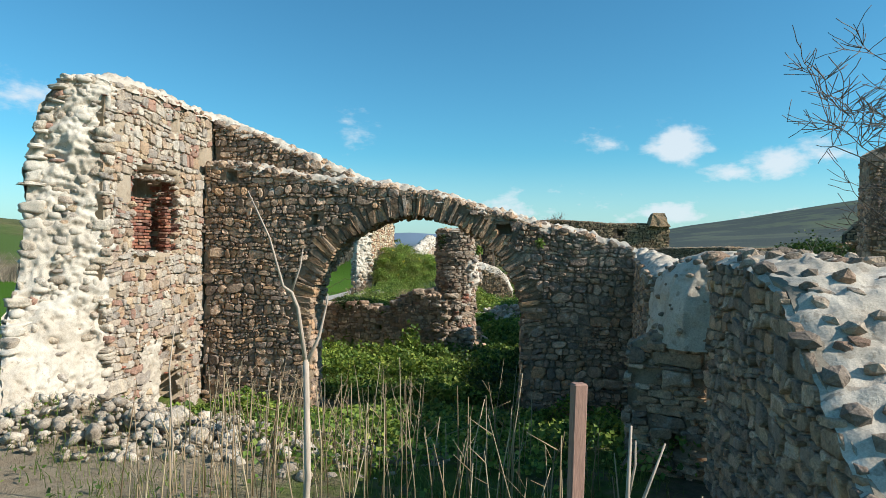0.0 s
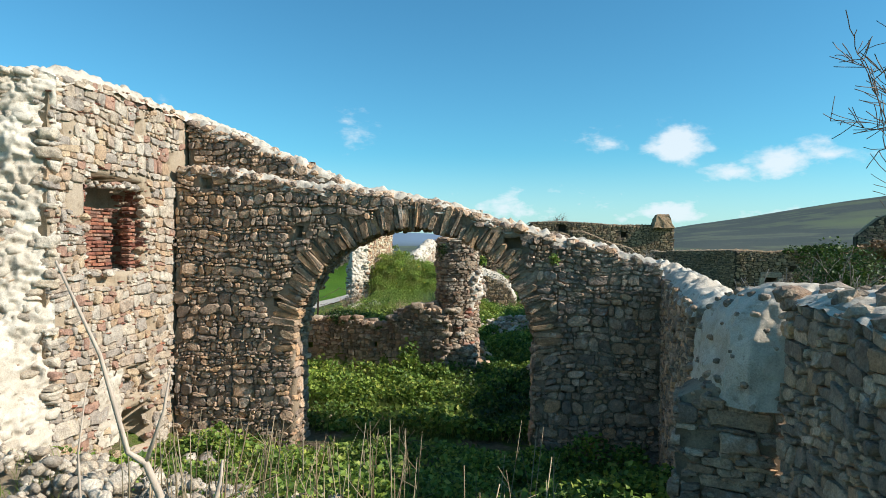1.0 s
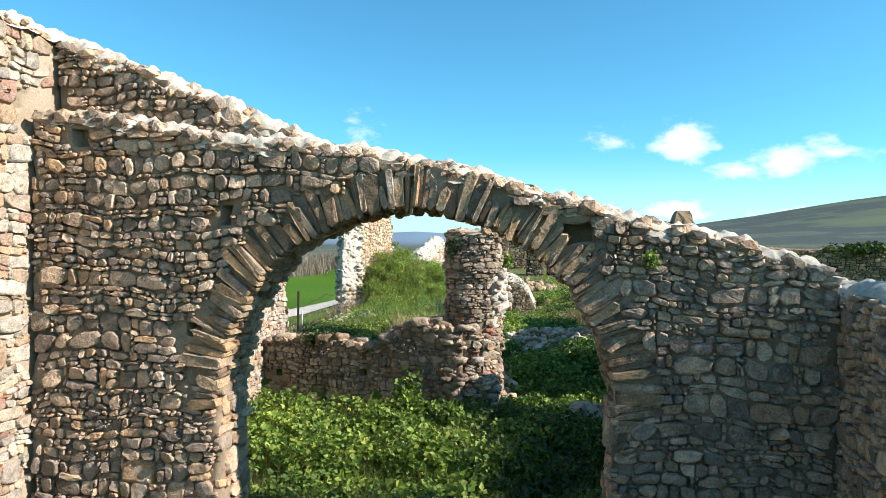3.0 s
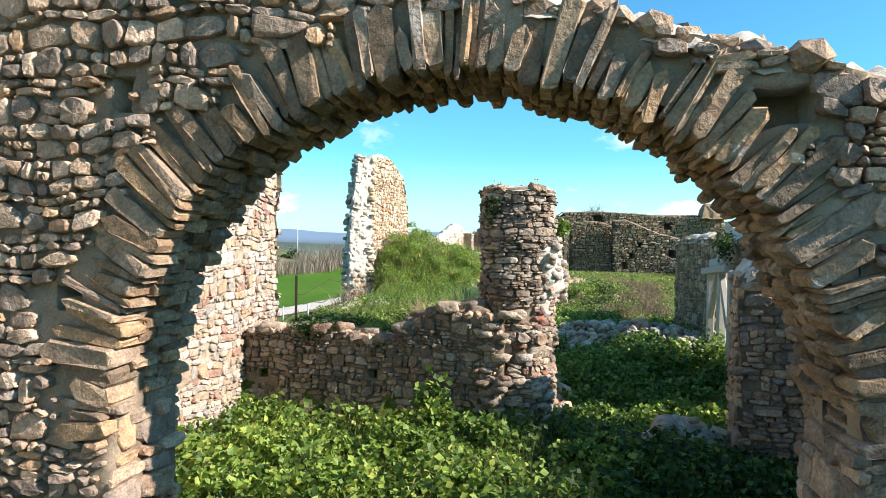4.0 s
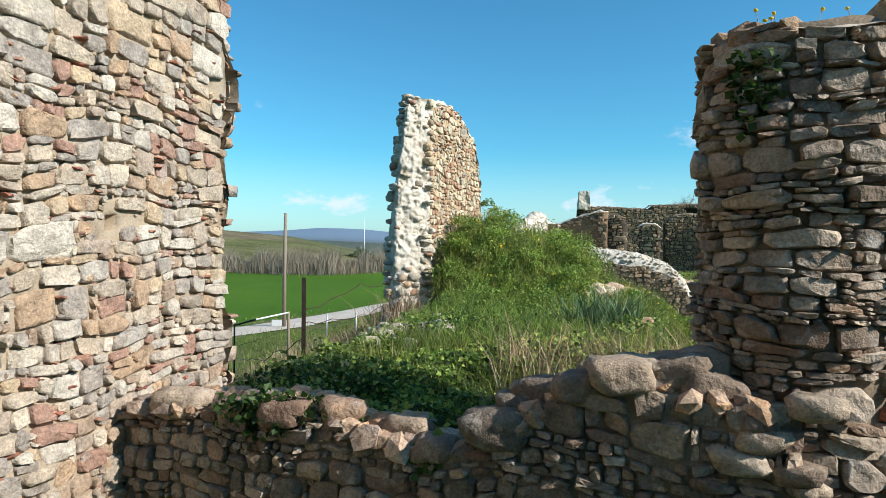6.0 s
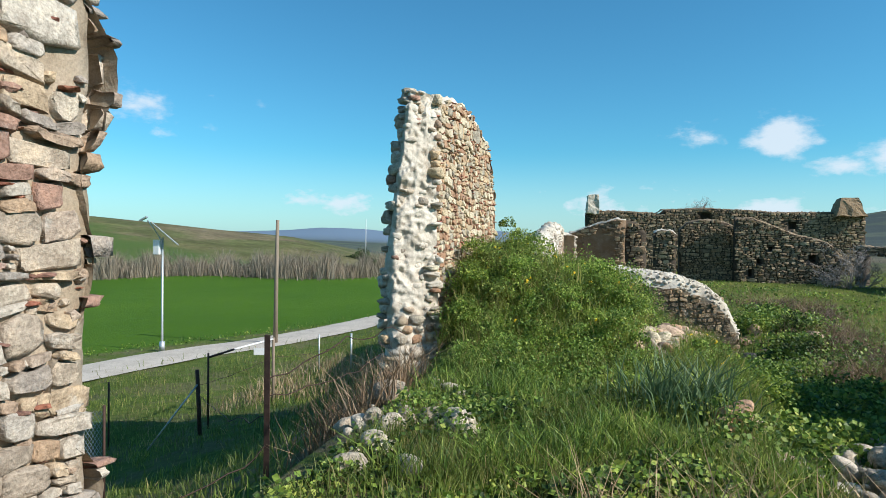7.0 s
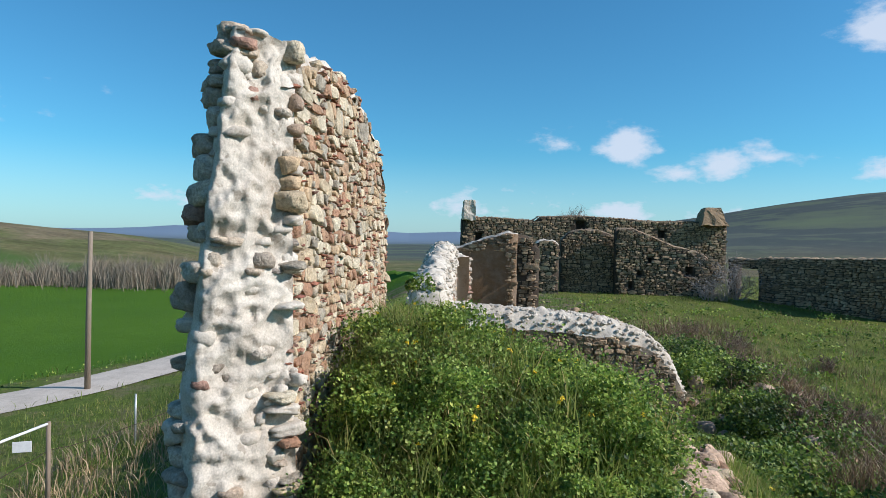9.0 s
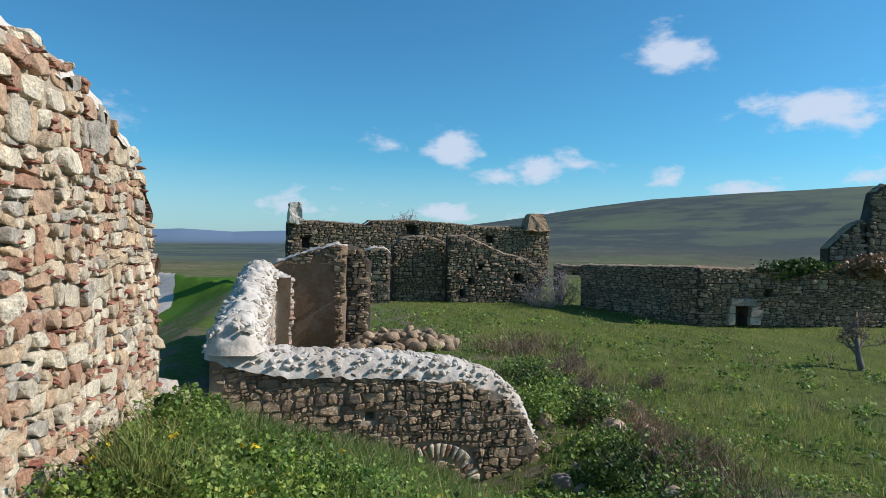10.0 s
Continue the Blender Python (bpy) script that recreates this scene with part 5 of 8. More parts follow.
cap_stones(far_wall.ob, pts, 420, 12, LIME, 0.06, 0.31)
cap_stones(far_wall.ob, pts, 90, 62, STONE_PALE, 0.06, 0.30)

back_top = prof((0, 2.3), (1.5, 2.5), (3.5, 2.75), (5.5, 3.0), (7.0, 3.25), (7.6, 3.1))
white_wall = Wall("wall_white", (-1.35, 39.7), (-1.35 + 0.9, 47.2), [(0, 7.6, -2.0, back_top)], 0.8, MORTAR_TAN,
                  "rubble wall running back under a broad white lime capping", (), seed=52, step=0.25)
white_wall.front(0.30, 0.19, None, 0.05, 0.014, lite=True)
white_wall.stones.build(white_wall.ob, STONE_CREAM, None)
pts = top_line(white_wall, back_top, steps(-0.4, 7.6, 16), -0.42, 1.0)
coping("coping", pts, LIME, white_wall.ob, "thick lumpy white lime capping", 0.38, 0.13, seed=12, step=0.1)
cap_stones(white_wall.ob, pts, 300, 13, LIME, 0.08, 0.34)
cap_stones(white_wall.ob, pts, 60, 63, STONE_PALE, 0.07, 0.32)


# right side: cross wall behind the arch, long wall with the propped gateway
stub_top = prof((0, 2.28), (0.15, 2.48), (0.5, 2.58), (1.0, 2.68), (2.4, 2.85))
stub = Wall("wall_cross", (3.42, 19.22), (3.42 + 1, 19.22 - 0.2), [(0, 2.4, -0.9, stub_top)], 0.7, MORTAR_DARK,
            "stump of a grey-brown cross wall, plants on top", [(0.95, 1.12, 1.32, 1.5, 0.3)], seed=61)
stub.front(0.2, 0.125, None, 0.05, 0.012)
stub.end(0, -1, -0.6, 2.35, 0.22, 0.13)
stub.stones.build(stub.ob, STONE_GREY, (4.2, 19.9, 1.5), 200)
pts = top_line(stub, stub_top, steps(0, 2.4, 6), -0.35, 0.85)
coping("coping", pts, LIME, stub.ob, "lumpy white lime mortar capping", 0.12, 0.08, seed=14)

gate_top = prof((0, 2.72), (1.5, 2.82), (4.5, 2.84), (6.0, 2.80), (7.2, 2.92), (8.4, 3.0), (9.0, 2.84), (11.0, 2.86), (13.0, 2.90))
gate_segs = [(0, 6.5, -0.9, gate_top), (6.5, 9.1, prof((6.5, 2.2), (7.2, 2.42), (7.8, 2.48), (8.5, 2.42), (9.1, 2.2)), gate_top), (9.1, 12.4, -0.9, gate_top)]
gate_wall = Wall("wall_gate", (7.05, 33.0), (4.75, 20.3), gate_segs, 0.7, MORTAR_DARK, "grey rubble yard wall with a gateway held up by timber", (), seed=62, step=0.22)
gate_wall.front(0.22, 0.14, None, 0.055, 0.011, lite=True)
gate_wall.end(0, -1, -0.6, 2.7, 0.2, 0.13)
gate_wall.end(6.5, 1, -0.6, 2.3, 0.2, 0.13)
gate_wall.end(9.1, -1, -0.6, 2.3, 0.2, 0.13)
gate_wall.stones.build(gate_wall.ob, STONE_DARK, (5.4, 24.0, 1.5), 200)
pts = top_line(gate_wall, gate_top, steps(0, 12.3, 24), -0.35, 0.8)
coping("coping", pts, LIME, gate_wall.ob, "lumpy pale mortar capping", 0.12, 0.10, seed=15, step=0.1)
cap_stones(gate_wall.ob, pts, 90, 16, STONE_DARK, 0.11)

# side wall out of view, added so its shadow falls on the room floor
room_top = prof((0, 2.95), (2.5, 2.9), (4.0, 2.8), (6.3, 2.5))
wall_room = Wall("wall_room_right", (5.55, 19.9), (4.75, 13.7), [(0, 6.25, -0.9, room_top)], 0.7, MORTAR_DARK, "unseen grey rubble side wall, added to shade the room floor", (), seed=64, step=0.3)
wall_room.front(0.40, 0.24, lite=True)
wall_room.end(6.25, 1, -0.6, 2.6, 0.24, 0.15)
wall_room.stones.build(wall_room.ob, STONE_GREY, None)
pts = top_line(wall_room, room_top, steps(0, 6.2, 10), -0.35, 0.8)
coping("coping", pts, LIME, wall_room.ob, "lumpy white lime mortar capping", 0.12, 0.10, seed=24)

# right side at the start: wall towards the arch, its corner, and the thick stump beside the camera
r1_top = prof((0, 2.95), (1.5, 2.92), (3.6, 2.86), (4.4, 2.80), (5.0, 2.70))
wall_r1 = Wall("wall_right_inner", (4.0, 13.4), (2.95, 9.2), [(0, 4.2, -0.9, r1_top)], 0.75, MORTAR_DARK, "grey rubble side wall with a white lime top", (), seed=71)
wall_r1.front(0.16, 0.115, None, 0.045, 0.012)
wall_r1.stones.build(wall_r1.ob, STONE_GREY, (3.0, 10, 2), 200)
pts = top_line(wall_r1, r1_top, steps(0, 4.15, 10), -0.37, 0.80)
coping("coping", pts, LIME, wall_r1.ob, "lumpy white lime mortar capping", 0.12, 0.06, seed=17)

r2_top = prof((0, 2.0), (0.25, 2.16), (0.6, 2.25), (1.1, 2.3))
wall_r2 = Wall("wall_right_corner", (2.36, 8.12), (3.30, 7.68), [(0, 1.0, -0.6, r2_top)], 1.0, MORTAR_DARK, "broken corner of grey rubble with pale plaster", [(0.52, 0.66, 0.72, 0.98, 0.3)], seed=72)
wall_r2.front(0.26, 0.10, None, 0.06, 0.010, cut=(0.04, 0.24))
wall_r2.end(0, -1, -0.4, 2.02, 0.22, 0.11, 0.06)
wall_r2.stones.build(wall_r2.ob, STONE_GREY, (2.8, 8, 1.8), 120)


def plaster_mass():
    """The rounded, plastered head of the broken corner."""
    plan = [(3.45, 9.60), (3.05, 9.50), (2.90, 9.15), (2.80, 8.70), (2.74, 8.25), (2.72, 7.90), (2.86, 7.68), (3.15, 7.60), (3.55, 7.55)]
    core = [(3.75, 9.5), (3.62, 9.2), (3.58, 8.9), (3.56, 8.6), (3.55, 8.4), (3.55, 8.25), (3.6, 8.1), (3.7, 8.0), (3.85, 7.95)]
    rise = [(2.02, 0.0), (2.16, 0.02), (2.35, 0.04), (2.65, 0.10), (2.88, 0.20), (3.02, 0.34), (3.12, 0.52), (3.18, 0.75), (3.20, 1.0)]
    nu, nv = 120, 70
    ts = np.linspace(0, len(plan) - 1, nu + 1)
    us = np.linspace(0, len(rise) - 1, nv + 1)
    verts, faces = [], []
    for t in ts:
        a = Vector((float(np.interp(t, range(9), [p[0] for p in plan])), float(np.interp(t, range(9), [p[1] for p in plan])), 0))
        b = Vector((float(np.interp(t, range(9), [p[0] for p in core])), float(np.interp(t, range(9), [p[1] for p in core])), 0))
        out = (a - b).normalized()
        drop = float(np.interp(t, [0, 2, 4, 8], [0.22, 0.10, 0.0, 0.0]))
        for u in us:
            z = float(np.interp(u, range(9), [r[0] for r in rise]))
            k = float(np.interp(u, range(9), [r[1] for r in rise]))
            p = a.lerp(b, k) + Vector((0, 0, z - drop * (z - 2.0)))
            n = 0.05 * noise.noise(p * 2.6) + 0.045 * (0.3 - abs(noise.noise(p * 5.5))) + 0.02 * noise.noise(p * 13)
            verts.append(tuple(p + (out * (1 - 0.6 * k) + Vector((0, 0, k))) * n))
    m = nv + 1
    for i in range(nu):
        for j in range(nv):
            faces.append((i * m + j, (i + 1) * m + j, (i + 1) * m + j + 1, i * m + j + 1))
    mesh_object("plastered_head", verts, faces, LIME, wall_r2.ob, "pale lime plaster over the broken corner")
    rows = np.array(verts).reshape(nu + 1, m, 3)
    rng = random.Random(721)
    for lo, hi, n, mat in ((0.10, 1.0, 60, STONE_MIX),):
        def surface(s, v, lo=lo, hi=hi):
            return Vector(rows[int(s * nu), int((lo + (hi - lo) * v) * nv)])
        studded(wall_r2.ob, surface, n, rng.randrange(999), mat, 0.05, 0.04)


plaster_mass()


def plaster(wall, u0, u1, v0, v1, keep, seed, out=0.045, step=0.018):
    """A ragged patch of lime plaster left on a wall face."""
    nu, nv = int((u1 - u0) / step), int((v1 - v0) / step)
    verts, faces, index = [], [], {}

    def vert(i, j):
        if (i, j) not in index:
            p = wall.at(u0 + i * step, v0 + j * step, out)
            index[i, j] = len(verts)
            verts.append(tuple(p + wall.N * (wobble(p, 5, 0.03) + wobble(p, 14, 0.02)) + wobble3(p + Vector((seed, 0, 0)), 9, 0.02)))
        return index[i, j]

    for i in range(nu):
        for j in range(nv):
            u, v = u0 + (i + 0.5) * step, v0 + (j + 0.5) * step
            rag = noise.noise(Vector((u * 3.2, v * 3.2, seed))) * 0.6 + noise.noise(Vector((u * 8, v * 8, seed))) * 0.4
            if keep(u, v) + rag * 0.5 > 0:
                faces.append((vert(i, j), vert(i + 1, j), vert(i + 1, j + 1), vert(i, j + 1)))
    mesh_object("plaster", verts, faces, LIME, wall.ob, "ragged patch of pale lime plaster")


pin_stones(wall_r2, 420, 521, STONE_GREY, 0.055)
pin_stones(wall_r1, 900, 522, STONE_GREY, 0.045)
plaster(left_wall, 0.8, 1.9, 0.0, 1.7, lambda u, v: min(0.3, (1.72 - u) * 1.5, (u - 1.05) * 1.5, (1.25 - v)), 6, 0.05)

r3_top = prof((0, 3.12), (1.0, 3.12), (1.9, 3.06), (2.4, 2.86), (2.7, 2.66), (3.1, 2.34), (3.5, 2.12), (3.9, 1.84), (4.5, 1.35), (5.1, 0.9))
wall_r3 = Wall("wall_right_outer", (3.15, 7.60), (2.36, 2.70), [(0, 4.95, -0.6, r3_top)], 1.15, MORTAR_PALE, "thick grey rubble wall stump with a broad white lime top", (), seed=73)
wall_r3.front(0.155, 0.115, None, 0.05, 0.014)
wall_r3.stones.build(wall_r3.ob, STONE_GREY, (2.9, 6, 2.2), 300)
pts = top_line(wall_r3, r3_top, steps(0, 4.9, 16), -0.62, 1.3)
coping("coping", pts, LIME, wall_r3.ob, "lumpy white lime mortar capping", 0.06, 0.055, seed=19, across=24, drop=0.05)
cap_stones(wall_r3.ob, pts, 120, 20, STONE_MIX, 0.10, 0.02)


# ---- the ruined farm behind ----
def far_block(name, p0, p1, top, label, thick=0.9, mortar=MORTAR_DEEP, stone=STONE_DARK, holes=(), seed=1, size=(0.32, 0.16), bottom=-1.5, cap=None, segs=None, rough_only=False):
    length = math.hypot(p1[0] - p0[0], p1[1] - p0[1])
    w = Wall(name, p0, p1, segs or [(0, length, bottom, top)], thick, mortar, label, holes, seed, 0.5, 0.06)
    if stone:
        w.front(size[0], size[1], (lambda u, v: v > 3.1 + 0.3 * math.sin(u * 4) or u > 2.7 or math.sin(u * 9 + v * 4) > 0.93) if rough_only else None, 0.10, 0.022, lo=-0.8, lite=True)
        w.stones.build(w.ob, stone, None)
    if cap:
        pts = top_line(w, top, steps(0, length, max(6, int(length / 0.6))), -thick / 2, thick * 0.95)
        coping("coping", pts, cap, w.ob, "ragged mortar capping", 0.05, 0.11, seed=seed, step=0.10, across=9, drop=0.05)
    return w


far_block("wall_brown", (0.1, 56.3), (3.3, 55.7), prof((0, 3.15), (0.8, 3.45), (1.8, 3.8), (2.9, 4.1), (3.3, 4.0)), "gable stump with brown render and a pale broken edge", stone=STONE_DARK, rough_only=True, mortar=MORTAR_BROWN, seed=81, cap=LIME)
far_block("wall_brown_pier", (3.3, 55.9), (4.4, 55.7), prof((0, 4.05), (0.5, 4.0), (0.9, 3.7), (1.1, 3.3)), "broken rubble edge beside the brown gable", seed=82)
w = far_block("wall_brown_return", (0.05, 47.4), (0.12, 56.4), prof((0, 3.1), (9, 3.0)), "pale rubble wall joining the brown gable", stone=STONE_CREAM, mortar=MORTAR_TAN, seed=83, cap=LIME)
far_block("wall_pier", (7.8, 72.3), (9.5, 72.0), prof((0, 3.55), (0.4, 3.75), (1.4, 3.7), (1.7, 3.4)), "dark rubble pier with a pale top", thick=1.6, seed=84, cap=LIME)
far_block("wall_round_gable", (10.2, 74.2), (14.8, 73.8), prof((0, 3.8), (0.6, 4.4), (1.6, 4.65), (2.8, 4.6), (3.9, 4.3), (4.6, 3.6)), "dark rubble gable with a rounded head", seed=85, cap=STONE_DARK)
far_block("wall_stepped", (14.0, 72.6), (21.3, 71.6), prof((0, 4.7), (1.2, 4.75), (2.6, 4.2), (4.2, 3.5), (5.5, 3.2), (6.6, 2.9), (7.3, 1.9)), "dark rubble wall, its top broken in steps, with small openings",
          holes=[(5.2, 5.7, 1.35, 1.95, 0.6), (1.6, 1.95, 1.2, 1.6, 0.5), (2.4, 2.7, 2.2, 2.6, 0.5), (1.0, 1.3, 0.2, 0.8, 0.5)], seed=86, cap=STONE_DARK)
far_block("wall_farm", (4.05, 90.5), (31.0, 88.5), prof((0, 5.95), (3, 6.0), (7.7, 5.75), (7.8, 6.15), (12, 6.3), (16.5, 6.1), (19, 5.9), (23, 5.95), (26.9, 5.9)), "long dark rubble wall of a ruined farmhouse",
          holes=[(11.6, 12.6, 4.9, 5.8, 0.7), (20.0, 20.8, 4.2, 5.0, 0.7), (1.4, 2.1, 3.4, 4.4, 0.7)], seed=87, size=(0.42, 0.20), cap=STONE_DARK)
far_block("wall_farm_side", (4.1, 92.5), (4.1, 90.4), prof((0, 5.9), (2, 5.9)), "end of the farmhouse wall", seed=88, stone=None)


def box_thing(name, x0, x1, y0, y1, z0, z1, material, label, category, taper=0.0, seed=0):
    """A block of worn masonry, denser than a box, with uneven faces."""
    bm = bmesh.new()
    bmesh.ops.create_cube(bm, size=1)
    bmesh.ops.subdivide_edges(bm, edges=bm.edges[:], cuts=7, use_grid_fill=True)
    for v in bm.verts:
        k = 1 - taper * (v.co.z + 0.5)
        p = Vector(((x0 + x1) / 2 + v.co.x * (x1 - x0) * k, (y0 + y1) / 2 + v.co.y * (y1 - y0) * k, (z0 + z1) / 2 + v.co.z * (z1 - z0)))
        v.co = p + wobble3(p + Vector((seed, 0, 0)), 1.1, 0.16) + wobble3(p, 3.0, 0.08)
    me = bpy.data.meshes.new(name)
    bm.to_mesh(me)
    bm.free()
    me.materials.append(material)
    ob = new(name, me)
    return tagged(ob, label, category)


box_thing("chimney", 4.1, 5.4, 89.5, 91, 5.7, 7.7, LIME, "white-plastered chimney stump on the ruined farmhouse", "chimney", 0.15, 1)
box_thing("turret", 28.0, 30.9, 87.8, 90.0, 5.6, 7.4, STONE_DARK, "ragged dark masonry stump on the wall corner", "ruin", 0.5, 2)

# the long wall to the right, its doorway, and the tall ruin at the far corner
far_block("wall_long_a", (22.4, 71.8), (26.9, 61.0), prof((0, 2.7), (1.8, 2.6), (3, 2.75), (8, 2.9), (11.7, 3.0)), "long dark rubble wall with an arched gap", seed=91,
          segs=[(0, 0.5, -1.5, prof((0, 2.6), (1, 2.7))), (0.5, 2.6, 2.0, prof((0, 2.6), (3, 2.7))), (2.6, 11.7, -1.5, prof((0, 2.7), (12, 3.0)))], cap=STONE_DARK)
LB = (26.9, 61.0)
far_block("wall_long_b", LB, (46.0, 57.2), prof((0, 3.0), (3, 2.9), (6, 3.0), (10, 2.8), (19.5, 3.0)), "long dark rubble wall with a low stone-framed doorway", seed=92,
          holes=[(2.45, 3.5, -1.0, 0.55, 0.75), (4.6, 5.0, 1.2, 1.6, 0.5)], cap=STONE_DARK)
LU = Vector((46.0 - LB[0], 57.2 - LB[1], 0)).normalized()


def door_frame():
    holder = new("doorway_frame")
    base = Vector((*LB, 0)) + LU * 2.97 + Vector((0, -0.12, 0))
    holder.matrix_world = Matrix.Translation(base + Vector((0, 0, -0.9)))
    tagged(holder, "dressed pale stone frame of a half-buried doorway", "doorway")
    rng = random.Random(4)
    for name, du, z, w, h in (("lintel", 0.0, 0.80, 1.75, 0.48), ("jamb_block", -0.82, -0.30, 0.50, 0.75), ("jamb_block", -0.78, 0.32, 0.42, 0.46), ("jamb_block", 0.82, -0.40, 0.72, 0.50), ("jamb_block", 0.92, 0.08, 0.86, 0.46), ("jamb_block", 0.78, 0.40, 0.5, 0.3)):
        bm = bmesh.new()
        bmesh.ops.create_cube(bm, size=1, matrix=Matrix.Diagonal((w, 0.4, h - 0.02, 1)))
        bmesh.ops.bevel(bm, geom=bm.edges[:], offset=0.03, segments=2, affect="EDGES")
        ob = part(name, bm, STONE_PALE, holder)
        ob.matrix_world = Matrix.Translation(base + LU * du + Vector((0, 0, z))) @ Matrix.Rotation(math.atan2(LU.y, LU.x), 4, "Z")


door_frame()
far_block("wall_tower", (40.6, 60.3), (47.5, 58.6), prof((0, 5.9), (0.2, 7.6), (0.5, 8.3), (1.2, 8.9), (2.5, 9.0), (7, 9.0)), "tall dark ruined tower wall above the yard", thick=0.9, seed=93, size=(0.5, 0.28), cap=STONE_DARK)
far_block("wall_tower_flank", (38.0, 61.1), (40.6, 60.4), prof((0, 4.4), (0.6, 5.0), (1.2, 5.6), (1.9, 6.2), (2.7, 6.4)), "lower shoulder of the ruined tower", thick=0.9, seed=94, size=(0.5, 0.28), cap=STONE_DARK)


# ---- plants ----
LEAF_GREEN = leaf_material("fresh_green_leaf", [(0.00, (0.052, 0.105, 0.026)), (0.40, (0.141, 0.249, 0.050)), (0.75, (0.260, 0.375, 0.074)), (1.00, (0.416, 0.475, 0.127))])
LEAF_BUSH = leaf_material("olive_bush_leaf", [(0.00, (0.076, 0.142, 0.041)), (0.40, (0.176, 0.309, 0.070)), (0.80, (0.317, 0.461, 0.109)), (1.00, (0.473, 0.570, 0.195))], 0.2, 0.45)
LEAF_DARK = leaf_material("dark_ivy_and_shade_leaf", [(0.0, (0.022, 0.052, 0.012)), (0.5, (0.043, 0.092, 0.019)), (1.0, (0.090, 0.150, 0.035))], 0.15)
GRASS = leaf_material("grass_blade", [(0.00, (0.111, 0.169, 0.037)), (0.50, (0.196, 0.278, 0.066)), (0.85, (0.296, 0.355, 0.111)), (1.00, (0.482, 0.388, 0.218))], 0.25, 0.5)
DRY = leaf_material("dry_stalk", [(0.0, (0.20, 0.14, 0.09)), (0.5, (0.32, 0.25, 0.17)), (1.0, (0.45, 0.38, 0.28))], 0, 0.1)
SCRUB = leaf_material("bare_brown_scrub", [(0.0, (0.135, 0.088, 0.056)), (0.5, (0.230, 0.155, 0.105)), (1.0, (0.338, 0.243, 0.168))], 0, 0.1)
BLUE_LEAF = leaf_material("blue_green_blade", [(0.0, (0.06, 0.12, 0.06)), (1.0, (0.13, 0.21, 0.11))], 0, 0.25)


def leaves(name, centres, size, material, label, category, rs, up=0.35, slim=0.45, parent=None):
    """Many small folded leaves round the given centres."""
    n = len(centres)
    d = rs.normal(size=(n, 3))
    d[:, 2] = np.abs(d[:, 2]) * 0.5 + up * rs.rand(n)
    d /= np.linalg.norm(d, axis=1)[:, None]
    nrm = rs.normal(size=(n, 3))
    nrm[:, 2] = np.abs(nrm[:, 2]) + 0.5
    side = np.cross(d, nrm)
    side /= np.linalg.norm(side, axis=1)[:, None] + 1e-9
    fold = np.cross(side, d)
    s = (size * rs.uniform(0.6, 1.4, n))[:, None]
    base = centres - d * s * 0.5
    a, b, c, e = base, base + d * s * 0.5 + side * s * slim + fold * s * 0.08, base + d * s, base + d * s * 0.5 - side * s * slim + fold * s * 0.08
    co = np.stack([a, b, c, e], 1).reshape(-1, 3)
    ob = bulk(name, co, np.arange(n * 4).reshape(-1, 4), material, parent)
    if parent is None:
        tagged(ob, label, category, kind="stuff")
    return ob


def blades(name, roots, height, width, material, label, category, rs, lean=0.35, parent=None):
    """Grass or stalks: narrow bent blades that rise from the roots."""
    n = len(roots)
    h = (height * rs.uniform(0.5, 1.4, n))[:, None]
    a = rs.uniform(0, 2 * np.pi, n)
    side = np.stack([np.cos(a), np.sin(a), np.zeros(n)], 1)
    tip = np.stack([rs.normal(0, lean, n), rs.normal(0, lean, n), np.ones(n)], 1)
    mid = np.stack([tip[:, 0] * 0.35, tip[:, 1] * 0.35, np.full(n, 0.6)], 1)
    w = (width * rs.uniform(0.6, 1.4, n))[:, None]
    p0, p1, p2, p3, p4, p5 = roots - side * w / 2, roots + side * w / 2, roots + mid * h + side * w * 0.4, roots + mid * h - side * w * 0.4, roots + tip * h + side * w * 0.06, roots + tip * h - side * w * 0.06
    co = np.stack([p0, p1, p2, p3, p4, p5], 1).reshape(-1, 3)
    i = np.arange(n)[:, None] * 6
    quads = np.concatenate([i + np.array([[0, 1, 2, 3]]), i + np.array([[3, 2, 4, 5]])], 1).reshape(-1, 4)
    ob = bulk(name, co, quads, material, parent)
    if parent is None:
        tagged(ob, label, category, kind="stuff")
    return ob


def clump_noise(x, y, seed=0.0):
    v = np.sin(x * 1.9 + seed + 1.7 * np.sin(y * 1.3 + seed)) + np.sin(y * 2.3 - seed + 1.3 * np.sin(x * 1.7)) + 0.6 * np.sin(x * 5.1 + 2 * np.sin(y * 4.0)) + 0.6 * np.sin(y * 5.7 + 2 * np.sin(x * 4.4 + seed))
    return v / 3.2


def scatter(rs, n, x0, x1, y0, y1, keep, lift=0.0, layer=0.0):
    """Random places on the ground inside a rectangle, thinned by keep(x, y) in 0..1."""
    x, y = rs.uniform(x0, x1, n), rs.uniform(y0, y1, n)
    ok = rs.rand(n) < keep(x, y)
    x, y = x[ok], y[ok]
    z = ground_z(x, y) + lift
    if layer:
        hump = np.clip(0.55 + 0.6 * clump_noise(x, y, 2.0), 0.08, 1.3)
        z = z + layer * hump * rs.rand(len(x)) ** 0.6
    return np.stack([x, y, z], 1)


def in_room(x, y):
    return ((y + 0.14 * x > 14.9) & (y + 0.255 * x < 20.35) & (x > wall_line(y) + 0.1) & (x < 4.6)).astype(float)


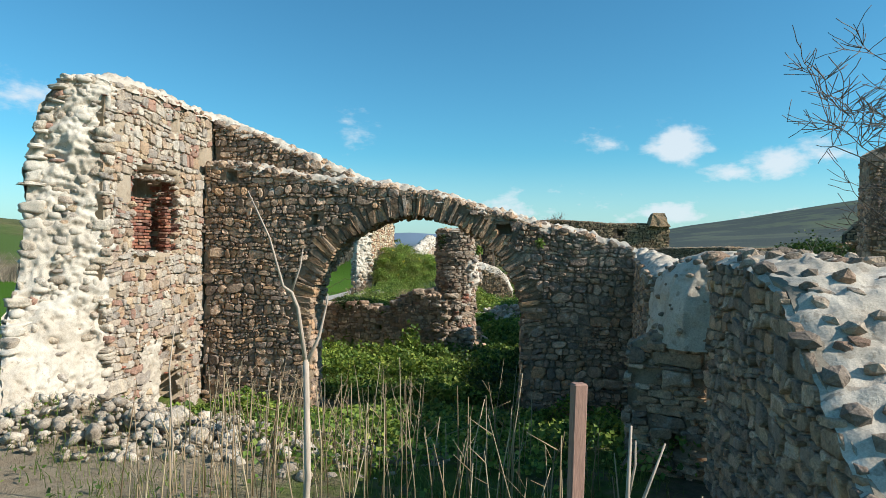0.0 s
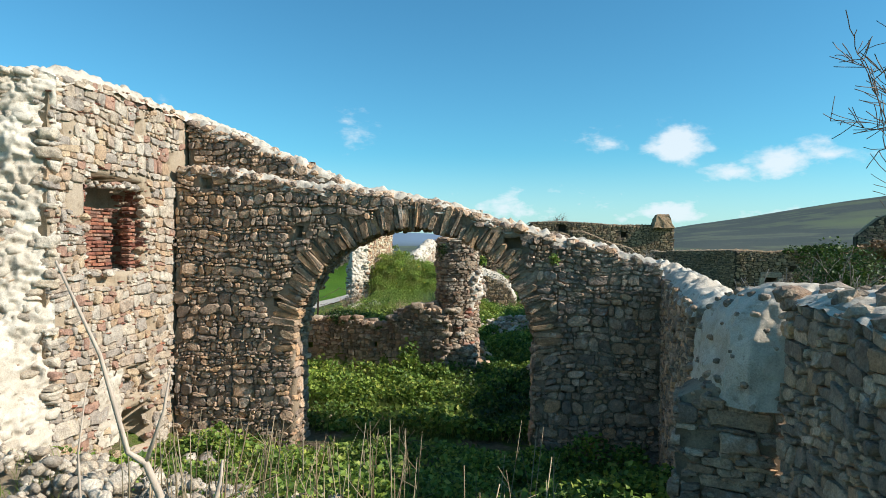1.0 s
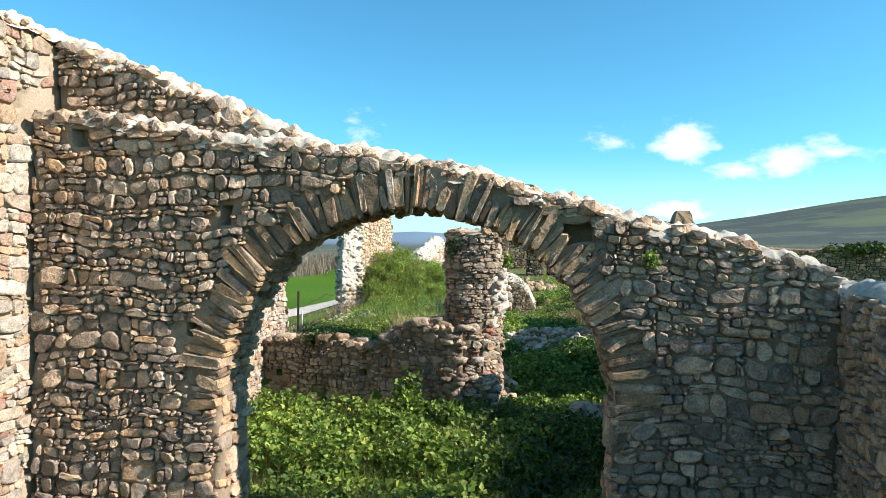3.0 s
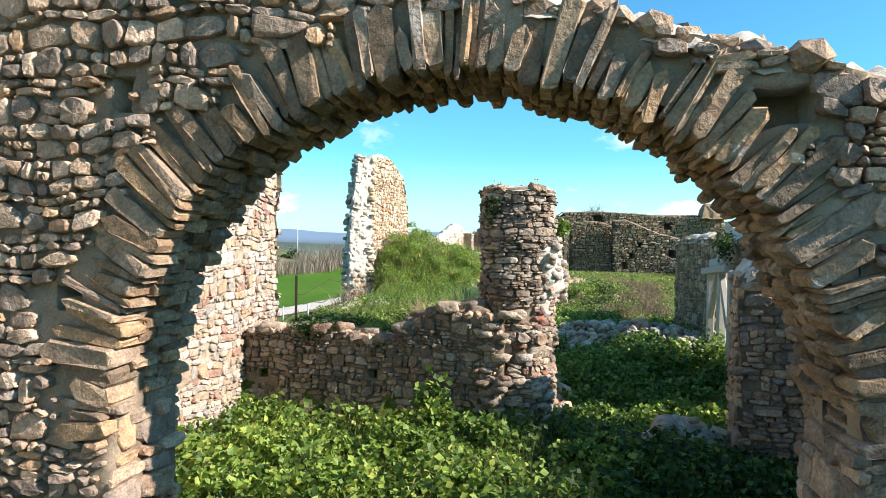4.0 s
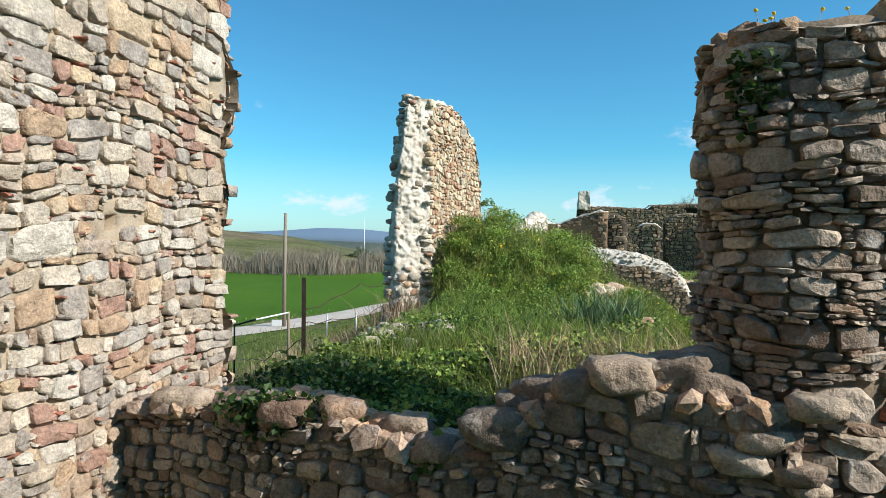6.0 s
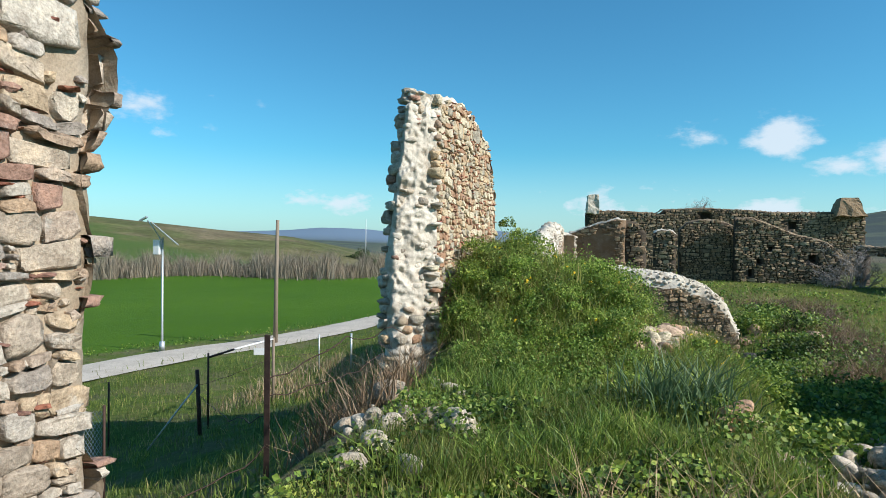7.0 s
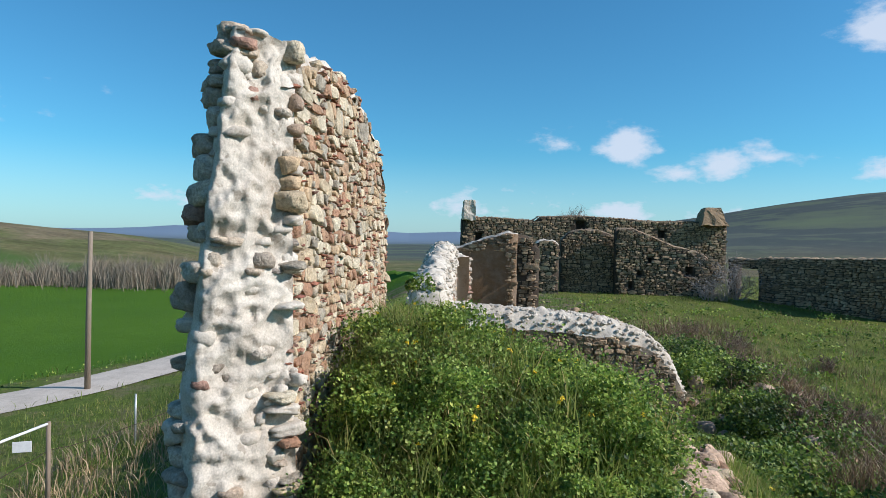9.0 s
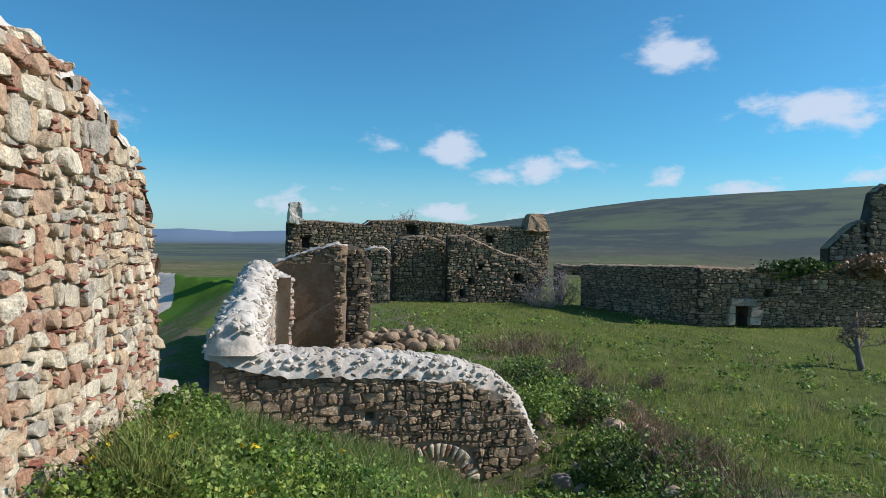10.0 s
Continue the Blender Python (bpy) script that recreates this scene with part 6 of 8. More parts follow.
rs = np.random.RandomState(5)
c = scatter(rs, 46000, -5.3, 4.6, 14.4, 21.8, lambda x, y: in_room(x, y) * np.clip(0.55 + 0.9 * clump_noise(x * 1.3, y * 1.3), 0.06, 1), 0.02, 0.62)
leaves("weeds", c, 0.10, LEAF_GREEN, "leafy green nettles and weeds on the ruin floor", "weeds", rs)
# dark leaves on the right half put shade into the weeds' colour
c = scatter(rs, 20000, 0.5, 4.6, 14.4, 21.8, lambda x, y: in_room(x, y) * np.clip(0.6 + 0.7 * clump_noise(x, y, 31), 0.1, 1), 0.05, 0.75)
leaves("weeds", c, 0.085, LEAF_DARK, "leafy nettles on the ruin floor, darkened to deepen the shade", "weeds", rs)
c = scatter(rs, 16000, -2.4, 3.4, 7.6, 13.6, lambda x, y: (x > -2.6 + 0.25 * (y - 8)) * (y + 0.14 * x < 13.8) * np.clip(0.6 + 0.7 * clump_noise(x, y, 33), 0.1, 1), 0.0, 0.5)
leaves("weeds", c, 0.08, LEAF_GREEN, "leafy green weeds in the lee of the side wall", "weeds", rs)
c = scatter(rs, 16000, -5.3, 4.6, 14.4, 21.8, in_room)
blades("grass", c, 0.3, 0.012, GRASS, "tufts of green grass on the ruin floor", "grass", rs)
c = scatter(rs, 26000, -5.4, 3.6, 10.4, 14.3, lambda x, y: (x > wall_line(y) + 0.05) * (y + 0.14 * x < 13.8) * np.clip(0.45 + 0.7 * clump_noise(x, y, 4), 0.05, 1), 0.02, 0.40)
leaves("weeds", c, 0.075, LEAF_GREEN, "leafy green weeds before the arch", "weeds", rs)
c = scatter(rs, 9000, -6, 2.2, 2.0, 10.5, lambda x, y: np.clip(clump_noise(x, y, 7), 0, 1), 0.01, 0.15)
leaves("weeds", c, 0.06, LEAF_GREEN, "low green weeds among rubble", "weeds", rs)
c = scatter(rs, 22000, -6.5, 2.6, 1.5, 13.5, lambda x, y: np.clip(0.3 + 0.7 * clump_noise(x, y, 3), 0, 1))
blades("grass", c, 0.16, 0.010, GRASS, "short grass among rubble", "grass", rs)


def terrace(x, y):
    edge = np.interp(y, [20, 24, 29, 31, 33, 36, 38], [0.6, 0.75, 0.6, 1.3, 1.6, 0.6, -0.8])
    right = wall_line(y) + 0.6
    right = np.where(y > 29.7, -3.2 + 0.13 * (y - 30.05), right)
    path = (np.abs(x - (0.15 + 0.4 * (y - 29.9))) < 0.36) & (y > 29.5) & (y < 33.3)
    return ((y + 0.255 * (x + 2.0) > 21.12) & (x < edge + 0.9) & (x > right) & ~path).astype(float)


c = scatter(rs, 56000, -4.3, 1.5, 21.1, 30.8, lambda x, y: terrace(x, y) * np.clip(0.5 + 0.8 * clump_noise(x, y, 11), 0.05, 1), 0.0, 0.36)
leaves("weeds", c, 0.048, LEAF_GREEN, "leafy green weeds on the terrace", "weeds", rs)
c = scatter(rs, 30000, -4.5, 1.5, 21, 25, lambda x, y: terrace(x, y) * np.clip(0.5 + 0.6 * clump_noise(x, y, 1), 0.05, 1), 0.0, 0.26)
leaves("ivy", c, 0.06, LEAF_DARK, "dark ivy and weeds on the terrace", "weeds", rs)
c = scatter(rs, 70000, -4.8, 1.6, 21, 30.5, lambda x, y: terrace(x, y) * np.clip((y - 21.5) / 3.0, 0.12, 1) * np.clip(0.45 + 0.8 * clump_noise(x * 1.4, y * 1.4, 41), 0.04, 1))
blades("grass", c, 0.20, 0.009, GRASS, "green grass on the terrace", "grass", rs)
c = scatter(rs, 22000, -3.2, 1.4, 24.5, 30.5, lambda x, y: terrace(x, y) * np.clip(1.3 * clump_noise(x * 1.1, y * 1.1, 43), 0, 1))
blades("grass", c, 0.30, 0.011, LEAF_GREEN, "lush tufts of long green grass on the terrace", "grass", rs, 0.5)
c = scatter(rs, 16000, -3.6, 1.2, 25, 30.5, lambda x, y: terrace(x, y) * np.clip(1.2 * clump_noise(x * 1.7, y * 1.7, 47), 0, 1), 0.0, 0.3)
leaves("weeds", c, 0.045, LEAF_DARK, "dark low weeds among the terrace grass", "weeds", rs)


def bush_top(x, y):
    """Height of the thicket over the ground."""
    h = 0.24 * bell(x, y, -1.2, 28.9, 1.9, 0.9) + 0.30 * bell(x, y, -1.9, 31.2, 1.2, 1.3) + 0.30 * bell(x, y, -2.7, 30.9, 0.9, 1.1) + 0.42 * bell(x, y, -0.5, 31.2, 1.2, 1.4) + 0.25 * bell(x, y, 0.5, 30.6, 0.9, 1.0) + 0.30 * bell(x, y, -1.4, 29.8, 1.4, 0.8) + 0.22 * bell(x, y, -1.8, 33.6, 1.6, 1.4)
    return h * (1 + 0.45 * clump_noise(x * 1.6, y * 1.6, 9) + 0.35 * clump_noise(x * 3.7, y * 3.7, 4))


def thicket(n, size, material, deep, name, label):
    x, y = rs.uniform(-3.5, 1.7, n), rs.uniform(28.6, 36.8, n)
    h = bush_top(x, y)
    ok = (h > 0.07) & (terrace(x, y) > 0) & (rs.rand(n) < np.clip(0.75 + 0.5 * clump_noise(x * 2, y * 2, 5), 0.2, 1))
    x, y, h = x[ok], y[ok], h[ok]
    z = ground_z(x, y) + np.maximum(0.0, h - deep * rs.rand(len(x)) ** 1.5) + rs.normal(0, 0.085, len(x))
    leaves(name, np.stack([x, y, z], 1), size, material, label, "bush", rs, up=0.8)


def lumps(n, per, size, material, name, label, seed, grow=1.0):
    """Rounded sprays of leaves that together make the thicket."""
    q = np.random.RandomState(seed)
    pts = []
    while len(pts) < n:
        x, y = q.uniform(-3.4, 1.6), q.uniform(27.9, 36.0)
        h = float(bush_top(np.array(x), np.array(y)))
        if h < 0.10 or not terrace(np.array(x), np.array(y)):
            continue
        r = q.uniform(0.12, 0.45) * grow
        top = float(ground_z(x, y)) + h * q.uniform(0.35, 1.55)
        d = q.normal(size=(per, 3))
        d[:, 2] = np.abs(d[:, 2]) * 1.1 - 0.25
        d /= np.linalg.norm(d, axis=1)[:, None]
        d *= (q.rand(per) ** 0.3)[:, None] * np.array([1.0, 1.0, 0.8]) * r
        d *= 1 + 0.4 * np.sin(d[:, :1] * 14 + seed) * np.cos(d[:, 1:2] * 13 + 5 * d[:, 2:])
        pts.append(np.array([x, y, top - r * 0.5]) + d)
    leaves(name, np.concatenate(pts), size, material, label, "bush", q, up=0.7)


lumps(290, 400, 0.032, LEAF_BUSH, "bush", "dense olive-green thicket over a heap of rubble", 301)
lumps(110, 330, 0.036, LEAF_GREEN, "bush", "bright green sprays in the thicket", 302, 0.8)
# darker leaves between the sprays, from their tops down to the ground
thicket(22000, 0.042, LEAF_DARK, 0.6, "bush", "dark leaves down inside the thicket")
FLOWER = leaf_material("yellow_petal", [(0.0, (0.75, 0.55, 0.03)), (1.0, (0.85, 0.68, 0.06))], 0, 0.3)
x, y = rs.uniform(-3.0, 1.4, 60), rs.uniform(29.4, 33.0, 60)
ok = (bush_top(x, y) > 0.1) & (terrace(x, y) > 0)
x, y = x[ok], y[ok]
c = np.repeat(np.stack([x, y, ground_z(x, y) + bush_top(x, y) + rs.uniform(0.05, 0.25, len(x))], 1), 5, 0) + rs.normal(0, 0.012, (len(x) * 5, 3))
leaves("flowers", c, 0.035, FLOWER, "small yellow wild flowers over the thicket", "flowers", rs)
x, y = rs.uniform(-3.3, 1.6, 9000), rs.uniform(29.2, 35.5, 9000)
ok = (bush_top(x, y) > 0.12) & (terrace(x, y) > 0)
x, y = x[ok], y[ok]
blades("bush_stems", np.stack([x, y, ground_z(x, y) + bush_top(x, y) - 0.12], 1), 0.30, 0.010, GRASS, "stems and grass heads rising from the thicket", "bush", rs, 0.45)
c = scatter(rs, 38000, -3.4, 1.8, 28.4, 37.5, lambda x, y: terrace(x, y) * 0.9)
blades("grass", c, 0.32, 0.012, GRASS, "long green grass on the heap", "grass", rs)


def yard(x, y):
    inside = (x > np.interp(y, [21, 29, 38, 40, 48, 60], [1.3, 1.6, 2.0, 4.8, 1.2, 3.0]))
    wallx = np.interp(y, [20, 33, 34], [4.9, 7.1, 80])
    return (inside & (x < wallx)).astype(float)


c = scatter(rs, 48000, 0, 16, 20.5, 50, lambda x, y: yard(x, y) * np.clip(0.7 + 0.5 * clump_noise(x, y, 6), 0.1, 1))
blades("grass", c, 0.22, 0.014, GRASS, "green grass of the yard", "grass", rs)
c = scatter(rs, 46000, 1, 12, 20.5, 46, lambda x, y: yard(x, y) * np.clip(0.25 + 0.9 * clump_noise(x, y, 8), 0, 1), 0.0, 0.35)
leaves("weeds", c, 0.075, LEAF_GREEN, "leafy green weeds in the yard", "weeds", rs)
c = scatter(rs, 25000, 3, 46, 40, 75, lambda x, y: (x > 5 - 0.0 * y) * np.clip(0.6 + 0.5 * clump_noise(x * 0.5, y * 0.5, 2), 0.1, 1))
blades("grass", c, 0.13, 0.03, GRASS, "green grass of the far yard", "grass", rs)


c = scatter(rs, 44000, 4.5, 24, 38, 66, lambda x, y: yard(x, y) * np.clip(1.6 * clump_noise(x * 0.9, y * 0.9, 5) - 0.3, 0, 1), 0.0, 0.5)
leaves("weeds", c, 0.13, LEAF_GREEN, "coarse green weeds on the rough slope", "weeds", rs)
c = scatter(rs, 22000, 1.0, 5.2, 18.4, 26.5, lambda x, y: np.clip(0.6 + 0.8 * clump_noise(x, y, 24), 0.05, 1) * (np.hypot(x - 2.9, y - 19.75) > 0.8), 0.05, 0.55)
leaves("weeds", c, 0.09, LEAF_GREEN, "leafy green nettles in the shaded yard", "weeds", rs)
c = scatter(rs, 18000, 1.2, 5.0, 18.4, 26.5, lambda x, y: np.clip(0.6 + 0.8 * clump_noise(x, y, 21), 0.05, 1) * (np.hypot(x - 2.9, y - 19.75) > 0.8), 0.0, 0.5)
leaves("weeds", c, 0.10, LEAF_GREEN, "leafy green nettles in the shaded yard", "weeds", rs)
c = scatter(rs, 14000, 4.5, 26, 38, 66, lambda x, y: yard(x, y) * np.clip(1.6 * clump_noise(x * 0.8, y * 0.8, 15) - 0.35, 0, 1))
blades("dry_grass", c, 0.40, 0.016, SCRUB, "brown dead weeds on the rough slope", "scrub", rs, 0.5)


def outer(x, y):
    return (x < wall_line(y) - 0.7) & (np.where(y > 29.5, x < -4.5, True))


c = scatter(rs, 70000, -22, -3.5, 20, 56, lambda x, y: outer(x, y) * np.clip(0.5 + 0.5 * clump_noise(x * 0.6, y * 0.6, 3), 0.05, 1) * (-0.82 * x + 0.57 * y < 40.5))
blades("grass", c, 0.19, 0.018, GRASS, "rough grass of the bank above the track", "grass", rs)
c = scatter(rs, 9000, -24, -6, 30, 60, lambda x, y: (np.abs(-0.82 * x + 0.57 * y - 47.0) < 0.9) * 0.9, 0.0, 0.3)
leaves("weeds", c, 0.10, LEAF_GREEN, "verge weeds beside the track", "weeds", rs)


# ---- loose stones ----
ROCKS = {}


def rock_mesh(kind, material):
    if kind not in ROCKS:
        r = random.Random(len(ROCKS) + 300)
        ROCKS[kind] = []
        for i in range(7):
            v, f = boulder(r, 1.0, 0.7, 3)
            me = bpy.data.meshes.new("rock")
            me.from_pydata(v, [], f)
            me.materials.append(material)
            me.polygons.foreach_set("use_smooth", [True] * len(me.polygons))
            ROCKS[kind].append(me)
    return ROCKS[kind]


def rock(x, y, size, kind, material, r, label, group="", sink=0.3, z=None):
    ob = new("rock", r.choice(rock_mesh(kind, material)))
    g = float(ground_z(x, y)) if z is None else z
    ob.matrix_world = Matrix.Translation((x, y, g + size * (0.55 - sink))) @ Euler((r.uniform(-0.4, 0.4), r.uniform(-0.4, 0.4), r.uniform(0, 6.3))).to_matrix().to_4x4() @ Matrix.Diagonal((size, size, size, 1))
    return tagged(ob, label, "rock", group)


def heap(name, n, cx, cy, rx, ry, small, height, material, label, seed, singles=0, kind="pale", single_size=0.2, keep=None):
    """Tumbled stones: the larger ones singly, the rest as one mass."""
    r = random.Random(seed)
    verts, faces = [], []
    for i in range(n):
        a, d = r.uniform(0, 6.283), math.sqrt(r.random())
        x, y = cx + math.cos(a) * d * rx, cy + math.sin(a) * d * ry
        if keep and not keep(x, y):
            continue
        s = small * r.choice((0.45, 0.6, 0.8, 1.0, 1.3, 1.7))
        v, f = boulder(r, s, 0.7, 1 if s < 0.16 else 2)
        z = float(ground_z(x, y)) + height * (1 - d * d) * r.random() + 0.2 * s
        m = Matrix.Translation((x, y, z)) @ Euler((r.uniform(-0.6, 0.6), r.uniform(-0.6, 0.6), r.uniform(0, 6.3))).to_matrix().to_4x4()
        o = len(verts)
        verts += turn_verts(v, m)
        faces += [tuple(q + o for q in t) for t in f]
    tagged(mesh_object(name, verts, faces, material), label, "rubble", kind="stuff")
    for i in range(singles):
        a, d = r.uniform(0, 6.283), math.sqrt(r.random()) * 0.95
        x, y = cx + math.cos(a) * d * rx, cy + math.sin(a) * d * ry
        if keep and not keep(x, y):
            continue
        rock(x, y, single_size * r.uniform(0.7, 1.35), kind, material, r, "weathered building stone lying in rubble", "fallen stones", 0.35,
             float(ground_z(x, y)) + height * (1 - d * d) * 0.6)


heap("rubble", 760, -4.1, 9.2, 2.4, 1.5, 0.062, 0.22, STONE_PALE, "tumbled pale stones at the foot of the wall end", 101, 22, "pale", 0.115, lambda x, y: x > -6.6)
heap("rubble", 150, -1.6, 8.6, 1.8, 1.3, 0.075, 0.10, STONE_PALE, "scattered stones among dry stalks", 102, 10, "pale", 0.13)
heap("rubble", 70, -4.4, 12.3, 1.2, 1.3, 0.08, 0.10, STONE_CREAM, "small stones fallen along the wall foot", 103, 6, "cream", 0.14)
heap("rubble", 40, 2.9, 19.75, 0.8, 0.6, 0.14, 0.65, STONE_PALE, "blocks heaped in the shaded weeds", 104, 9, "pale", 0.27)
heap("rubble", 700, 3.7, 27.2, 2.4, 1.9, 0.10, 0.5, STONE_PALE, "long heap of pale rubble across the yard", 105, 40, "pale", 0.17, lambda x, y: x < 6.0 and x > 1.3)
heap("rubble", 240, 1.15, 22.7, 0.40, 1.9, 0.12, 0.35, STONE_GREY, "stones shed along the terrace edge", 112, 12, "grey", 0.2)
for k in range(7):
    heap("rubble", 22, 0.15 + 0.2 * k, 29.9 + 0.5 * k, 0.36, 0.45, 0.10, 0.14, (STONE_GREY, STONE_RED)[k % 3 == 1], "rubble spilling from the overgrown heap", 120 + k, 5, ("grey", "red")[k % 3 == 1], 0.16)
heap("rubble", 24, -3.0, 26.3, 0.9, 1.9, 0.09, 0.05, STONE_PALE, "pale stones in the terrace grass", 107, 7, "pale", 0.20)
heap("rubble", 50, 5.6, 38.6, 1.6, 3.0, 0.09, 0.05, STONE_GREY, "stones scattered down the bank", 108, 8, "grey", 0.18)
heap("rubble", 40, 7.5, 43.5, 2.6, 2.6, 0.08, 0.05, STONE_GREY, "stones scattered on the slope", 109, 8, "grey", 0.2)
heap("rubble", 220, 5.0, 53.6, 2.7, 1.5, 0.22, 0.9, STONE_DARK, "dark heap of fallen masonry below the gable", 110, 14, "dark", 0.35)
for x, y, z, sz in ((-2.92, 37.3, 1.42, 0.27), (-3.12, 38.1, 1.50, 0.30), (-2.90, 39.2, 1.55, 0.32), (-2.45, 38.6, 1.45, 0.26), (-2.62, 36.4, 1.42, 0.26), (-2.55, 37.2, 1.40, 0.22), (-2.70, 38.5, 1.45, 0.24)):
    rock(x, y, sz, "cream", STONE_CREAM, random.Random(int(y * 100)), "large cream building stone on the wall stump", "stump stones", 0.15, z)
heap("rubble", 90, -2.3, 37.0, 0.7, 1.6, 0.13, 0.55, STONE_CREAM, "large stones between the slab and the far wall", 111, 10, "cream", 0.27)
_r = random.Random(9)
for x, y, s in ((-4.25, 23.9, 0.22), (-2.75, 24.7, 0.17), (-3.17, 27.0, 0.12), (-2.77, 27.36, 0.17), (-2.65, 27.05, 0.14), (-2.95, 27.5, 0.13), (-3.49, 25.99, 0.12), (-3.01, 26.08, 0.13), (-1.2, 32.0, 0.16), (-1.05, 31.9, 0.12), (-0.55, 19.9, 0.2), (-1.0, 18.9, 0.15), (-2.6, 16.4, 0.2)):
    rock(x, y, s, "pale", STONE_PALE, _r, "single pale building stone in the grass")
for x, y, s in ((0.36, 26.75, 0.22), (0.62, 26.95, 0.18), (0.9, 26.95, 0.24), (0.72, 26.6, 0.16), (0.2, 26.5, 0.12)):
    rock(x, y, s, "grey", STONE_GREY, _r, "grey-brown building stone at the terrace edge")
for i in range(26):
    t = _r.random()
    rock(6.5 + 2.4 * t + _r.gauss(0, 0.5), 38.2 + 7.0 * t + _r.gauss(0, 0.6), _r.uniform(0.12, 0.32), "grey", STONE_GREY, _r, "weathered stone lying on the scrubby bank", "bank stones")


# ---- tubes, timber and posts ----
def tube(verts, faces, pts, radii, sides=6):
    """A tapered tube through pts, added to verts and faces."""
    base = len(verts)
    n = len(pts)
    for i, p in enumerate(pts):
        t = (Vector(pts[min(i + 1, n - 1)]) - Vector(pts[max(i - 1, 0)])).normalized()
        a = t.orthogonal().normalized()
        b = t.cross(a)
        for k in range(sides):
            w = 2 * math.pi * k / sides
            verts.append(tuple(Vector(p) + (a * math.cos(w) + b * math.sin(w)) * radii[i]))
    for i in range(n - 1):
        for k in range(sides):
            l = (k + 1) % sides
            faces.append((base + i * sides + k, base + i * sides + l, base + (i + 1) * sides + l, base + (i + 1) * sides + k))
    faces.append(tuple(base + k for k in reversed(range(sides))))
    faces.append(tuple(base + (n - 1) * sides + k for k in range(sides)))


def rod(name, pts, radii, material, parent=None, sides=6, label=""):
    v, f = [], []
    tube(v, f, pts, radii if isinstance(radii, (list, tuple)) else [radii] * len(pts), sides)
    return mesh_object(name, v, f, material, parent, label)


def beam(name, a, b, w, h, material, parent, twist=0.0):
    """A squared timber from a to b with softened arrises."""
    a, b = Vector(a), Vector(b)
    d = b - a
    bm = bmesh.new()
    bmesh.ops.create_cube(bm, size=1, matrix=Matrix.Diagonal((w, h, d.length, 1)))
    bmesh.ops.bevel(bm, geom=bm.edges[:], offset=min(w, h) * 0.12, segments=1, affect="EDGES")
    for v in bm.verts:
        v.co += noise.noise_vector(v.co * 3) * 0.006
    m = Matrix.Translation((a + b) / 2) @ d.to_track_quat("Z", "X").to_matrix().to_4x4() @ Matrix.Rotation(twist, 4, "Z")
    bmesh.ops.transform(bm, matrix=m, verts=bm.verts)
    return part(name, bm, material, parent)


WOOD_GREY = plain_material("weathered_grey_timber", (0.42, 0.38, 0.32), 0.85, 0, 0.35, 14, (6, 6, 1), 0.5)
WOOD_PINK = plain_material("reddish_wooden_post", (0.34, 0.20, 0.15), 0.8, 0, 0.3, 20, (5, 5, 0.6), 0.4)
WOOD_POLE = plain_material("grey_brown_pole_wood", (0.24, 0.19, 0.14), 0.85, 0, 0.3, 8, (5, 5, 0.5), 0.4)
IRON_RUST = plain_material("rusty_dark_iron", (0.075, 0.045, 0.035), 0.75, 0.3, 0.4, 18)
STEEL = plain_material("galvanised_steel", (0.55, 0.57, 0.58), 0.45, 0.7, 0.15, 20, None, 0.1)
PAINT_WHITE = plain_material("chalky_white_paint", (0.74, 0.75, 0.74), 0.6, 0, 0.12, 12, None, 0.1)
PANEL_BLUE = plain_material("solar_panel_glass", (0.035, 0.05, 0.10), 0.2, 0.0, 0.2, 6, None, 0)
BARK_PALE = plain_material("pale_bare_bark", (0.46, 0.37, 0.29), 0.85, 0, 0.3, 25, (1, 1, 0.3), 0.5)
BARK_GREY = plain_material("grey_brown_bark", (0.17, 0.135, 0.11), 0.9, 0, 0.3, 25, (1, 1, 0.3), 0.5)
BARK_BROWN = plain_material("brown_twig_bark", (0.19, 0.135, 0.10), 0.9, 0, 0.25, 25, (1, 1, 0.3), 0.4)
BARK_SHRUB = plain_material("grey_shrub_bark", (0.30, 0.26, 0.23), 0.9, 0, 0.25, 25, (1, 1, 0.3), 0.4)


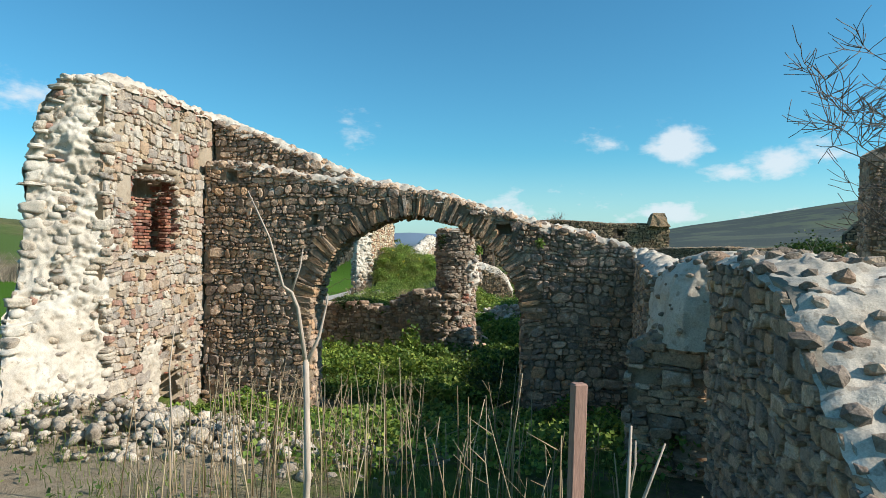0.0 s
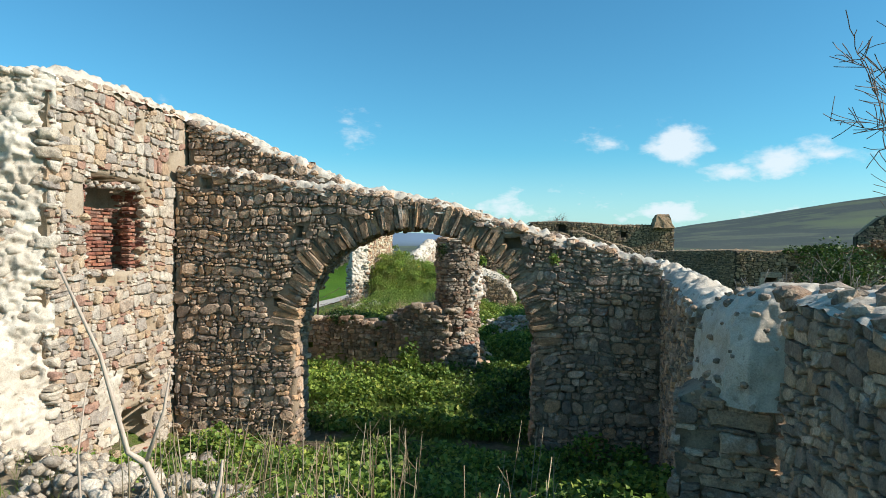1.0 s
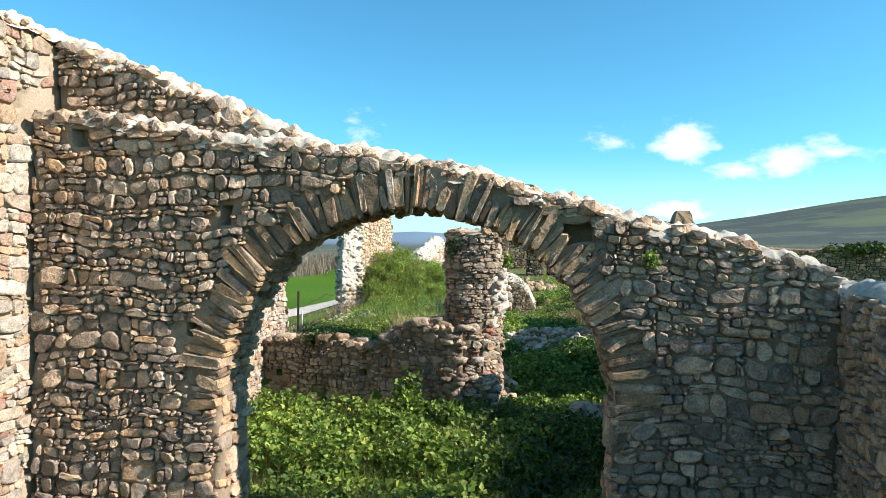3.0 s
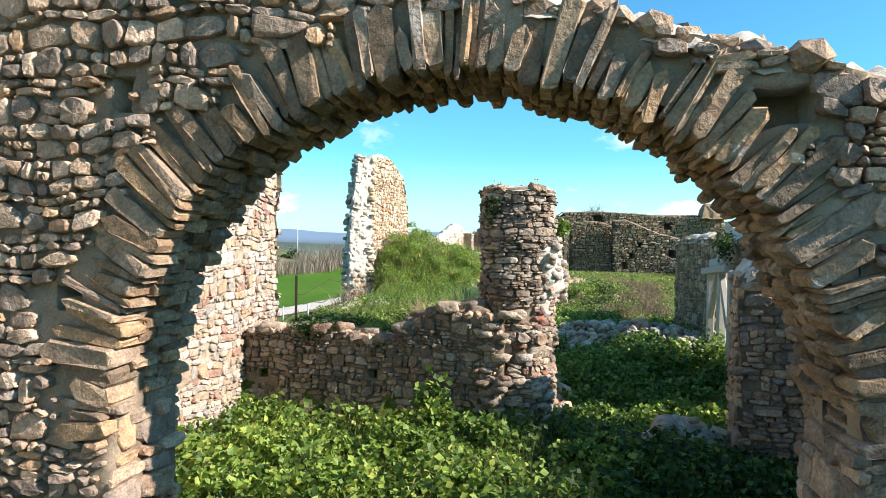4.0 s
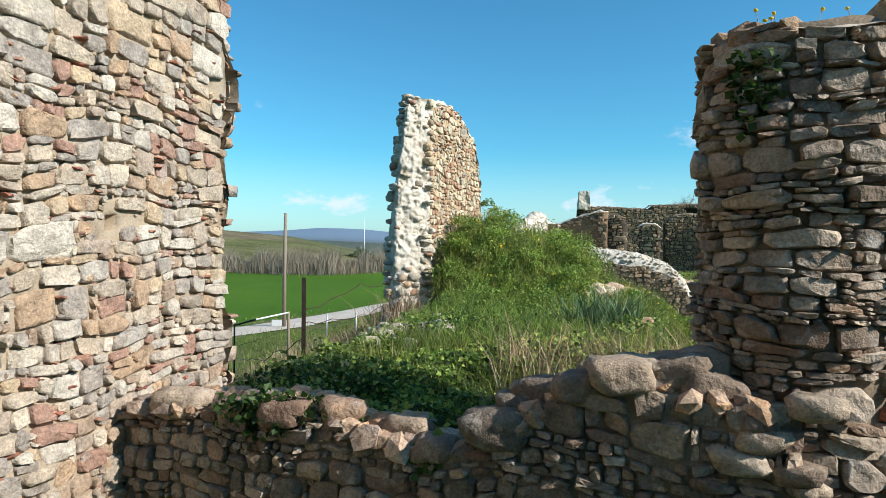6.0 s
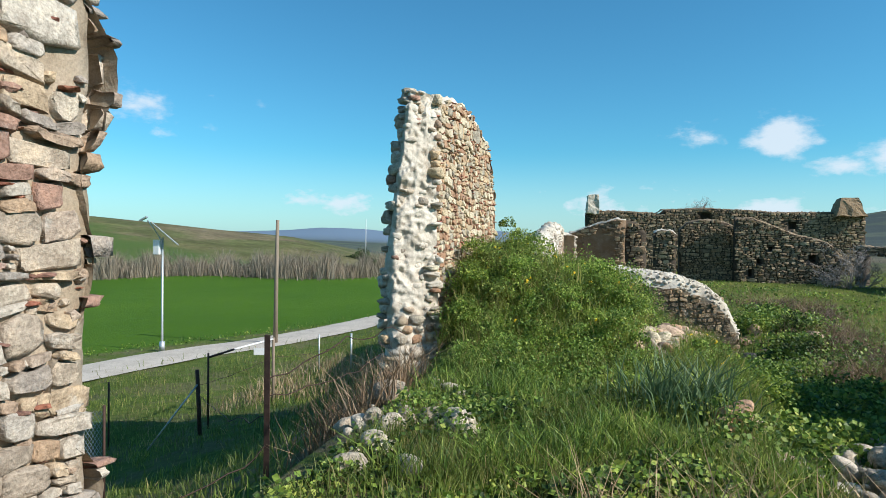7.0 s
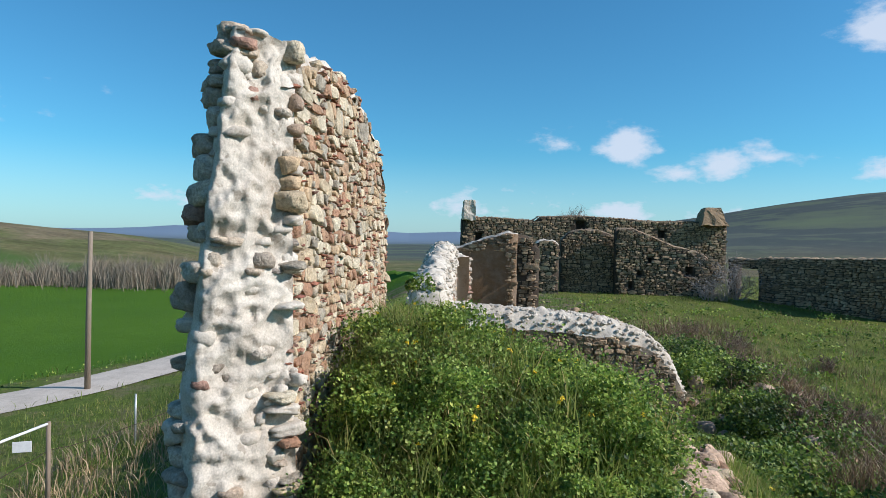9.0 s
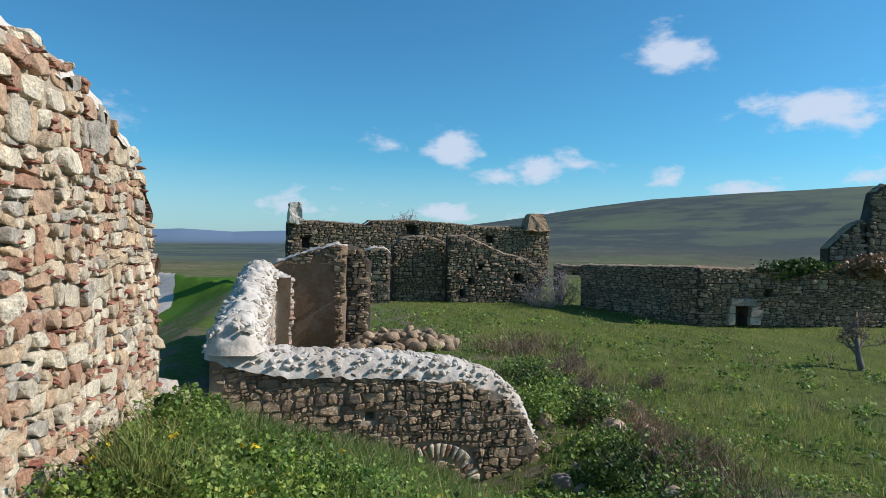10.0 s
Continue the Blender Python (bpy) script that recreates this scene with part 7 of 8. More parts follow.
def prop_gate():
    """Timbers that hold up the gateway."""
    holder = new("gateway_props")
    at = lambda u, v, n: gate_wall.at(u, v, n)
    holder.matrix_world = Matrix.Translation(at(7.0, -0.4, 0.1))
    tagged(holder, "weathered grey timber props in the gateway", "timber frame")
    inv = holder.matrix_world.inverted()
    made = [beam("post", at(6.72, -0.7, 0.10), at(6.70, 2.1, 0.10), 0.19, 0.17, WOOD_GREY, holder), beam("post", at(7.75, -0.7, 0.05), at(7.75, 2.3, 0.05), 0.19, 0.17, WOOD_GREY, holder), beam("post", at(8.95, -0.7, 0.08), at(8.95, 2.25, 0.08), 0.17, 0.16, WOOD_GREY, holder),
            beam("lintel", at(6.45, 2.02, 0.20), at(9.2, 2.22, 0.20), 0.16, 0.2, WOOD_GREY, holder), beam("cross_beam", at(6.40, 2.24, 0.0), at(7.9, 2.32, 0.0), 0.2, 0.2, WOOD_GREY, holder),
            beam("brace", at(6.80, 0.9, 0.12), at(7.65, 2.05, 0.12), 0.15, 0.14, WOOD_GREY, holder), beam("brace", at(8.9, 0.9, 0.12), at(7.95, 2.12, 0.12), 0.15, 0.14, WOOD_GREY, holder), beam("brace", at(7.0, 2.2, -0.05), at(7.75, 2.45, -0.05), 0.14, 0.12, WOOD_GREY, holder),
            beam("wedge", at(7.6, 2.30, 0.1), at(7.75, 2.5, 0.1), 0.14, 0.12, WOOD_GREY, holder)]
    for o in made:
        o.matrix_parent_inverse = inv


prop_gate()


def single(ob, label, category, group=""):
    return tagged(ob, label, category, group)


def wooden_post():
    holder = new("wooden_post")
    holder.matrix_world = Matrix.Translation((0.78, 3.7, 0.7))
    o = beam("shaft", (0.76, 3.7, 0.5), (0.79, 3.7, 2.49), 0.085, 0.06, WOOD_PINK, holder, 0.3)
    o.matrix_parent_inverse = holder.matrix_world.inverted()
    tagged(holder, "reddish-brown weathered wooden post in dry stalks", "post")


wooden_post()

g = lambda x, y: float(ground_z(x, y))
single(rod("utility_pole", [(-15.4, 52.9, g(-15.4, 52.9) - 0.2), (-15.38, 52.9, 0.5), (-15.33, 52.9, 3.75)], [0.13, 0.11, 0.09], WOOD_POLE, None, 10), "bare grey-brown wooden pole beside the track", "pole")


def fence_post(name, x, y, top, r, material, label, lean=(0, 0), sides=8):
    z = g(x, y)
    return single(rod(name, [(x, y, z - 0.15), (x + lean[0] * 0.5, y + lean[1] * 0.5, (z + top) / 2), (x + lean[0], y + lean[1], top)], [r, r, r * 0.95], material, None, sides), label, "post", "fence posts")


# angle-iron post beside the terrace
def iron_post():
    bm = bmesh.new()
    x, y, z0, z1, w = -4.9, 26.95, g(-4.9, 26.95) - 0.2, 1.74, 0.035
    pts = [(-w, -w), (w, -w), (w, -w + 0.012), (-w + 0.012, -w + 0.012), (-w + 0.012, w), (-w, w)]
    lo = [bm.verts.new((x + a, y + b, z0)) for a, b in pts]
    hi = [bm.verts.new((x + a, y + b, z1)) for a, b in pts]
    for i in range(6):
        k = (i + 1) % 6
        bm.faces.new((lo[i], lo[k], hi[k], hi[i]))
    bm.faces.new(hi)
    bm.faces.new(list(reversed(lo)))
    me = bpy.data.meshes.new("fence_post")
    bm.to_mesh(me)
    bm.free()
    me.materials.append(IRON_RUST)
    single(new("fence_post", me), "dark rusty angle-iron fence post on the bank", "post", "fence posts")


iron_post()
fence_post("fence_post", -10.3, 35.4, -0.62, 0.055, IRON_RUST, "leaning black fence post with a stay", (-0.12, 0.05))
fence_post("fence_post", -10.45, 36.1, -0.30, 0.03, IRON_RUST, "thin dark iron gate post")
fence_post("fence_post", -9.75, 38.9, -0.28, 0.05, WOOD_POLE, "grey wooden fence post by the barrier")
fence_post("fence_post", -8.5, 43.4, -0.75, 0.04, STEEL, "pale concrete fence post")
fence_post("fence_post", -10.0, 44.1, -0.95, 0.03, STEEL, "thin pale fence post")
fence_post("fence_post", -12.9, 35.4, -1.05, 0.025, IRON_RUST, "thin rusty fence stake")
single(rod("post_stay", [(-11.3, 34.6, g(-11.3, 34.6)), (-10.38, 35.4, -1.0)], 0.022, STEEL, None, 6), "slanting steel stay of a fence post", "stay")


def barrier():
    holder = new("barrier")
    holder.matrix_world = Matrix.Translation((-10.1, 37.5, -0.4))
    tagged(holder, "low pipe barrier across the track with a small white sign", "barrier")
    inv = holder.matrix_world.inverted()
    a, m, b = Vector((-10.45, 36.1, -0.42)), Vector((-10.2, 37.1, -0.36)), Vector((-9.75, 38.9, -0.32))
    sign = bmesh.new()
    bmesh.ops.create_cube(sign, size=1, matrix=Matrix.Translation((-9.95, 38.3, -0.62)) @ Matrix.Rotation(0.25, 4, "Z") @ Matrix.Diagonal((0.34, 0.015, 0.22, 1)))
    bmesh.ops.bevel(sign, geom=sign.edges[:], offset=0.004, segments=1, affect="EDGES")
    for o in (rod("pipe", [a, m], 0.03, IRON_RUST, holder), rod("pipe", [m, b], 0.03, PAINT_WHITE, holder, 6, "white-painted pipe"), part("sign", sign, PAINT_WHITE, holder, "blank white sign plate")):
        o.matrix_parent_inverse = inv


barrier()


def sag(a, b, drop, n=14, wig=0.0, seed=0):
    a, b = Vector(a), Vector(b)
    out = []
    for i in range(n + 1):
        t = i / n
        p = a.lerp(b, t) - Vector((0, 0, drop * 4 * t * (1 - t)))
        out.append(p + (noise.noise_vector(p * 2 + Vector((seed, 0, 0))) * wig if 0 < i < n else Vector()))
    return out


for k, (a, b, d, w) in enumerate((((-4.9, 26.95, 1.0), (-4.15, 29.7, 1.05), 0.1, 0.12), ((-4.9, 26.95, 0.75), (-10.3, 35.4, -1.2), 0.25, 0.1), ((-4.9, 26.95, 0.45), (-6.6, 24.2, -0.1), 0.15, 0.15),
                                  ((-10.3, 35.4, -1.0), (-9.75, 38.9, -0.9), 0.05, 0.03), ((-9.75, 38.9, -0.9), (-8.5, 43.4, -1.1), 0.1, 0.03), ((-4.9, 26.95, 1.2), (-3.6, 28.9, 1.5), -0.15, 0.2))):
    single(rod("fence_wire", sag(a, b, d, 16, w, k * 5), 0.008, IRON_RUST, None, 4), "slack rusty wire strung between fence posts", "wire", "fence wires")


def mesh_fence():
    """A stretch of chain-link netting."""
    holder = new("chain_link_fence")
    a, b = Vector((-12.6, 30.6, -2.0)), Vector((-9.2, 30.0, -1.5))
    holder.matrix_world = Matrix.Translation((a + b) / 2)
    tagged(holder, "grey chain-link netting between two thin stakes", "fence")
    inv = holder.matrix_world.inverted()
    v, f = [], []
    n, h = 42, 1.3
    for i in range(-12, n):
        for s in (1, -1):
            pts = []
            for j in range(13):
                u = (i + (j if s > 0 else 12 - j)) / n
                if 0 <= u <= 1:
                    p = a.lerp(b, u)
                    pts.append((p.x, p.y, p.z + h * j / 12))
            if len(pts) > 1:
                tube(v, f, pts, [0.004] * len(pts), 3)
    for o in (mesh_object("netting", v, f, STEEL, holder), rod("stake", [(a.x, a.y, a.z - 0.3), (a.x, a.y, a.z + 1.4)], 0.025, IRON_RUST, holder), rod("stake", [(b.x, b.y, b.z - 0.4), (b.x, b.y, b.z + 1.4)], 0.025, IRON_RUST, holder)):
        o.matrix_parent_inverse = inv


mesh_fence()


def solar_lamp():
    x, y = -20.4, 50.3
    z = g(x, y)
    holder = new("street_lamp")
    holder.matrix_world = Matrix.Translation((x, y, z))
    tagged(holder, "white steel street lamp with a tilted solar panel", "street lamp")
    inv = holder.matrix_world.inverted()
    made = [rod("pole", [(x, y, z - 0.2), (x, y, z + 1.0), (x, y, 2.75)], [0.07, 0.06, 0.045], STEEL, holder, 12), rod("base_sleeve", [(x, y, z), (x, y, z + 0.5)], 0.14, STEEL, holder, 12)]
    bm = bmesh.new()
    tilt = Matrix.Translation((x + 0.1, y, 2.95)) @ Matrix.Rotation(radians(33), 4, "Z") @ Matrix.Rotation(radians(42), 4, "Y")
    bmesh.ops.create_cube(bm, size=1, matrix=tilt @ Matrix.Diagonal((1.75, 1.0, 0.05, 1)))
    bmesh.ops.bevel(bm, geom=bm.edges[:], offset=0.012, segments=1, affect="EDGES")
    panel = part("solar_panel", bm, STEEL, holder, "solar panel in a steel frame")
    for i in range(4):
        for j in range(3):
            bm = bmesh.new()
            bmesh.ops.create_cube(bm, size=1, matrix=tilt @ Matrix.Translation((-0.63 + i * 0.42, -0.31 + j * 0.31, 0.028)) @ Matrix.Diagonal((0.40, 0.29, 0.008, 1)))
            part("solar_cell", bm, PANEL_BLUE, panel, "dark blue solar cell")
    bm = bmesh.new()
    bmesh.ops.create_cube(bm, size=1, matrix=Matrix.Translation((x - 0.28, y, 2.25)) @ Matrix.Diagonal((0.36, 0.3, 0.75, 1)))
    bmesh.ops.bevel(bm, geom=bm.edges[:], offset=0.03, segments=2, affect="EDGES")
    box = part("battery_box", bm, PAINT_WHITE, holder, "white battery box")
    arm = rod("lamp_arm", [(x, y, 2.5), (x - 0.5, y - 0.1, 3.3), (x - 0.75, y - 0.15, 3.6)], [0.035, 0.03, 0.03], STEEL, holder)
    bm = bmesh.new()
    bmesh.ops.create_cube(bm, size=1, matrix=Matrix.Translation((x - 0.95, y - 0.18, 3.68)) @ Matrix.Rotation(-0.5, 4, "Y") @ Matrix.Diagonal((0.45, 0.2, 0.08, 1)))
    bmesh.ops.bevel(bm, geom=bm.edges[:], offset=0.02, segments=2, affect="EDGES")
    head = part("lamp_head", bm, STEEL, holder)
    for o in made + [panel, box, arm, head]:
        o.matrix_parent_inverse = inv


solar_lamp()


# ---- bare trees, saplings, shrubs ----
def limbs(r, start, way, length, radius, depth, out, gravity=0.0, fork=3, rise=0.15):
    """A limb and its branches as lists of points and radii."""
    pts, rad = [Vector(start)], [radius]
    d = Vector(way).normalized()
    n = 4 if depth else 3
    for i in range(n):
        d = (d + Vector((r.gauss(0, 0.16), r.gauss(0, 0.16), r.gauss(0, 0.10) + gravity))).normalized()
        pts.append(pts[-1] + d * length / n)
        rad.append(radius * (1 - 0.45 * (i + 1) / n))
    out.append((pts, rad, depth))
    if depth == 0:
        return
    for i in range(fork + (1 if r.random() < 0.5 else 0)):
        k = r.randint(1, n)
        side = Vector((r.gauss(0, 1), r.gauss(0, 1), r.gauss(rise, 0.5))).normalized()
        limbs(r, pts[k], d * 0.55 + side * 0.75, length * r.uniform(0.5, 0.78), rad[k] * 0.6, depth - 1, out, gravity, fork, rise)


def bare_tree(name, base, height, seed, material, label, category="tree", depth=4, lean=(0, 0), radius=0.12, stems=1, fork=3, trunk=0.35, rise=0.15):
    r = random.Random(seed)
    holder = new(name)
    holder.matrix_world = Matrix.Translation(base)
    tagged(holder, label, category)
    inv = holder.matrix_world.inverted()
    out = []
    for s in range(stems):
        way = Vector((lean[0] + (r.gauss(0, 0.3) if stems > 1 else 0), lean[1] + (r.gauss(0, 0.3) if stems > 1 else 0), 1))
        limbs(r, Vector(base) - Vector((0, 0, 0.15)), way, height * trunk, radius, depth, out, 0.04, fork, rise)
    tv, tf, bv, bf = [], [], [], []
    for pts, rad, d in out:
        if d == depth:
            tube(tv, tf, pts, rad, 8)
        else:
            tube(bv, bf, pts, [max(q, 0.009) for q in rad], 5 if d > 1 else 3)
    for o in (mesh_object("trunk", tv, tf, material, holder), mesh_object("crown", bv, bf, material, holder)):
        o.matrix_parent_inverse = inv


bare_tree("tree", (13.0, 15.1, 0.2), 8.2, 5, BARK_GREY, "bare dark winter tree behind the ruin", depth=5, lean=(0.0, 0), radius=0.12, trunk=0.52, fork=4)
bare_tree("tree", (24.6, 48.0, -0.9), 5.2, 8, BARK_GREY, "small bare fruit tree in the grassy yard", depth=5, radius=0.16, trunk=0.3, fork=3)
for i, (x, y, h) in enumerate(((6.4, 15.2, 2.6), (7.2, 14.6, 2.7), (8.0, 16.0, 2.9), (9.2, 17.2, 3.0), (7.3, 18.0, 2.7), (10.6, 18.6, 3.1))):
    bare_tree("shrub", (x, y, -0.3), h, 20 + i, BARK_SHRUB, "bare grey shrub with upright stems behind the side wall", "shrub", 3, radius=0.03, stems=9, fork=2, trunk=0.55, rise=1.3)
for i, (x, y, h) in enumerate(((20.6, 68.6, 4.0), (21.8, 69.4, 3.4), (19.6, 69.0, 2.6))):
    bare_tree("shrub", (x, y, -0.6), h, 30 + i, BARK_SHRUB, "bare grey shrub at the foot of the farm wall", "shrub", 3, radius=0.05, stems=6, fork=3, trunk=0.5)
bare_tree("shrub", (15.4, 91.5, 5.0), 3.2, 41, BARK_SHRUB, "bare bush growing behind the farm wall", "shrub", 3, radius=0.06, stems=6, fork=3, trunk=0.5)


def sapling(name, parts_list, label):
    holder = new(name)
    holder.matrix_world = Matrix.Translation(parts_list[0][0][0])
    tagged(holder, label, "sapling")
    inv = holder.matrix_world.inverted()
    for i, (pts, rad) in enumerate(parts_list):
        o = rod("stem" if i == 0 else "branch", pts, rad, BARK_PALE, holder, 7)
        o.matrix_parent_inverse = inv


sapling("sapling", [([(-0.68, 3.24, 0.6), (-0.70, 3.24, 1.4), (-0.665, 3.24, 2.1), (-0.68, 3.24, 2.69)], [0.021, 0.019, 0.017, 0.015]),
                    ([(-0.68, 3.24, 2.66), (-0.72, 3.22, 2.95), (-0.75, 3.21, 3.03), (-0.79, 3.2, 3.06), (-0.86, 3.2, 3.3), (-0.97, 3.2, 3.53)], [0.012, 0.010, 0.009, 0.007, 0.005, 0.003]),
                    ([(-0.68, 3.24, 2.67), (-0.62, 3.26, 2.80), (-0.585, 3.27, 2.97), (-0.58, 3.27, 3.02)], [0.012, 0.008, 0.005, 0.003]),
                    ([(-0.75, 3.21, 3.03), (-0.71, 3.22, 3.16), (-0.70, 3.23, 3.25)], [0.006, 0.004, 0.002])], "pale bare sapling with a forked stem")
sapling("sapling", [([(0.72, 2.65, 0.6), (0.74, 2.62, 1.6), (0.76, 2.6, 2.2), (0.77, 2.6, 2.56)], [0.016, 0.013, 0.010, 0.006]), ([(0.75, 2.61, 2.05), (0.84, 2.6, 2.3), (0.91, 2.6, 2.49)], [0.009, 0.007, 0.004]),
                    ([(0.76, 2.6, 2.25), (0.79, 2.6, 2.4), (0.79, 2.6, 2.5)], [0.007, 0.005, 0.003])], "small pale forked sapling")
sapling("sapling", [([(-2.65, 6.3, 0.5), (-2.62, 6.3, 1.3), (-2.66, 6.3, 2.0), (-2.60, 6.3, 2.5)], [0.014, 0.012, 0.008, 0.004])], "thin pale bare stem")


def stalks(n, x0, x1, y0, y1, h, seed, label, keep=None):
    r = random.Random(seed)
    v, f = [], []
    for i in range(n):
        x, y = r.uniform(x0, x1), r.uniform(y0, y1)
        if keep and not keep(x, y):
            continue
        z, hh = g(x, y), h * r.uniform(0.45, 1.25)
        lx, ly = r.gauss(0, 0.10) * hh, r.gauss(0, 0.10) * hh
        p = [(x, y, z - 0.05), (x + lx * 0.3 + r.gauss(0, 0.01), y + ly * 0.3, z + hh * 0.5), (x + lx, y + ly, z + hh)]
        rad = r.uniform(0.005, 0.011)
        tube(v, f, p, [rad, rad * 0.85, rad * 0.5], 4)
        for q in range(r.choice((0, 0, 1, 2))):
            t = r.uniform(0.4, 0.85)
            b = Vector(p[1]).lerp(Vector(p[2]), t)
            e = b + Vector((r.gauss(0, 0.12), r.gauss(0, 0.12), r.uniform(0.08, 0.25)))
            tube(v, f, [b, e], [rad * 0.6, rad * 0.3], 3)
    tagged(mesh_object("dry_stalks", v, f, DRY), label, "stalks", kind="stuff")


stalks(150, -2.6, 0.9, 4.3, 8.2, 1.15, 61, "thicket of dry brown stalks at the ruin's edge")
stalks(60, -3.2, -0.2, 8.0, 11.5, 0.9, 62, "dry brown stalks before the arch")
stalks(25, 0.2, 1.8, 4.0, 8.5, 0.8, 63, "a few dry stalks beside the stump wall")


def clump(name, centre, radii, n, size, material, label, category, seed, up=0.6):
    q = np.random.RandomState(seed)
    p = q.normal(size=(n, 3))
    p /= np.linalg.norm(p, axis=1)[:, None]
    p *= (q.rand(n) ** 0.45)[:, None]
    w = 1 + 0.35 * np.sin(p[:, :1] * 5 + seed) * np.cos(p[:, 1:2] * 6 + p[:, 2:] * 5)
    c = np.array(centre) + p * w * np.array(radii)
    ob = leaves(name, c, size, material, label, category, q, up=up)
    ob["kind"] = ""
    del ob["kind"]
    return ob


for i, (x, y, rx, h, n, s) in enumerate(((-0.95, 19.75, 0.34, 0.75, 1500, 0.10), (-0.1, 19.7, 0.28, 0.42, 700, 0.09), (-1.3, 19.2, 0.6, 0.45, 1600, 0.09), (-2.9, 18.9, 0.9, 0.40, 2400, 0.085), (-2.2, 17.6, 0.9, 0.42, 2400, 0.09),
                                      (-0.6, 17.4, 0.8, 0.45, 2000, 0.09), (3.9, 24.6, 0.8, 0.5, 1800, 0.08), (5.2, 24.7, 0.6, 0.55, 1500, 0.08), (1.4, 18.6, 0.9, 0.4, 1900, 0.085), (-4.1, 13.2, 0.6, 0.35, 1200, 0.085))):
    clump("plant", (x, y, g(x, y) + h * 0.55), (rx, rx * 0.85, h), n, s, LEAF_GREEN, "leafy bright green nettle clump among the ruins", "plant", 200 + i)
clump("ivy", (-0.02, 20.72, 3.28), (0.16, 0.13, 0.30), 500, 0.05, LEAF_DARK, "dark ivy hanging from the pillar top", "ivy", 230)
def flower_tuft():
    """Thin flowering weeds on the pillar's broken top."""
    r = random.Random(17)
    holder = new("flowering_weed")
    holder.matrix_world = Matrix.Translation((0.05, 20.75, 3.6))
    tagged(holder, "thin weeds with yellow flowers on the pillar top", "plant")
    inv = holder.matrix_world.inverted()
    for i in range(11):
        b = Vector((r.uniform(-0.1, 0.75), r.uniform(20.6, 20.95), 3.56))
        tip = b + Vector((r.gauss(0, 0.06), r.gauss(0, 0.05), r.uniform(0.10, 0.24)))
        stem = rod("stem", [b, b.lerp(tip, 0.5) + Vector((r.gauss(0, 0.015), 0, 0)), tip], [0.004, 0.003, 0.002], BARK_SHRUB, holder, 4)
        stem.matrix_parent_inverse = inv
        v, f = boulder(r, 0.016, 0.8, 1)
        head = mesh_object("flower_head", turn_verts(v, Matrix.Translation(tip)), f, FLOWER, holder, "yellow flower head")
        head.matrix_parent_inverse = inv


flower_tuft()
clump("plant", (1.12, 21.0, 2.98), (0.17, 0.15, 0.15), 260, 0.07, LEAF_GREEN, "green tuft growing from the pillar side", "plant", 231)
clump("plant", (2.03, 13.50, 3.26), (0.10, 0.06, 0.09), 160, 0.04, LEAF_BUSH, "small weed growing from the wall face", "plant", 232)
clump("ivy", (4.75, 19.75, 2.75), (0.28, 0.16, 0.20), 420, 0.06, LEAF_DARK, "ivy tuft on the cross wall", "ivy", 233)
clump("ivy", (5.15, 24.1, 2.7), (0.15, 0.4, 0.35), 420, 0.06, LEAF_DARK, "ivy trailing over the yard wall", "ivy", 234)
clump("ivy", (-3.0, 21.2, 1.15), (0.5, 0.14, 0.16), 700, 0.06, LEAF_DARK, "ivy trailing over the low wall", "ivy", 235)
clump("plant", (-1.9, 20.95, 0.98), (0.14, 0.1, 0.16), 160, 0.07, LEAF_GREEN, "small green plant on the low wall", "plant", 236)
rs = np.random.RandomState(70)
for x, y, r in ((9.3, 52.0, 1.3), (12.5, 55.0, 1.5), (7.6, 38.6, 0.8), (5.2, 34.6, 0.7)):
    c = scatter(rs, 2600, x - 2 * r, x + 2 * r, y - 2 * r, y + 2 * r, lambda a, b: np.exp(-((a - x) / r) ** 2 - ((b - y) / r) ** 2))
    blades("dry_scrub", c, 0.6, 0.014, SCRUB, "bare brown scrub on the grassy slope", "scrub", rs, 0.5)
for i, (x, y, h) in enumerate(((8.6, 44.6, 1.0), (9.6, 47.2, 1.2), (7.6, 46.0, 0.9), (11.2, 49.6, 1.3), (10.4, 52.4, 1.1), (7.4, 41.0, 0.8), (8.3, 39.2, 0.9), (12.6, 46.4, 1.0))):
    bare_tree("shrub", (x, y, g(x, y)), h, 60 + i, BARK_BROWN, "low bare brown shrub on the grassy slope", "shrub", 3, radius=0.018, stems=8, fork=2, trunk=0.5)
    c = scatter(rs, 1500, x - 2, x + 2, y - 2, y + 2, lambda a, b: np.exp(-((a - x) / 1.0) ** 2 - ((b - y) / 1.0) ** 2))
    blades("dry_scrub", c, 0.4, 0.012, SCRUB, "bare brown scrub on the grassy slope", "scrub", rs, 0.5)
q = random.Random(404)
for i in range(30):
    t, w = q.random(), q.uniform(0, 3.2)
    x, y = 5.2 + 3.6 * t + 0.5 * q.gauss(0, 1) - 0.35 * w, 36.0 + 11.5 * t + w * 0.6
    rx, h = q.uniform(0.5, 1.05), q.uniform(0.28, 0.55)
    clump("bramble", (x, y, g(x, y) + 0.4 * h), (rx, rx * 0.8, h), 900, 0.075, (LEAF_DARK, LEAF_GREEN, LEAF_GREEN)[i % 3], "low green bramble on the rough bank", "bramble", 600 + i)
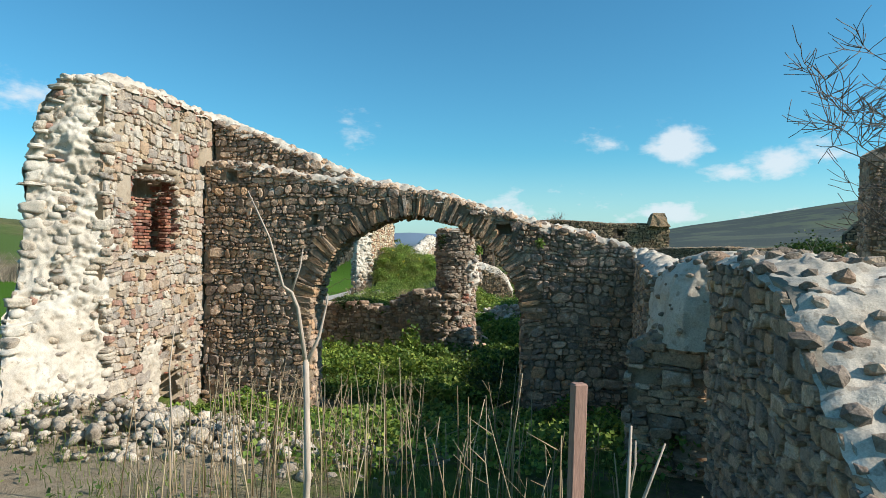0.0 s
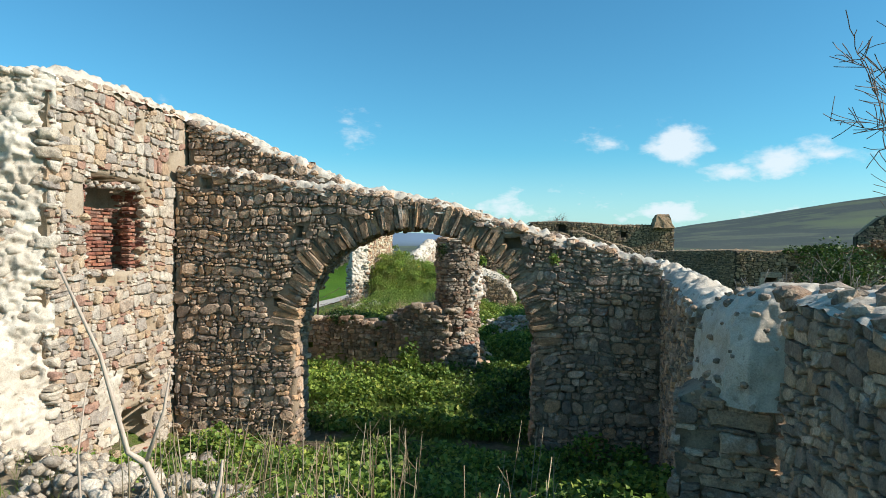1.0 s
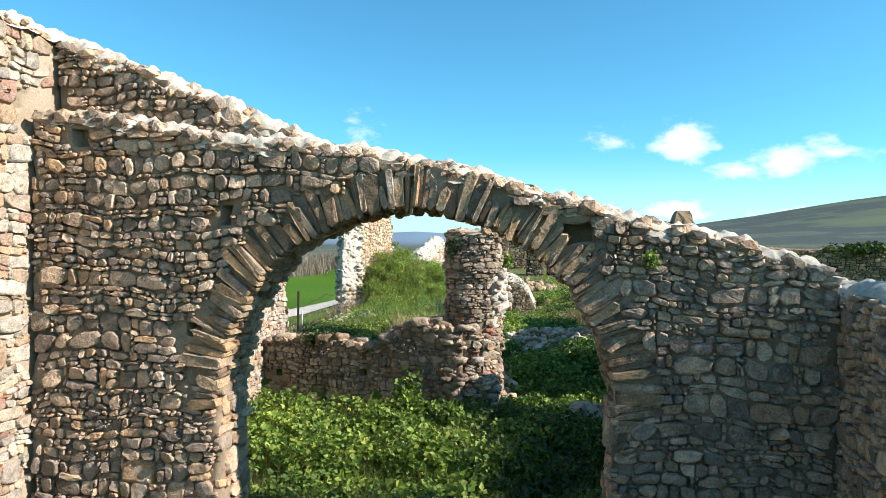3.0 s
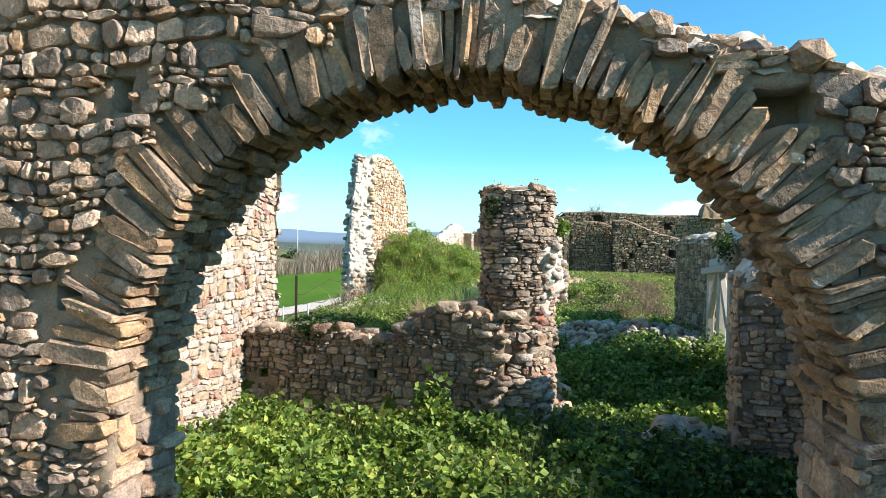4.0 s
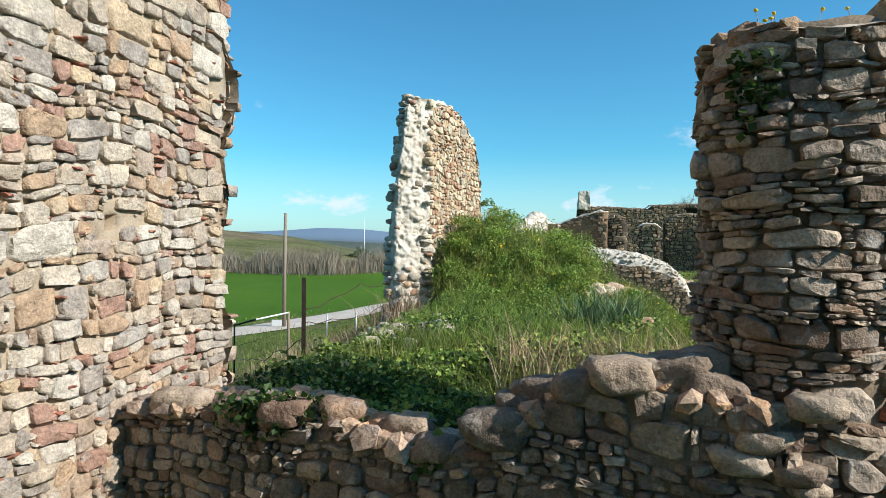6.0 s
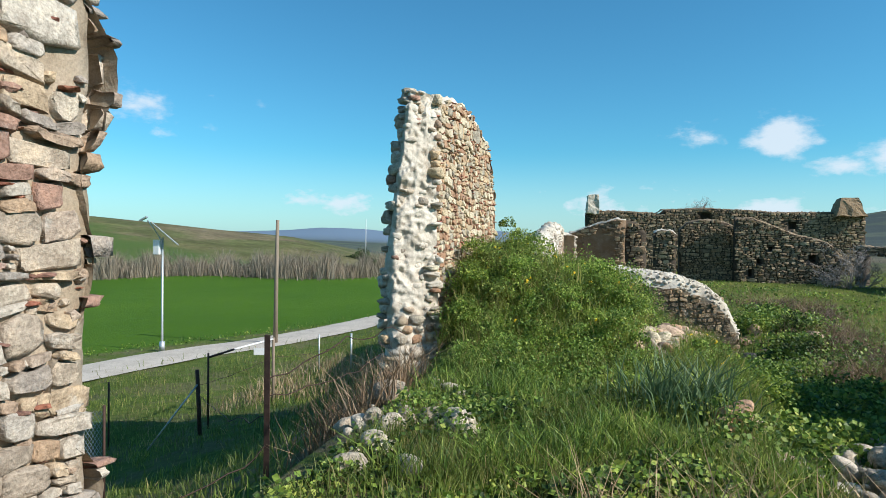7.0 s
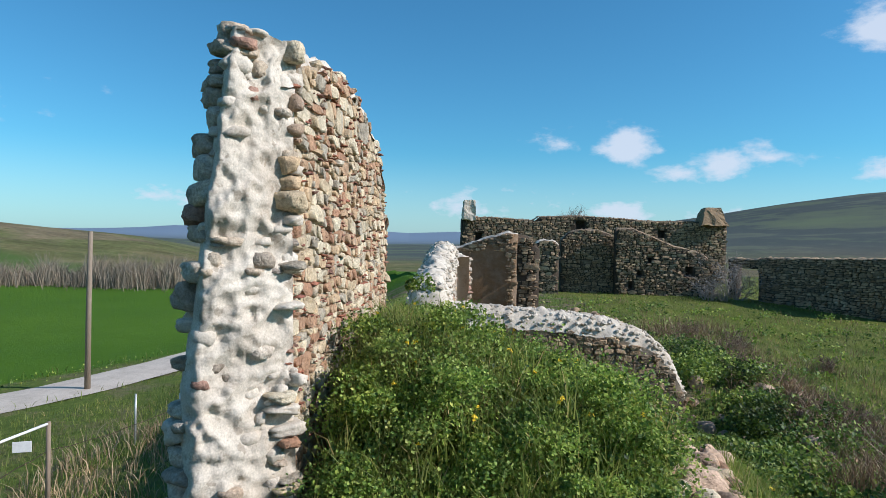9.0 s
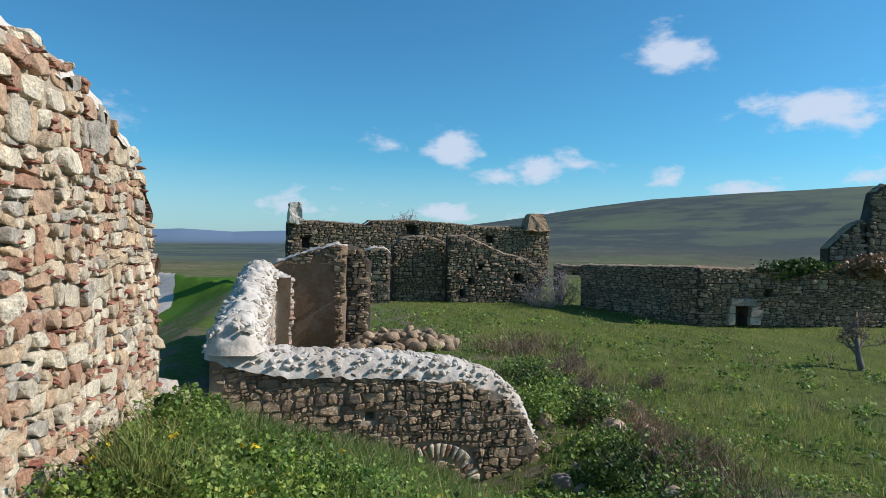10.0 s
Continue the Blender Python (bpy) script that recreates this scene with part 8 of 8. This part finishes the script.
for i in range(9):
    t = i / 8
    x, y = 7.0 + 2.6 * t + q.gauss(0, 0.3), 37.4 + 10.2 * t + q.gauss(0, 0.4)
    c = scatter(rs, 2600, x - 2, x + 2, y - 2, y + 2, lambda a, b: np.exp(-((a - x) / 0.8) ** 2 - ((b - y) / 1.1) ** 2))
    blades("dry_scrub", c, 0.5, 0.013, SCRUB, "bare brown scrub along the bank", "scrub", rs, 0.5)
for x, y, rx, h in ((2.6, 33.6, 0.8, 0.5), (3.7, 34.6, 0.9, 0.55), (3.0, 32.2, 0.7, 0.4), (4.6, 35.6, 0.8, 0.45), (2.2, 31.4, 0.6, 0.35), (4.2, 33.0, 0.7, 0.4)):
    clump("bramble", (x, y, g(x, y) + 0.4 * h), (rx, rx * 0.9, h), 1500, 0.065, LEAF_GREEN, "lush green bramble below the heap", "bramble", int(700 + 10 * x))
clump("bush", (34.5, 60.2, 2.9), (3.6, 1.2, 0.7), 2600, 0.25, LEAF_DARK, "dark evergreen scrub behind the long wall", "bush", 250)
clump("bush", (39.0, 58.6, 3.2), (2.6, 1.0, 0.8), 2400, 0.25, SCRUB, "dry scrub behind the long wall", "bush", 251)
clump("bush", (14.8, 25.5, 2.6), (1.6, 1.3, 1.1), 2600, 0.10, LEAF_DARK, "dark evergreen bush beyond the side wall", "bush", 252)

rs = np.random.RandomState(71)
c = scatter(rs, 3000, -1.2, 1.2, 26.2, 28.0, lambda x, y: np.exp(-((x + 0.05) / 0.5) ** 2 - ((y - 27.1) / 0.35) ** 2))
blades("lily_leaves", c, 0.50, 0.022, BLUE_LEAF, "clump of long blue-green lily leaves", "plant", rs, 0.45)
c = scatter(rs, 5000, -4.7, -2.9, 26.3, 29.3, lambda x, y: np.exp(-((x + 4.0) / 0.5) ** 2 - ((y - 27.9) / 0.9) ** 2))
blades("dry_scrub", c, 0.5, 0.012, SCRUB, "russet dry scrub beside the iron post", "scrub", rs, 0.5)
c = scatter(rs, 2200, -1.6, 0.6, 21.4, 24, lambda x, y: np.full_like(x, 0.5))
blades("dry_scrub", c, 0.45, 0.008, DRY, "dry grass and twigs beside the pillar", "scrub", rs, 0.5)
c = scatter(rs, 2500, -12, -7, 38, 46, lambda x, y: np.clip(0.5 + clump_noise(x, y, 3), 0, 1))
blades("dry_grass", c, 0.45, 0.02, DRY, "pale dry grass on the bank", "grass", rs, 0.4)
BELT = leaf_material("bare_grey_twigs", [(0.0, (0.17, 0.145, 0.125)), (0.5, (0.25, 0.215, 0.185)), (1.0, (0.33, 0.29, 0.25))], 0, 0.1)
c = scatter(rs, 42000, 1.2, 5.2, 27.6, 38.5, lambda x, y: yard(x, y) * np.clip(0.5 + 0.8 * clump_noise(x, y, 12), 0.03, 1), 0.0, 0.5)
leaves("weeds", c, 0.085, LEAF_GREEN, "lush green weeds below the heap", "weeds", rs)
c = scatter(rs, 9000, -26, -5, 26, 66, lambda x, y: np.clip(1.2 - np.abs(np.abs(-0.82 * x + 0.57 * y - 44.6) - 2.9) / 0.5, 0, 1) * 0.9)
blades("dry_grass", c, 0.30, 0.03, GRASS, "verge grass along the track", "grass", rs, 0.4)
# belt of bare trees beyond the field
N_BELT = 30000
t = rs.uniform(0, 1, N_BELT)
az, dist = np.radians(-52 + 46 * t), 122 + rs.normal(0, 3.0, N_BELT) + 6 * np.sin(t * 14)
x, y = dist * np.sin(az), dist * np.cos(az)
tall = np.clip(0.55 + 0.35 * np.sin(t * 160 + 2 * np.sin(t * 43)) + 0.25 * np.sin(t * 390 + 3 * np.sin(t * 91)) + 0.15 * np.sin(t * 29), 0.05, 1.0)
for lo, hi, h in ((0.0, 0.4, 1.7), (0.4, 0.75, 2.5), (0.75, 1.1, 3.3)):
    ok = (tall >= lo) & (tall < hi)
    blades("tree_belt", np.stack([x[ok], y[ok], ground_z(x[ok], y[ok]) - 0.1], 1), h, 0.055, BELT, "belt of bare brown trees beyond the field", "trees", rs, 0.32)
x = rs.normal(-75, 3.0, 1400)
y = rs.normal(298, 1.5, 1400)
c = np.stack([x, y, ground_z(x, y) + np.abs(rs.normal(0, 2.0, 1400)) * np.exp(-((x + 75) / 4.5) ** 2)], 1)
leaves("far_trees", c, 0.9, LEAF_DARK, "dark clump of far trees", "trees", rs)
single(rod("mast", [(-74.0, 298.0, g(-74, 298)), (-74.0, 298.0, 10.5)], [0.25, 0.12], PAINT_WHITE, None, 6), "thin white mast on the far plain", "mast")

# near pier at the edge of the first view
pier = Wall("wall_pier_near", (12.35, 18.7), (14.4, 18.2), [(0, 2.1, -0.8, prof((0, 6.0), (0.4, 6.25), (2.1, 6.3)))], 0.9, MORTAR_DARK, "tall grey rubble pier beyond the side wall", (), seed=95, step=0.3)
pier.front(0.24, 0.15, None, 0.05, 0.014, lite=True)
pier.end(0, -1, -0.5, 6.0, 0.24, 0.15)
pier.stones.build(pier.ob, STONE_GREY, None)
